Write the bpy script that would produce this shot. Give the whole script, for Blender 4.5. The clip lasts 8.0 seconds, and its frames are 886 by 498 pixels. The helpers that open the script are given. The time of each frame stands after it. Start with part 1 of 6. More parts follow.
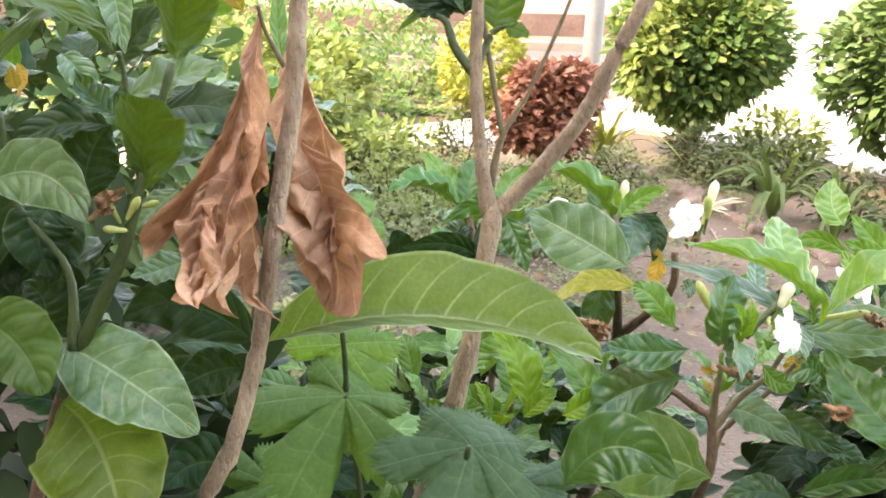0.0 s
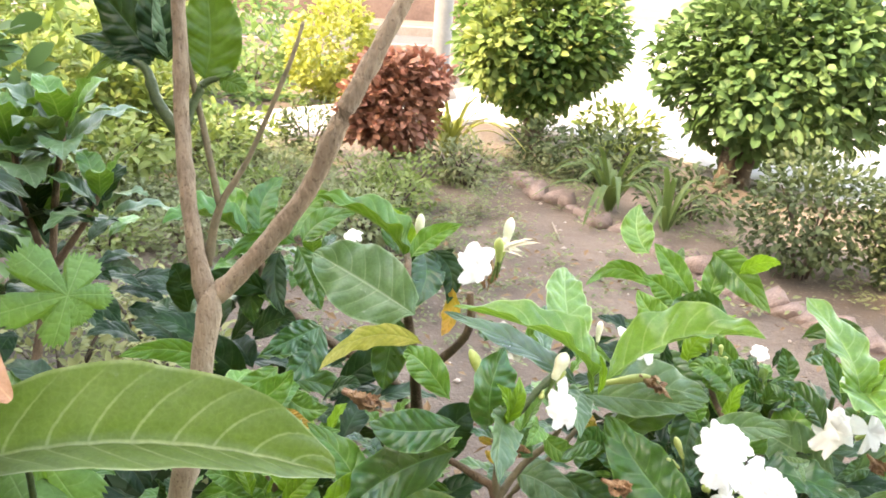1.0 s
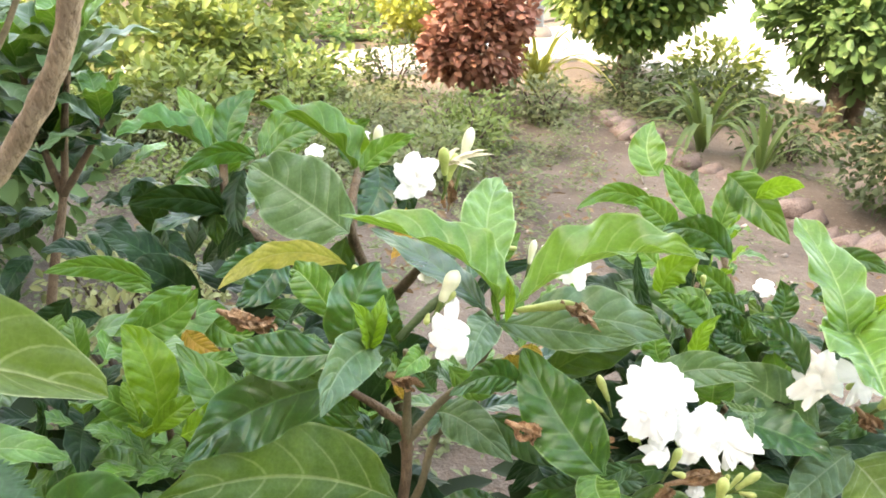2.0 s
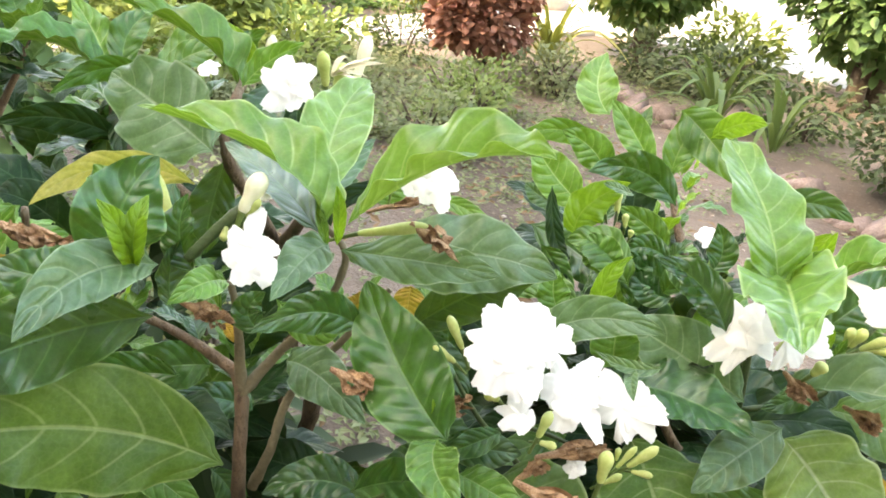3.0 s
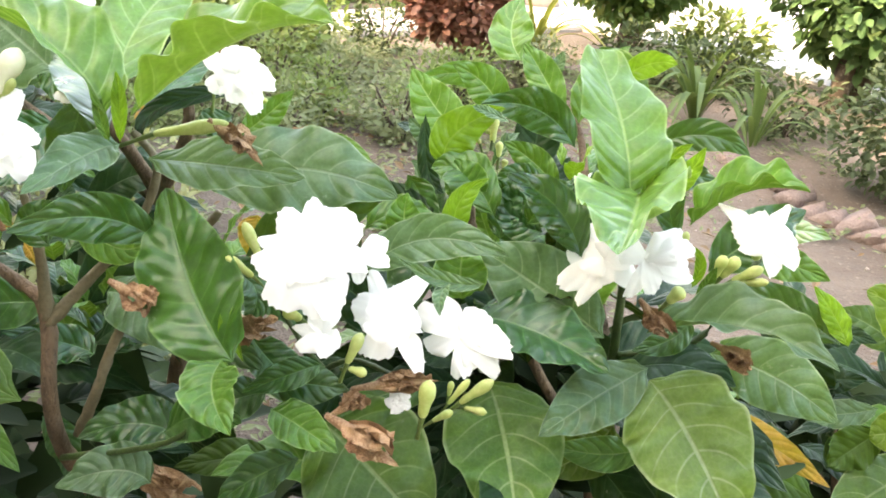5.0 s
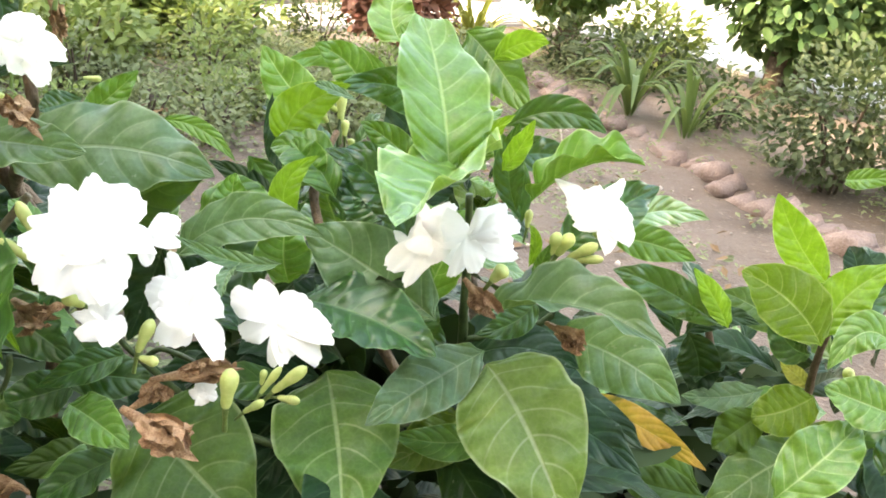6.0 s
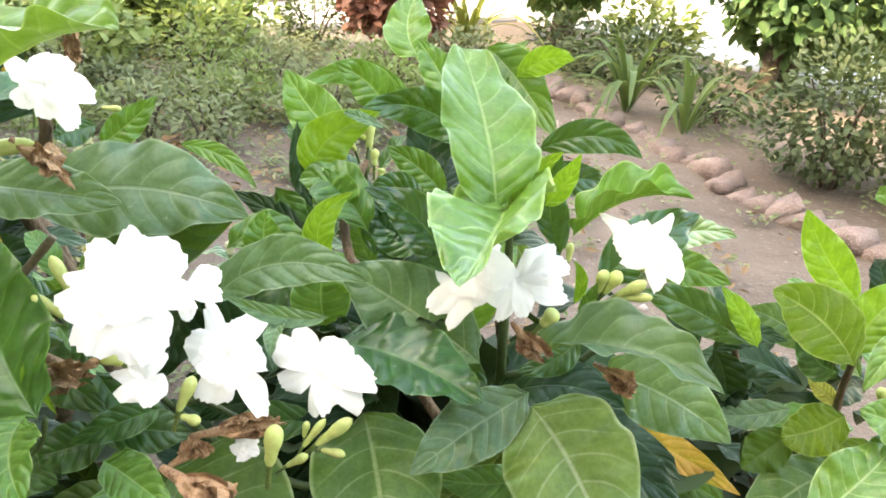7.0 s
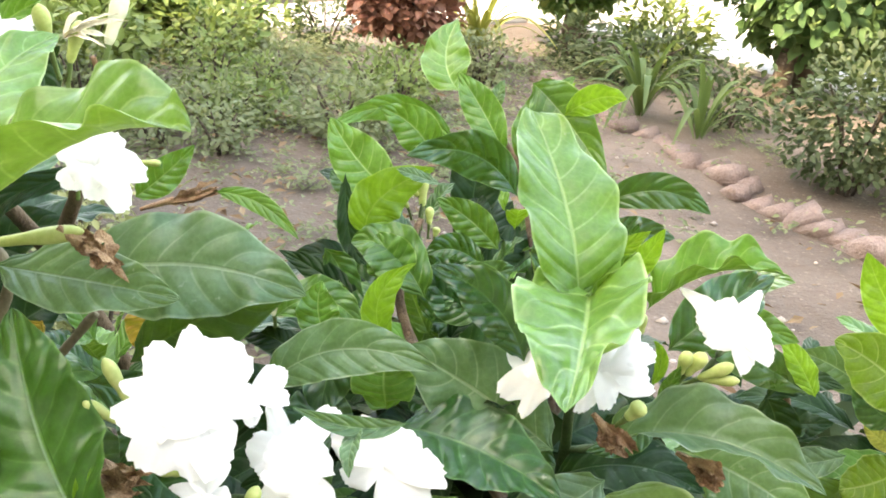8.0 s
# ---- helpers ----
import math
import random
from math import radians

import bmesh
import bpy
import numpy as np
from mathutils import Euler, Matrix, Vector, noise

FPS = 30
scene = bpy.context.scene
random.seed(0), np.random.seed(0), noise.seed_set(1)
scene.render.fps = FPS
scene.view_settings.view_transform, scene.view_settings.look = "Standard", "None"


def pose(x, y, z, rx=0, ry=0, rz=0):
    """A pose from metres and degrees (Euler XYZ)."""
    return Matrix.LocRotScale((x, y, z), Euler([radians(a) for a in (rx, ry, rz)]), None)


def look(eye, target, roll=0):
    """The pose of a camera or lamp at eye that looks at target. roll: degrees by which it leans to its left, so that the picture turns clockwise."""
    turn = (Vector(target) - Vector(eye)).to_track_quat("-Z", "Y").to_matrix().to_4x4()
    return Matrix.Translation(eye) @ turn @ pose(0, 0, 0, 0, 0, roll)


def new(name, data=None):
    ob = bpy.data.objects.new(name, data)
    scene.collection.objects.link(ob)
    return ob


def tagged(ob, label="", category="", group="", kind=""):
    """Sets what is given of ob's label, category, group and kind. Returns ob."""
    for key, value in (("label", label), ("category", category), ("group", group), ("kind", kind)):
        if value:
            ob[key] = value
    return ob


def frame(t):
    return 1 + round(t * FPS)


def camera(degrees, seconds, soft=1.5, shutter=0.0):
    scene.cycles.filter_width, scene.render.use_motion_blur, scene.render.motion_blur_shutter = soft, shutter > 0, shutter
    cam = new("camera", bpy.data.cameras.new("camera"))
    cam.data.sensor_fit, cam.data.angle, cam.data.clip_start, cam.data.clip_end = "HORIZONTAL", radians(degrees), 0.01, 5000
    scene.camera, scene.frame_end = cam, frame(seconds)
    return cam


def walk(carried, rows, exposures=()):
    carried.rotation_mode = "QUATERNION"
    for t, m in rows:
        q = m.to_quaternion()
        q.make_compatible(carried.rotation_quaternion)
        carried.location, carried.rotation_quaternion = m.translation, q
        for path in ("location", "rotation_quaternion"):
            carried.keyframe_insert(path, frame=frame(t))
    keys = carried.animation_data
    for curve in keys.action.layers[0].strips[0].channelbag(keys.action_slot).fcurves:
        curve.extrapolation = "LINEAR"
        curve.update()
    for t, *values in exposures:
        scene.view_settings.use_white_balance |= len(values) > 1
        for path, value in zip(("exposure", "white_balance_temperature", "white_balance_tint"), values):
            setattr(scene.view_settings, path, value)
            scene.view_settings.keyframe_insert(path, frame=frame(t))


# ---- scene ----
cam = camera(55.3, 8.0, 1.8)
EYE, TILT, LEAN = 0.98, -17.4, -1.55
ROWS = [
    (0.0, 0.0000, -0.0000, -0.0000, -0.00, 0.00, -0.01),
    (0.5, 0.0086, 0.0402, 0.0095, -5.83, -1.31, 0.33),
    (1.0, 0.0744, 0.0670, 0.0539, -9.47, -1.25, 0.37),
    (1.5, 0.1752, 0.1006, 0.0467, -6.23, -2.49, 0.25),
    (1.7, 0.1910, 0.1121, 0.0386, -3.70, -3.76, 0.54),
    (2.8, 0.2859, 0.2055, -0.0064, -0.52, -5.89, -1.34),
    (3.0, 0.3058, 0.2235, -0.0132, -0.70, -6.32, -2.00),
    (3.5, 0.3417, 0.2356, -0.0180, -0.90, -6.29, -2.08),
    (4.0, 0.3537, 0.2375, -0.0322, -0.51, -6.66, -2.85),
    (4.2, 0.3553, 0.2397, -0.0365, -0.41, -6.43, -3.12),
    (5.3, 0.4020, 0.2696, -0.0586, -1.48, -6.19, -2.45),
    (5.5, 0.4143, 0.2726, -0.0599, -2.11, -6.23, -2.37),
    (6.0, 0.4429, 0.2781, -0.0614, -4.22, -6.28, -2.09),
    (6.5, 0.4365, 0.2871, -0.0532, -4.86, -6.58, -1.96),
    (7.0, 0.4227, 0.2951, -0.0442, -4.74, -6.66, -1.41),
    (7.5, 0.4207, 0.3160, -0.0339, -4.83, -6.73, -1.29),
    (8.0, 0.3987, 0.3253, -0.0157, -4.35, -6.83, -1.40),
]
walk(cam, [(t, pose(0, 0, EYE, TILT, LEAN, 0) @ pose(x, y, z, 90 + pitch, roll, yaw)) for t, x, y, z, yaw, pitch, roll in ROWS], [(0.0, 3.80, 10700.0, 18.0), (0.7, 3.86, 10700.0, 16.5), (1.4, 3.80, 11100.0, 12.0), (3.0, 3.79, 11200.0, 12.0), (6.0, 3.81, 10700.0, 11.0), (8.0, 3.81, 10700.0, 11.0)])


# ---- world and sun ----
SUN_FROM = Vector((-0.72, -0.24, 0.88)).normalized()
world = bpy.data.worlds.new("sky")
scene.world = world
world.use_nodes = True
wn, wl = world.node_tree.nodes, world.node_tree.links
sky = wn.new("ShaderNodeTexSky")
sky.sky_type, sky.sun_disc = "NISHITA", False
sky.sun_elevation = math.asin(SUN_FROM.z)
sky.sun_rotation = math.atan2(SUN_FROM.x, SUN_FROM.y)
sky.air_density, sky.dust_density, sky.ozone_density = 1.0, 1.5, 1.0
wn["Background"].inputs["Strength"].default_value = 0.15
wl.new(sky.outputs["Color"], wn["Background"].inputs["Color"])
sun_data = bpy.data.lights.new("sun", "SUN")
sun_data.energy, sun_data.angle, sun_data.color = 0.85, radians(1.5), (1.0, 0.93, 0.80)
sun = new("sun", sun_data)
sun.matrix_world = look(SUN_FROM * 20, (0, 0, 0))


# ---- materials ----
class Nodes:
    """A short hand for building a node material."""

    def __init__(self, name):
        self.mat = bpy.data.materials.new(name)
        self.mat.use_nodes = True
        self.tree = self.mat.node_tree
        self.bsdf = self.tree.nodes["Principled BSDF"]
        self.out = self.tree.nodes["Material Output"]

    def add(self, kind, **values):
        node = self.tree.nodes.new("ShaderNode" + kind)
        for key, value in values.items():
            if key == "operation":
                node.operation = value
            elif key == "blend":
                node.data_type, node.blend_type = "RGBA", value
            elif key == "clamp":
                node.clamp = value
        return node

    def put(self, value, socket):
        if isinstance(value, bpy.types.NodeSocket):
            self.tree.links.new(value, socket)
        else:
            socket.default_value = value

    def math(self, op, a, b=0.0):
        node = self.add("Math", operation=op)
        self.put(a, node.inputs[0])
        self.put(b, node.inputs[1])
        return node.outputs[0]

    def ramp(self, value, low, high, a=0.0, b=1.0, kind="LINEAR"):
        node = self.add("MapRange")
        node.interpolation_type = kind
        self.put(value, node.inputs[0])
        for i, v in enumerate((low, high, a, b)):
            self.put(v, node.inputs[i + 1])
        return node.outputs[0]

    def mix(self, fac, a, b, blend="MIX"):
        node = self.add("Mix", blend=blend)
        self.put(fac, node.inputs[0])
        self.put(a if isinstance(a, bpy.types.NodeSocket) else (*a, 1), node.inputs[6])
        self.put(b if isinstance(b, bpy.types.NodeSocket) else (*b, 1), node.inputs[7])
        return node.outputs[2]

    def noise(self, scale, detail=3.0, coord="Object"):
        node = self.add("TexNoise")
        node.inputs["Scale"].default_value, node.inputs["Detail"].default_value = scale, detail
        self.tree.links.new(self.add("TexCoord").outputs[coord], node.inputs["Vector"])
        return node.outputs["Fac"]

    def bump(self, height, strength, distance):
        node = self.add("Bump")
        node.inputs["Strength"].default_value, node.inputs["Distance"].default_value = strength, distance
        self.tree.links.new(height, node.inputs["Height"])
        self.tree.links.new(node.outputs[0], self.bsdf.inputs["Normal"])
        return node.outputs[0]

    def tone(self, colour, value):
        node = self.add("HueSaturation")
        self.put(value, node.inputs["Value"])
        self.put(colour, node.inputs["Color"])
        return node.outputs[0]

    def finish(self, colour, rough, translucent=None, share=0.3, normal=None):
        self.put(colour, self.bsdf.inputs["Base Color"])
        self.put(rough, self.bsdf.inputs["Roughness"])
        if translucent is not None:
            glow = self.add("BsdfTranslucent")
            self.put(translucent, glow.inputs["Color"])
            if normal is not None:
                self.put(normal, glow.inputs["Normal"])
            blend = self.add("MixShader")
            blend.inputs[0].default_value = share
            self.tree.links.new(self.bsdf.outputs[0], blend.inputs[1])
            self.tree.links.new(glow.outputs[0], blend.inputs[2])
            self.tree.links.new(blend.outputs[0], self.out.inputs["Surface"])
        return self.mat


def blade_material(name, dark, light, vein, rough=0.36, share=0.3, spots=0.0, ribs=7.5, blotch=0.0, veined=0.45, shine=0.35):
    """A leaf with a midrib, side veins that arch to the rim, raised panels between them, a rim painted pale as if lit,
    and flecks for dust and glints.
    """
    n = Nodes(name)
    uv = n.add("UVMap")
    xyz = n.add("SeparateXYZ")
    n.tree.links.new(uv.outputs[0], xyz.inputs[0])
    along, across = xyz.outputs[0], xyz.outputs[1]
    a = n.math("ABSOLUTE", n.math("MULTIPLY", n.math("SUBTRACT", across, 0.5), 2.0))
    wobble = n.math("ADD", n.math("MULTIPLY", n.noise(40, 2), 0.16), 0.09)
    phase = n.math("ADD", n.math("SUBTRACT", n.math("MULTIPLY", along, ribs), n.math("MULTIPLY", n.math("POWER", a, 1.4), 1.5)), wobble)
    gap = n.math("PINGPONG", phase, 0.5)
    side = n.math("MULTIPLY", n.ramp(gap, 0.010, 0.07, 0.75, 0, "SMOOTHSTEP"), n.ramp(a, 0.45, 0.95, 1.0, 0.15))
    mid = n.ramp(a, 0.014, 0.055, 1, 0, "SMOOTHSTEP")
    veins = n.math("MAXIMUM", mid, side)
    rim = n.ramp(a, 0.93, 0.985, 0, 1.0)
    soft = n.noise(28, 4)
    info = n.add("ObjectInfo")
    col = n.mix(n.ramp(soft, 0.3, 0.7), dark, light)
    col = n.mix(n.math("MULTIPLY", n.ramp(gap, 0.0, 0.5, 0.0, 0.35, "SMOOTHSTEP"), n.ramp(n.noise(17, 2), 0.35, 0.65)), col, dark)
    col = n.mix(n.math("MULTIPLY", veins, veined), col, vein)
    # Brightens the margin in colour, as if it caught the light.
    col = n.mix(n.math("MULTIPLY", rim, n.ramp(n.noise(33, 2), 0.35, 0.65, 0.15, 0.75)), col, tuple(min(1.0, c * 1.25 + 0.03) for c in vein))
    if blotch:
        col = n.mix(n.ramp(n.noise(55, 5), 0.62, 0.72, 0, blotch), col, (0.10, 0.045, 0.015))
    if spots:
        # Pale flecks: dust splashes, and glints painted on glossy leaves.
        flecks = n.math("MULTIPLY", n.ramp(n.noise(230, 4), 0.66, 0.74), n.ramp(n.noise(22, 3), 0.52, 0.66))
        col = n.mix(n.math("MULTIPLY", flecks, spots), col, (0.40, 0.45, 0.38))
        col = n.mix(n.math("MULTIPLY", n.ramp(n.noise(45, 4), 0.5, 0.75), spots * 0.2), col, (0.30, 0.37, 0.30))
    net = n.add("TexVoronoi")
    net.feature = "DISTANCE_TO_EDGE"
    net.inputs["Scale"].default_value = 300
    n.tree.links.new(n.add("TexCoord").outputs["Object"], net.inputs["Vector"])
    cells = n.ramp(net.outputs["Distance"], 0.0, 0.14, 0.07, 0)
    col = n.mix(cells, col, vein)
    grain = n.math("MULTIPLY", n.ramp(n.noise(420, 4), 0.3, 0.7, 0.84, 1.16), n.ramp(n.noise(110, 3), 0.3, 0.7, 0.9, 1.1))
    col = n.tone(col, n.math("MULTIPLY", grain, n.ramp(info.outputs["Random"], 0, 1, 0.80, 1.2)))
    height = n.math("SUBTRACT", n.math("MULTIPLY", n.ramp(gap, 0.0, 0.34, 0, 0.7, "SMOOTHSTEP"), n.ramp(a, 0.0, 0.25)), n.math("MULTIPLY", mid, 0.5))
    height = n.math("ADD", height, n.math("ADD", n.math("MULTIPLY", n.noise(300, 4), 0.16), n.math("MULTIPLY", n.noise(75, 2), 0.22)))
    normal = n.bump(height, 0.5, 0.0011)
    thin = n.tone(n.mix(0.55, col, (0.30, 0.50, 0.03), "MIX"), 1.0)
    n.bsdf.inputs["Specular IOR Level"].default_value = shine
    n.bsdf.inputs["Specular Tint"].default_value = (0.80, 0.95, 0.94, 1)
    return n.finish(col, n.ramp(soft, 0.3, 0.7, rough - 0.02, rough + 0.14), thin, share, normal)


LEAF = {
    # Dark green leaves, deepened further so shade inside the shrubs sits in their colour.
    "d": blade_material("leaf_dark_green_shade", (0.003, 0.017, 0.005), (0.009, 0.038, 0.010), (0.042, 0.092, 0.040), 0.34, 0.04, 0.3, veined=0.45, shine=0.16),
    "m": blade_material("leaf_green", (0.034, 0.125, 0.016), (0.075, 0.205, 0.028), (0.250, 0.380, 0.140), 0.31, 0.18, 0.25, veined=0.55, shine=0.5),
    "g": blade_material("leaf_glossy_green", (0.004, 0.042, 0.007), (0.015, 0.088, 0.015), (0.095, 0.215, 0.070), 0.26, 0.12, 0.8, veined=0.42, shine=0.6),
    "y": blade_material("leaf_young", (0.090, 0.215, 0.015), (0.145, 0.290, 0.025), (0.290, 0.420, 0.110), 0.30, 0.34, veined=0.4),
    # Dusty leaves; the greyed tone also paints a bluish sheen on some of them.
    "p": blade_material("leaf_dusty_sheen", (0.040, 0.102, 0.046), (0.076, 0.158, 0.070), (0.25, 0.34, 0.22), 0.36, 0.18, 0.5, veined=0.5, shine=0.5),
    "P": blade_material("leaf_pale", (0.068, 0.124, 0.028), (0.116, 0.178, 0.050), (0.34, 0.40, 0.21), 0.43, 0.28, 0.3, 11.0, veined=0.7),
    # Green lifted paler so that part of the sky sheen is in the colour.
    "s": blade_material("leaf_painted_sheen", (0.060, 0.172, 0.026), (0.120, 0.255, 0.048), (0.34, 0.47, 0.20), 0.30, 0.2, 0.25, veined=0.6, shine=0.6),
    "t": blade_material("leaf_thin_young", (0.056, 0.158, 0.026), (0.105, 0.230, 0.048), (0.33, 0.45, 0.20), 0.30, 0.30, 0.25, veined=0.5, shine=0.55),
    "e": blade_material("leaf_deep_green", (0.014, 0.080, 0.008), (0.034, 0.132, 0.015), (0.13, 0.27, 0.075), 0.30, 0.12, 0.7, veined=0.35, shine=0.5),
    "v": blade_material("leaf_old_matt", (0.030, 0.092, 0.014), (0.085, 0.170, 0.032), (0.29, 0.37, 0.17), 0.40, 0.22, 0.3, 6.5, veined=0.55, shine=0.4),
    "q": blade_material("leaf_pale_matt", (0.082, 0.158, 0.034), (0.150, 0.240, 0.062), (0.35, 0.42, 0.25), 0.42, 0.25, 0.3, 6.5, veined=0.6, shine=0.4),
    "u": blade_material("leaf_underside", (0.050, 0.102, 0.010), (0.088, 0.150, 0.018), (0.27, 0.32, 0.13), 0.46, 0.35, veined=0.55),
    # Darker copy of the underside tone; its shade is put into the colour.
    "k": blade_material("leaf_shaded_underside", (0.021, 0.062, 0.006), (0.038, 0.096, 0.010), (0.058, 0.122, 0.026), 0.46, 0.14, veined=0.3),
    "w": blade_material("leaf_yellow", (0.46, 0.37, 0.09), (0.58, 0.48, 0.18), (0.60, 0.53, 0.26), 0.45, 0.30, 0.0, 9.0, 0.35),
    "o": blade_material("leaf_orange", (0.32, 0.145, 0.022), (0.44, 0.23, 0.045), (0.46, 0.29, 0.10), 0.45, 0.30, 0.0, 9.0, 0.9),
}



def dry_material():
    n = Nodes("dry_leaf_brown")
    uv = n.add("UVMap")
    xyz = n.add("SeparateXYZ")
    n.tree.links.new(uv.outputs[0], xyz.inputs[0])
    a = n.math("ABSOLUTE", n.math("MULTIPLY", n.math("SUBTRACT", xyz.outputs[1], 0.5), 2.0))
    gap = n.math("PINGPONG", n.math("SUBTRACT", n.math("MULTIPLY", xyz.outputs[0], 10.0), n.math("MULTIPLY", a, 1.6)), 0.5)
    veins = n.math("MAXIMUM", n.ramp(a, 0.015, 0.05, 1, 0), n.math("MULTIPLY", n.ramp(gap, 0.008, 0.035, 1, 0), 0.7))
    col = n.mix(n.ramp(n.noise(32, 5), 0.3, 0.7), (0.245, 0.128, 0.080), (0.560, 0.350, 0.238))
    col = n.mix(n.math("MULTIPLY", veins, 0.62), col, (0.780, 0.500, 0.300))
    col = n.mix(n.ramp(n.noise(14, 3), 0.62, 0.8, 0, 0.6), col, (0.192, 0.068, 0.026))
    h = n.math("ADD", n.math("MULTIPLY", n.noise(120, 5), 0.7), n.math("MULTIPLY", n.noise(35, 4), 2.0))
    nm = n.bump(h, 0.9, 0.005)
    n.bsdf.inputs["Specular IOR Level"].default_value = 0.15
    return n.finish(n.tone(col, n.ramp(n.add("ObjectInfo").outputs["Random"], 0, 1, 0.85, 1.15)), 0.82, n.mix(0.5, col, (0.820, 0.342, 0.110)), 0.12, nm)


def plain_material(name, dark, light, scale, rough, bump=0.3, depth=0.003, share=0.0, glow=(1, 1, 1), island=False, fine=8.0):
    """Two-tone surface with broad patches and fine grain."""
    n = Nodes(name)
    f = n.math("ADD", n.math("MULTIPLY", n.noise(scale, 4), 0.6), n.math("MULTIPLY", n.noise(scale * fine, 4), 0.4))
    col = n.mix(n.ramp(f, 0.32, 0.68), dark, light)
    if island:
        rnd = n.add("NewGeometry").outputs["Random Per Island"]
    else:
        rnd = n.add("ObjectInfo").outputs["Random"]
    col = n.tone(col, n.ramp(rnd, 0, 1, 0.62 if island else 0.92, 1.3 if island else 1.06))
    nm = n.bump(n.noise(scale * fine, 5), bump, depth)
    return n.finish(col, rough, n.mix(0.5, col, glow) if share else None, share or 0.3, nm)


def crown_material(name, dark, mid, light, glow, share=0.3, rough=0.4):
    """Leaves of a far bush: every leaf its own tone between three."""
    n = Nodes(name)
    rnd = n.add("NewGeometry").outputs["Random Per Island"]
    col = n.mix(n.ramp(rnd, 0.0, 0.6, 0.25, 1.0), dark, mid)
    col = n.mix(n.ramp(rnd, 0.82, 1.0), col, light)
    col = n.mix(n.ramp(n.noise(2.2, 3), 0.42, 0.75, 0, 0.5), col, light)
    n.bsdf.inputs["Specular IOR Level"].default_value = 0.25
    return n.finish(col, rough, n.mix(0.5, col, glow), share)


def bark_material(name, dark, light, mark):
    """Rough bark, ridged along the stem, with pale lichen and dark pores."""
    n = Nodes(name)

    def drawn_out(scale, detail):
        node, stretch = n.add("TexNoise"), n.add("Mapping")
        stretch.inputs["Scale"].default_value = (1.0, 1.0, 0.38)
        node.inputs["Scale"].default_value, node.inputs["Detail"].default_value = scale, detail
        n.tree.links.new(n.add("TexCoord").outputs["Object"], stretch.inputs["Vector"])
        n.tree.links.new(stretch.outputs[0], node.inputs["Vector"])
        return node.outputs["Fac"]

    ridges = drawn_out(420, 5)
    col = n.mix(n.ramp(n.noise(60, 5), 0.3, 0.7), dark, light)
    col = n.mix(n.ramp(ridges, 0.35, 0.48, 0.4, 0), col, mark)
    col = n.mix(n.ramp(n.noise(520, 1), 0.64, 0.70, 0, 0.65), col, mark)
    col = n.mix(n.ramp(n.noise(26, 4), 0.58, 0.72, 0, 0.55), col, (0.33, 0.29, 0.23))
    h = n.math("ADD", n.math("MULTIPLY", ridges, 1.6), n.math("MULTIPLY", n.noise(300, 4), 0.5))
    n.bump(h, 0.7, 0.002)
    return n.finish(col, 0.85)


def soil_material():
    n = Nodes("soil")
    f = n.noise(1.3, 5)
    col = n.mix(n.ramp(f, 0.38, 0.62), (0.090, 0.066, 0.050), (0.162, 0.124, 0.098))
    col = n.mix(n.ramp(n.noise(14, 5), 0.5, 0.75, 0, 0.6), col, (0.112, 0.076, 0.058))
    col = n.mix(n.ramp(n.noise(70, 4), 0.6, 0.72, 0, 0.5), col, (0.302, 0.245, 0.202))
    h = n.math("ADD", n.noise(18, 6), n.math("MULTIPLY", n.noise(120, 4), 0.4))
    n.bump(h, 0.8, 0.02)
    return n.finish(col, 0.95)


M_DRY, M_SOIL = dry_material(), soil_material()
M_BARK = bark_material("bark", (0.225, 0.165, 0.118), (0.385, 0.300, 0.222), (0.130, 0.088, 0.060))
M_BARK_SHRUB = bark_material("bark_shrub", (0.098, 0.062, 0.038), (0.195, 0.130, 0.084), (0.05, 0.031, 0.02))
M_BARK_DARK = bark_material("bark_dark", (0.045, 0.030, 0.020), (0.095, 0.068, 0.048), (0.02, 0.014, 0.01))
M_TWIG = plain_material("green_brown_twig", (0.10, 0.085, 0.045), (0.20, 0.16, 0.10), 60, 0.7)
M_GREEN_STEM = plain_material("green_stem", (0.022, 0.046, 0.011), (0.048, 0.088, 0.022), 60, 0.5)
M_STALK = plain_material("pale_green_stalk", (0.07, 0.125, 0.03), (0.13, 0.20, 0.055), 60, 0.5)
M_PETAL = plain_material("white_petal", (0.92, 0.92, 0.91), (0.95, 0.95, 0.94), 60, 0.55, 0.1, 0.001, 0.35, (0.95, 0.95, 0.92))
M_BUD_GREEN = plain_material("green_bud", (0.34, 0.44, 0.11), (0.58, 0.63, 0.27), 60, 0.45, 0.1, 0.001, 0.2, (0.5, 0.7, 0.15))
M_BUD_WHITE = plain_material("cream_bud", (0.62, 0.66, 0.42), (0.80, 0.80, 0.66), 40, 0.5, 0.1, 0.001, 0.2, (0.8, 0.85, 0.6))
M_SHRIVEL = plain_material("withered_petal", (0.16, 0.065, 0.03), (0.52, 0.33, 0.19), 160, 0.75, 0.6, 0.002)
M_SPENT = plain_material("faded_petal", (0.62, 0.55, 0.36), (0.78, 0.75, 0.62), 90, 0.7, 0.4, 0.002)
M_LOBED = blade_material("leaf_lobed", (0.052, 0.140, 0.036), (0.095, 0.205, 0.056), (0.19, 0.31, 0.12), 0.6, 0.35, 0.1, 5.0)
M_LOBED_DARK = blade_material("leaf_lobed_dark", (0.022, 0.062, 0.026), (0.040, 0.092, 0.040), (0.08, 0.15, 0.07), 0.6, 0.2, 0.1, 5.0)
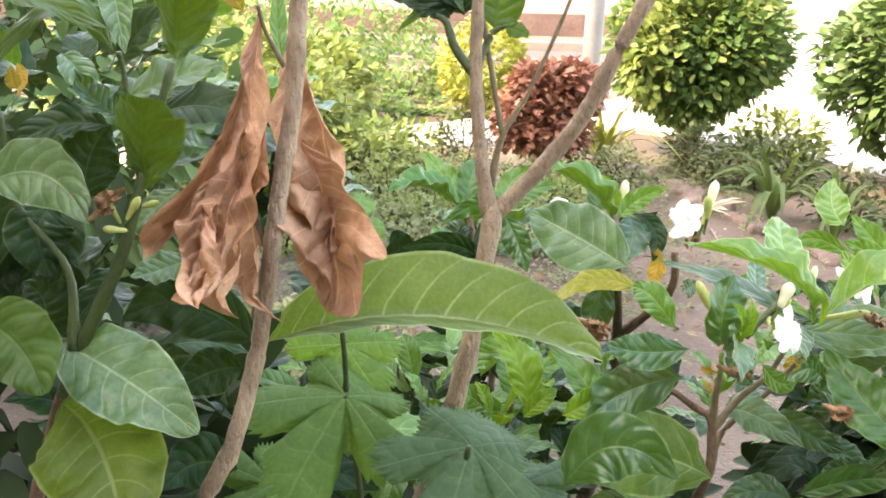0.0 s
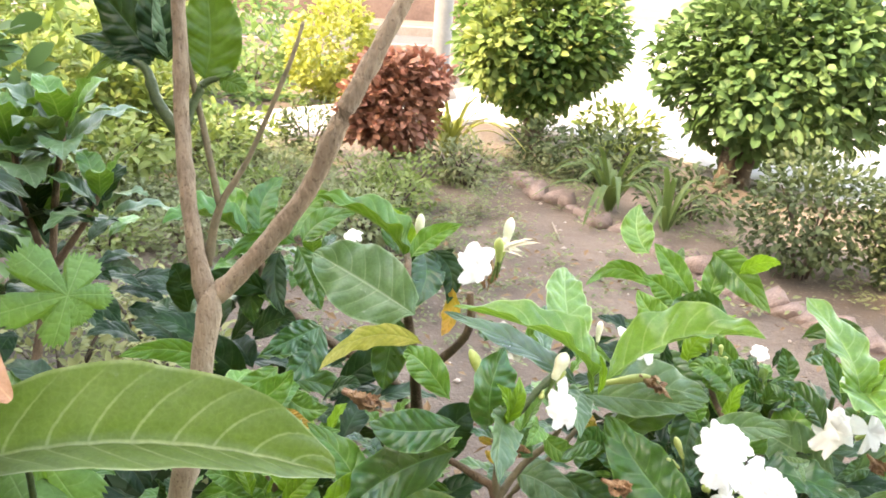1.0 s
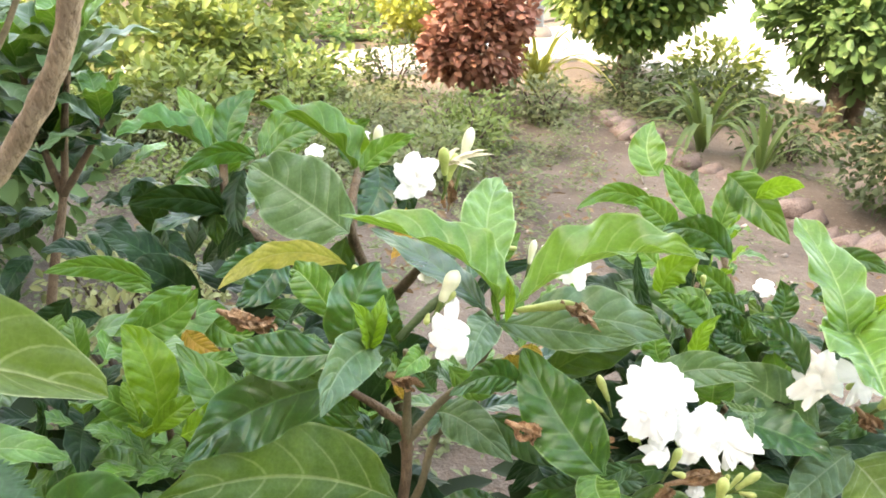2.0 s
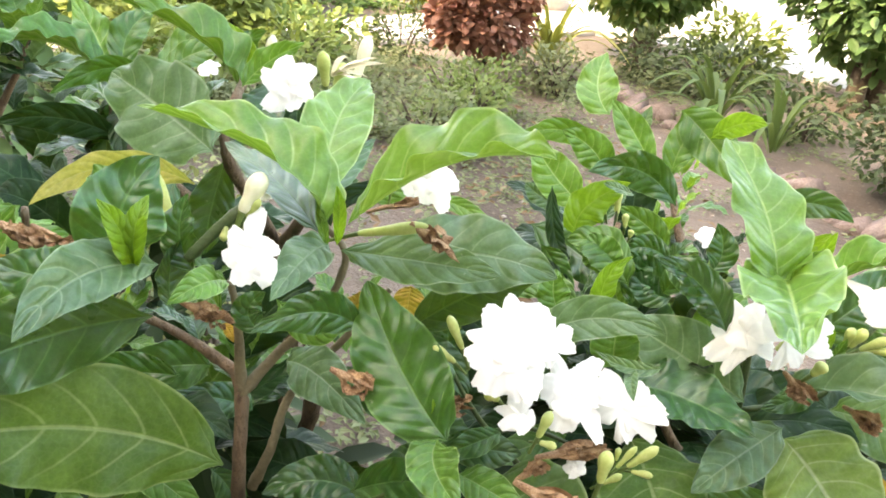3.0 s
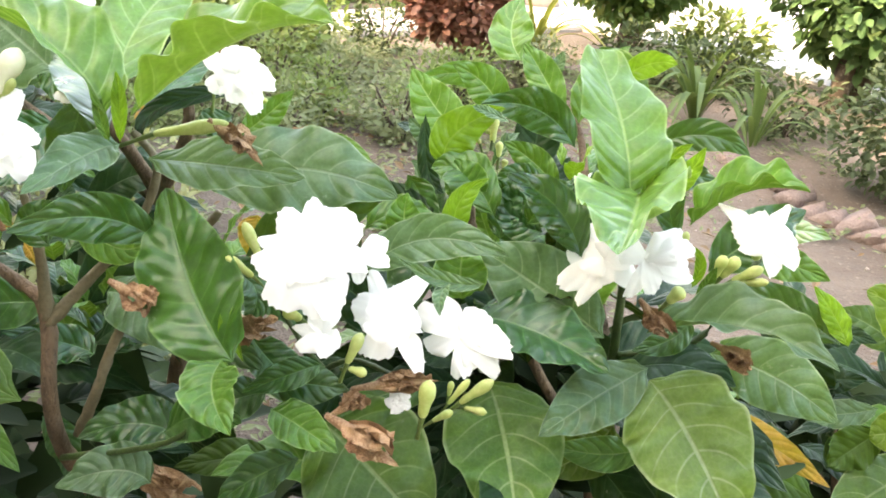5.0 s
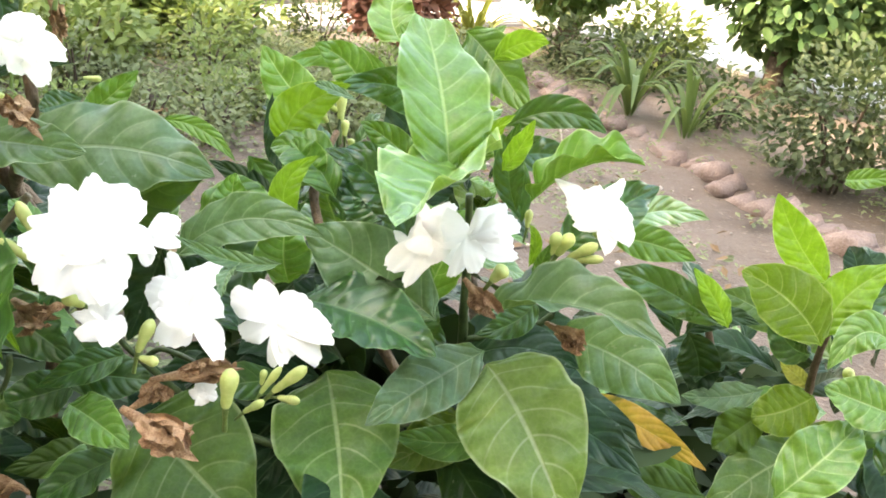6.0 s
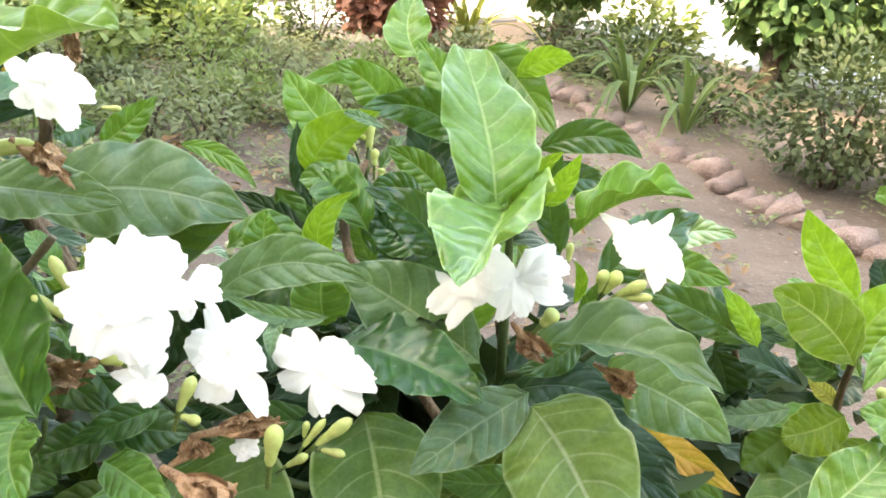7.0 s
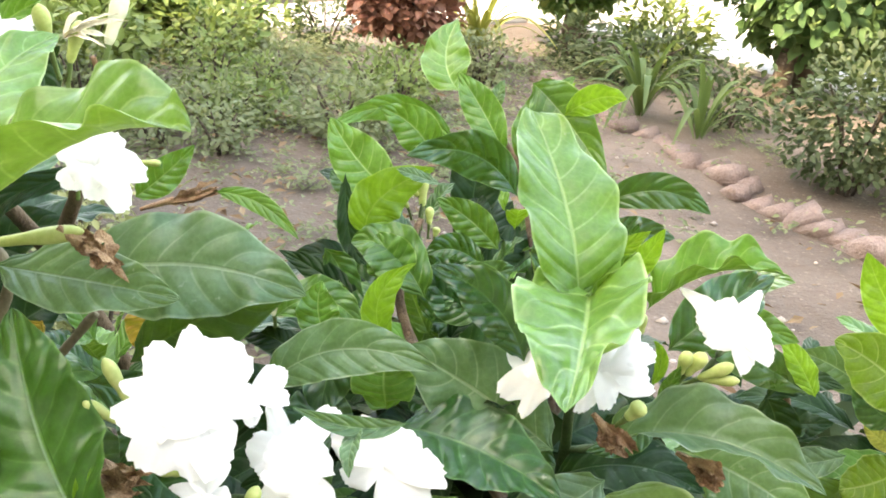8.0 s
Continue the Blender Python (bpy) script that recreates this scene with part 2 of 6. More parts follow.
M_BRICK = plain_material("dusty_brick", (0.150, 0.103, 0.086), (0.290, 0.220, 0.196), 14, 0.92, 0.9, 0.010)
M_PATH = plain_material("pale_concrete", (0.34, 0.32, 0.315), (0.46, 0.435, 0.425), 1.4, 0.9, 0.4, 0.004, fine=30.0)
M_POLE = plain_material("grey_painted_metal", (0.11, 0.115, 0.12), (0.15, 0.155, 0.16), 6, 0.55, 0.15, 0.002)
M_WALL = plain_material("plaster", (0.30, 0.27, 0.23), (0.40, 0.36, 0.31), 2, 0.9, 0.3, 0.004)
M_FAR_SOIL = plain_material("dark_soil", (0.075, 0.052, 0.040), (0.130, 0.095, 0.075), 3, 0.95, 0.6, 0.01)
M_ROAD = plain_material("worn_asphalt", (0.040, 0.037, 0.035), (0.070, 0.064, 0.060), 2, 0.9, 0.4, 0.004, fine=20.0)
M_KERB = plain_material("weathered_kerb", (0.15, 0.120, 0.105), (0.23, 0.190, 0.165), 4, 0.9, 0.4, 0.005)
M_DARK_RED = plain_material("dark_red_paint", (0.085, 0.045, 0.036), (0.16, 0.095, 0.075), 3, 0.7)
M_STICK = plain_material("bleached_stick", (0.20, 0.165, 0.125), (0.30, 0.25, 0.20), 60, 0.85)
M_STONE = plain_material("pebble", (0.30, 0.25, 0.21), (0.48, 0.42, 0.37), 30, 0.9, island=True)
M_CROWN_A = crown_material("bush_leaf_green", (0.040, 0.100, 0.030), (0.088, 0.178, 0.056), (0.330, 0.350, 0.120), (0.220, 0.360, 0.090), 0.32, 0.55)
M_CROWN_B = crown_material("bush_leaf_broad", (0.040, 0.094, 0.034), (0.084, 0.165, 0.062), (0.170, 0.250, 0.100), (0.18, 0.31, 0.08), 0.22, 0.55)
M_CROTON = crown_material("croton_leaf", (0.120, 0.044, 0.030), (0.32, 0.150, 0.095), (0.60, 0.27, 0.21), (0.50, 0.20, 0.13), 0.22, 0.5)
M_GOLD = crown_material("golden_bush_leaf", (0.190, 0.220, 0.040), (0.310, 0.330, 0.070), (0.440, 0.440, 0.120), (0.440, 0.470, 0.090), 0.25)
M_WEED = crown_material("weed_leaf", (0.100, 0.132, 0.072), (0.158, 0.196, 0.104), (0.255, 0.268, 0.160), (0.342, 0.403, 0.122), 0.28, 0.7)
M_WEED_GREEN = crown_material("weed_leaf_green", (0.085, 0.132, 0.046), (0.144, 0.201, 0.068), (0.232, 0.268, 0.104), (0.317, 0.439, 0.098), 0.28, 0.7)
# Weed leaf in a lighter copy, sunlight mixed into its tones.
M_WEED_SUN_TINT = crown_material("weed_leaf_sun_tint", (0.159, 0.183, 0.079), (0.268, 0.281, 0.128), (0.439, 0.415, 0.220), (0.439, 0.488, 0.171), 0.25, 0.6)
M_STRAP = crown_material("strap_leaf", (0.032, 0.066, 0.024), (0.066, 0.118, 0.040), (0.170, 0.205, 0.075), (0.264, 0.352, 0.070), 0.3, 0.45)
M_STRAP_YELLOW = crown_material("strap_leaf_yellowed", (0.110, 0.132, 0.028), (0.209, 0.220, 0.050), (0.440, 0.407, 0.154), (0.440, 0.462, 0.088), 0.3, 0.45)
M_ROSE = crown_material("grey_green_leaf", (0.030, 0.050, 0.021), (0.056, 0.082, 0.036), (0.125, 0.155, 0.076), (0.135, 0.210, 0.053), 0.2, 0.55)
M_LEAFY = crown_material("yellowish_green_leaf", (0.085, 0.140, 0.041), (0.159, 0.226, 0.066), (0.329, 0.354, 0.134), (0.366, 0.464, 0.098), 0.28, 0.5)
# Near-black leaf tones that paint the shade in the gaps between stems.
M_INNER = crown_material("inner_leaf_painted_shade", (0.007, 0.019, 0.006), (0.015, 0.038, 0.011), (0.042, 0.074, 0.024), (0.045, 0.100, 0.012), 0.08, 0.7)
M_LITTER = crown_material("leaf_litter", (0.102, 0.058, 0.032), (0.205, 0.128, 0.070), (0.320, 0.243, 0.154), (0.256, 0.128, 0.051), 0.15, 0.8)


# ---- mesh builders ----
def mesh_of(name, verts, faces, mat, uvs=None, smooth=True):
    me = bpy.data.meshes.new(name)
    me.from_pydata([tuple(v) for v in verts], [], faces)
    me.materials.append(mat)
    if uvs is not None:
        layer = me.uv_layers.new(name="UVMap")
        idx = np.empty(len(me.loops), dtype=np.int32)
        me.loops.foreach_get("vertex_index", idx)
        layer.data.foreach_set("uv", np.asarray(uvs, dtype=np.float32)[idx].ravel())
    if smooth:
        me.polygons.foreach_set("use_smooth", [True] * len(me.polygons))
    me.update()
    return me


def grid_faces(nu, nv):
    return [(i * (nv + 1) + j, i * (nv + 1) + j + 1, (i + 1) * (nv + 1) + j + 1, (i + 1) * (nv + 1) + j) for i in range(nu) for j in range(nv)]


def child(name, me, parent, at=(0, 0, 0), label=""):
    """Links a mesh as one part under a thing (or under a part), at a place given in the world."""
    ob = new(name, me)
    ob.parent = parent
    up = parent
    base = Vector((0, 0, 0))
    while up is not None:
        base += up.location
        up = up.parent
    ob.location = Vector(at) - base
    return tagged(ob, label)


def plant(name, at, label, category, group=""):
    ob = new(name)
    ob.location = at
    return tagged(ob, label, category, group)


def unit(v):
    return v / max(np.linalg.norm(v), 1e-9)


rng = np.random.default_rng(7)


def crease(angle):
    """A wave with sharp ridges and round troughs."""
    return 1 - 2 * abs(math.sin(angle / 2)) ** 0.8


def blade(b, m, t, w, n, fold, nu=26, nv=8, ruffle=0.075, crumple=0.0, shape=0.78, seed=None, ribs=7.5, belly=0.92, pleat=0.0):
    """Vertices and uvs of a leaf along the arc base, middle, tip; the origin is at its base."""
    r = rng if seed is None else np.random.default_rng(seed)
    b, m, t, n = (np.array(v, dtype=float) for v in (b, m, t, n))
    s = np.linspace(0, 1, nu + 1)
    c = np.outer(2 * s**2 - 3 * s + 1, b) + np.outer(4 * s - 4 * s**2, m) + np.outer(2 * s**2 - s, t) - b
    tan = np.gradient(c, axis=0)
    width = np.sin(math.pi * s**belly) ** shape * (1 - 0.25 * s**3) * w / 2
    width = np.maximum(width, 0.02 * w * (1 - s)) * np.where(s < 0.07, 0.35 + s * 6, 1)
    k1, k2, p1, p2 = r.uniform(2.2, 3.4), r.uniform(4.5, 7), r.uniform(0, 6.3), r.uniform(0, 6.3)
    verts, uvs = [], []
    for i in range(nu + 1):
        tg = unit(tan[i])
        nn = unit(n - tg * np.dot(n, tg))
        side = np.cross(tg, nn)
        for j in range(nv + 1):
            v = 2 * j / nv - 1
            a = abs(v)
            bent = fold if isinstance(fold, (int, float)) else fold[v > 0]
            lift = a * math.sin(radians(bent)) - 0.12 * a * a
            wave = ruffle * a**1.5 * (math.sin(k1 * 6.28 * s[i] + p1 + (1.7 if v > 0 else 0)) + 0.5 * math.sin(k2 * 6.28 * s[i] + p2 + (2.3 if v > 0 else 0)))
            quilt = (-0.010 - pleat if nu > 30 or crumple else 0.0) * (crease if crumple else math.cos)(6.283 * (ribs * s[i] - 1.5 * a**1.4 + 0.17)) * math.sin(math.pi * min(0.12 + a * 0.8, 1)) - 0.02 * max(0.0, 1 - a * 5)
            q = c[i] + side * v * width[i] * math.cos(radians(bent)) + nn * (lift * width[i] + (wave + quilt) * w * 0.6 * min(1, width[i] / (0.2 * w)))
            if crumple:
                sway = np.array(noise.noise_vector(Vector(q * 17) + Vector((p1 * 5, p2, 0))))
                curl = np.array(noise.noise_vector(Vector(q * 48) + Vector((p2 * 5, p1, 0))))
                ridge = 0.45 - 1.5 * abs(noise.noise(Vector(q * 24) + Vector((p2, p1 * 3, 0)))) - 0.5 * abs(noise.noise(Vector(q * 62) + Vector((p1, p2 * 3, 0))))
                far = s[i] ** 1.3
                q = q + (sway * (0.3 + a) * 1.3 + curl * 0.75 * far * (0.3 + a) + nn * ridge * (2.4 if pleat else 0.6) * (0.25 + far)) * crumple * min(1.0, s[i] * 2.5)
            verts.append(q)
            uvs.append((s[i], j / nv))
    return verts, uvs, grid_faces(nu, nv)


def leaf(parent, b, m, t, w, n, fold, kind="m", nu=56, nv=12, form=(0.78, 0.92)):
    """One leaf; form: how blunt its ends are (less is blunter) and how near its tip it is widest."""
    if kind == "P":
        form = (0.5, 1.25)
    verts, uvs, faces = blade(b, m, t, w, n, fold, nu, nv, ribs={"P": 11.0, "w": 9.0, "o": 9.0}.get(kind, 7.5), ruffle=0.025 if kind == "P" else 0.10, shape=form[0], belly=form[1], pleat=0.010 if kind == "P" else 0.0)
    return child("leaf", mesh_of("leaf", verts, faces, LEAF[kind], uvs), parent, b)


def tube(points, sides=10, knots=0.0, closed=True):
    """Vertices and faces of a round stem through (x, y, z, radius) points, smoothed."""
    p = np.array(points, dtype=float)
    k = len(p)
    steps = 6
    rows = []
    for i in range(k - 1):
        p0, p1, p2, p3 = p[max(i - 1, 0)], p[i], p[i + 1], p[min(i + 2, k - 1)]
        for j in range(steps):
            u = j / steps
            rows.append(0.5 * (2 * p1 + (p2 - p0) * u + (2 * p0 - 5 * p1 + 4 * p2 - p3) * u * u + (3 * p1 - p0 - 3 * p2 + p3) * u**3))
    rows.append(p[-1])
    rows = np.array(rows)
    tan = np.gradient(rows[:, :3], axis=0)
    ref = np.array((0.31, 0.17, 0.93))
    verts, faces = [], []
    for i, row in enumerate(rows):
        tg = unit(tan[i])
        a = unit(np.cross(tg, ref if abs(np.dot(tg, ref)) < 0.95 else np.array((1.0, 0, 0))))
        bb = np.cross(tg, a)
        swell = 1 + knots * (1.5 if i % 7 == 2 else 0.0)
        for j in range(sides):
            ang = 2 * math.pi * j / sides
            rough = 1 + 0.7 * knots * math.sin(i * 2.1 + j * 1.7)
            verts.append(row[:3] + (a * math.cos(ang) + bb * math.sin(ang)) * row[3] * swell * rough)
    for i in range(len(rows) - 1):
        for j in range(sides):
            faces.append((i * sides + j, i * sides + (j + 1) % sides, (i + 1) * sides + (j + 1) % sides, (i + 1) * sides + j))
    if closed:
        faces.append(tuple(range(sides))[::-1])
        faces.append(tuple(range((len(rows) - 1) * sides, len(rows) * sides)))
    return verts, faces


def stem(parent, points, mat=None, name="stem"):
    x, y, z, r = points[0]
    if 0.02 < z < 0.56:
        o = parent.location
        points = [(o.x * 0.7 + x * 0.3, o.y * 0.7 + y * 0.3, -0.03, r * 1.2), (o.x * 0.5 + x * 0.5, o.y * 0.5 + y * 0.5, z * 0.5, r * 1.1), *points]
    verts, faces = tube(points, 12, 0.10)
    at = np.array(points[0][:3])
    thick = max(q[3] for q in points) > 0.0042
    return child(name, mesh_of(name, [v - at for v in verts], faces, mat or ((M_BARK if "sapling" in parent.name else M_BARK_SHRUB) if thick else M_TWIG)), parent, at)


def petal_mesh(r, w, seed, point):
    """A broad thin petal, its end blunt and ragged or drawn to a point, its rims curled."""
    g = np.random.default_rng(seed)
    nu, nv = 12, 12
    ph, skew, lean = g.uniform(0, 6.3), g.uniform(-0.15, 0.15), g.uniform(0.3, 1.2)
    ragged = g.uniform(-0.09, 0.07, nv + 1)
    verts = []
    for i in range(nu + 1):
        s = i / nu
        wd = w * (0.26 + 0.74 * math.sin(min(1, s * 1.15) * math.pi * 0.56)) * (1 - point * 0.55 * max(0, s - 0.5) / 0.5)
        for j in range(nv + 1):
            v = 2 * j / nv - 1
            edge = 1 + (0.20 * v * lean - (0.12 + 0.6 * point) * v * v + 0.5 * ragged[j] * (1 - 0.6 * point)) * max(0, s - 0.5) / 0.5
            z = 0.10 * r * math.sin(s * 2.8) - 0.12 * r * s * s + 0.09 * r * abs(v) * s * math.sin(4 * s + ph + v * 2) + 0.02 * r * math.sin(7 * s + 3 * v + ph) - 0.03 * r * max(0.0, 1 - abs(v) * 5) * s
            verts.append((v * wd / 2 + skew * r * s * s * 0.4, s * r * edge, z))
    return mesh_of("petal", verts, grid_faces(nu, nv), M_PETAL)


EVEN = [(90, 1.0, 0.9, 0.1), (18, 0.95, 0.95, 0.0), (-54, 1.02, 0.9, 0.2), (-126, 0.95, 0.95, 0.0), (162, 1.0, 0.9, 0.1)]


def flower(parent, at, n, r, spin, petals=None, heart=True):
    """An open ruffled flower on a green-white tube: petals by their turn (0 right, 90 up), reach, breadth and point, and a small inner whorl."""
    z = Vector(n).normalized()
    x = Vector((0, 0, 1)).cross(z).normalized()
    y = z.cross(x)
    turn = Matrix((x, y, z)).transposed()
    back = np.array(at) - np.array(z) * r * 0.75 - np.array((0, 0, 0.25 * r))
    a = np.array(at)
    verts, faces = tube([(*back, r * 0.09), (*(back * 0.5 + a * 0.5), r * 0.08), (*(a - np.array(z) * 0.02 * r), r * 0.12)], 8)
    core = child("flower", mesh_of("flower", [v - a for v in verts], faces, M_BUD_GREEN), parent, at, "ruffled white flower")
    outer = petals or [(deg + math.degrees(spin), reach, wide, point) for deg, reach, wide, point in EVEN]
    inner_whorl = [(outer[0][0] + 36 + 72 * q, 0.46, 0.5, 0.0) for q in range(5 if heart else 0)]
    for q, (deg, reach, wide, point) in enumerate([*outer, *inner_whorl]):
        inside = q >= len(outer)
        ob = new("petal", petal_mesh(r * reach, r * wide, 11 + q + int(r * 90000), point))
        ob.parent = core
        tilt = radians(rng.uniform(8, 24) if inside else rng.uniform(-5, 5) + (4 if q % 2 else -3))
        rot = turn @ Matrix.Rotation(radians(deg - 90), 3, "Z") @ Matrix.Rotation(tilt, 3, "X")
        ob.matrix_basis = Matrix.Translation(z * r * (0.07 if inside else 0.025 * (q % 3))) @ rot.to_4x4()
    return core


def bud(parent, b, t, r, kind):
    b, t = np.array(b), np.array(t)
    prof = ((0, 0.40), (0.12, 0.62), (0.35, 0.72), (0.6, 1.0), (0.8, 0.95), (0.93, 0.6), (1.0, 0.12)) if kind != "b" else ((0, 0.5), (0.3, 0.5), (0.5, 0.9), (0.7, 1.15), (0.88, 0.9), (1, 0.2))
    pts = [(*(b + (t - b) * s), 0.84 * r * q) for s, q in prof]
    verts, faces = tube(pts, 10)
    ob = child("bud", mesh_of("bud", [v - b for v in verts], faces, M_BUD_GREEN if kind == "g" else M_BUD_WHITE), parent, b)
    root = b - (t - b) * 0.55 - np.array((0, -0.004, 0.004))
    verts, faces = tube([(*root, r * 0.28), (*(b * 0.5 + root * 0.5), r * 0.26), (*b, r * 0.36)], 6)
    stalk = child("stalk", mesh_of("stalk", [v - b for v in verts], faces, M_STALK), ob, b)
    return ob


def shrivel(b, t, parent, r):
    """A withered flower: a short tube and narrow crinkled petals that hang together."""
    b, t = np.array(b), np.array(t)
    d = unit(t - b)
    long = max(np.linalg.norm(t - b), 1.4 * r)
    verts, faces = tube([(*(-d * 0.3 * long), r * 0.10), (0, 0, 0, r * 0.16), (*(d * 0.25 * long), r * 0.20)], 8)
    for q in range(8):
        e = d * long * rng.uniform(0.65, 1.1) + rng.uniform(-0.42, 0.42, 3) * r
        m = d * long * 0.5 + rng.uniform(-0.3, 0.3, 3) * r
        v, _, f = blade((0, 0, 0), m, e, r * rng.uniform(0.4, 0.65), unit(rng.uniform(-1, 1, 3) + np.array((0, -0.8, 0.6))), 38, 26, 8, 0.3, r * 0.16, 0.5, None, 6.0, 1.4)
        faces += [tuple(i + len(verts) for i in face) for face in f]
        verts += v
    return child("withered_flower", mesh_of("withered_flower", verts, faces, M_SHRIVEL), parent, b, "withered brown remnant")


def spent(b, t, parent, r):
    """A faded flower head with narrow cream petals."""
    b, t = np.array(b), np.array(t)
    verts, faces = [], []
    for q in range(7):
        e = b + (t - b) * rng.uniform(0.4, 1.1) + rng.uniform(-0.7, 0.7, 3) * r
        v, _, f = blade(b, (b + e) / 2 + np.array((0, 0, 0.25 * r)), e, r * 0.35, unit(rng.uniform(-1, 1, 3) + np.array((0, -1, 1))), 25, 8, 4, 0.15, r * 0.1)
        faces += [tuple(i + len(verts) for i in face) for face in f]
        verts += v
    return child("faded_flower", mesh_of("faded_flower", verts, faces, M_SPENT), parent, b, "faded cream flower")


def dry_leaf(b, m, t, parent, w, seed):
    """A withered leaf hanging from a narrow top: pleated along its veins, rolled at the rims, crumpled."""
    n = unit(np.array((0.25 * math.sin(seed * 2.1), -1.0, 0.15)))
    verts, uvs, faces = blade(b, m, t, w * 1.5, n, 60 if seed % 2 else 54, 96, 32, 0.12, 0.0125, 0.55, 100 + seed, 8.0, 1.8, 0.040)
    return child("dry_leaf", mesh_of("dry_leaf", verts, faces, M_DRY, uvs), parent, b, "withered curled brown leaf")


LOBES = ((0.0, 1.0, 0.58), (1.12, 0.90, 0.56), (-1.12, 0.90, 0.56), (2.15, 0.66, 0.56), (-2.15, 0.66, 0.56))


def lobed_leaf(c, t, parent, r, seed):
    """A palmate leaf with five toothed lobes, spread flat round its stalk and cupped a little."""
    g = np.random.default_rng(40 + seed)
    c, t = np.array(c), np.array(t)
    tip = unit(t - c)
    n = unit(np.array((0.1, -0.55, 0.85)))
    n = unit(n - tip * np.dot(n, tip))
    side = np.cross(tip, n)
    lobes = [(at + g.uniform(-0.1, 0.1), ln * g.uniform(0.85, 1.08), hw * g.uniform(0.85, 1.0)) for at, ln, hw in LOBES]
    nr, na = 12, 220
    verts, uvs, faces = [], [], []
    for i in range(nr + 1):
        rad = i / nr
        for j in range(na):
            ang = 2 * math.pi * j / na
            turn = (ang + math.pi) % (2 * math.pi) - math.pi
            lobe = max([0.58 if seed in (1, 5) else 0.40] + [ln * (1 - 0.34 * (abs(turn - at) / hw) ** 2 - 0.42 * max(0.0, abs(turn - at) / hw - 0.72) / 0.28) for at, ln, hw in lobes if abs(turn - at) < hw])
            teeth = 1 + 0.15 * ((j * 0.34 + 0.13 * math.sin(j * 0.5)) % 1.0) - 0.07
            x = rad * r * (lobe if rad < 0.85 else lobe * (1 + (teeth - 1) * (0.5 if rad < 0.95 else 1.0)))
            z = r * (-0.20 * rad * rad + 0.05 * math.sin(3 * ang + seed) * rad)
            verts.append(tip * x * math.cos(ang) + side * x * math.sin(ang) + n * z)
            uvs.append((rad, 0.5 + 0.5 * math.sin(2.9 * turn) * rad))
    for i in range(nr):
        for j in range(na):
            faces.append((i * na + j, i * na + (j + 1) % na, (i + 1) * na + (j + 1) % na, (i + 1) * na + j))
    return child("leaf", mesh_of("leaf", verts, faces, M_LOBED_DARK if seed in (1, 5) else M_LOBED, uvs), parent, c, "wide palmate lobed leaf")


def green_stem(parent, points):
    return stem(parent, points, M_GREEN_STEM)


def rosette(parent, c, count, length, kind, seed):
    """A shoot's top: young leaves upright in the middle, older ones arching out below."""
    g = np.random.default_rng(seed)
    c = np.array(c)
    for q in range(count):
        ang = q * 2.4 + g.uniform(-0.3, 0.3)
        u = q / max(count - 1, 1)
        ln = length * (0.75 + 0.35 * u) * g.uniform(0.85, 1.1)
        d = np.array((math.cos(ang), math.sin(ang), 0))
        rise = 0.85 - 0.95 * u + g.uniform(-0.1, 0.1)
        b = c - np.array((0, 0, 0.02 + 0.05 * u)) + d * 0.006
        t = b + d * ln * (0.45 + 0.5 * u) + np.array((0, 0, ln * rise * 0.8))
        m = (b + t) / 2 + np.array((0, 0, ln * 0.13))
        n = unit(np.array((0, 0, 1.0)) - d * max(rise, 0) * 1.2 + g.normal(0, 0.12, 3))
        leaf(parent, b, m, t, ln * g.uniform(0.38, 0.46), n, 18, kind[0] if u < 0.3 else kind[1 if q % 3 else 2], 18, 6)


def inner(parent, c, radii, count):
    """The inside of a shrub: many leaves about its stems, coloured near black to stand in for shade."""
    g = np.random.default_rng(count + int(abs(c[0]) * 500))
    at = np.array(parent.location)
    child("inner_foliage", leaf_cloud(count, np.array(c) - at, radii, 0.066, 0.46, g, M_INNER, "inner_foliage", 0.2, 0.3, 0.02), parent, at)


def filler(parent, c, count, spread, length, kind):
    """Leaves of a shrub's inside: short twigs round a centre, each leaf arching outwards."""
    # With "d" most leaves carry the painted shade of the shrub's inside.
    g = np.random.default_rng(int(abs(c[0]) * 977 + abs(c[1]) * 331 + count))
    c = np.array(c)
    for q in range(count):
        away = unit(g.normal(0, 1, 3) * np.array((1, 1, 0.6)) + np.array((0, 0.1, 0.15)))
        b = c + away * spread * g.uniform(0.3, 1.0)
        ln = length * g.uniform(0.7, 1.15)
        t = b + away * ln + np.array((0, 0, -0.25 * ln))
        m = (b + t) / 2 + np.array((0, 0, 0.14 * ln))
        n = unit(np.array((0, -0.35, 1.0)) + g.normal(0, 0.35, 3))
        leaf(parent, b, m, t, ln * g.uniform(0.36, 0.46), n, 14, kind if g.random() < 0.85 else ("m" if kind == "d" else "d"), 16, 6)


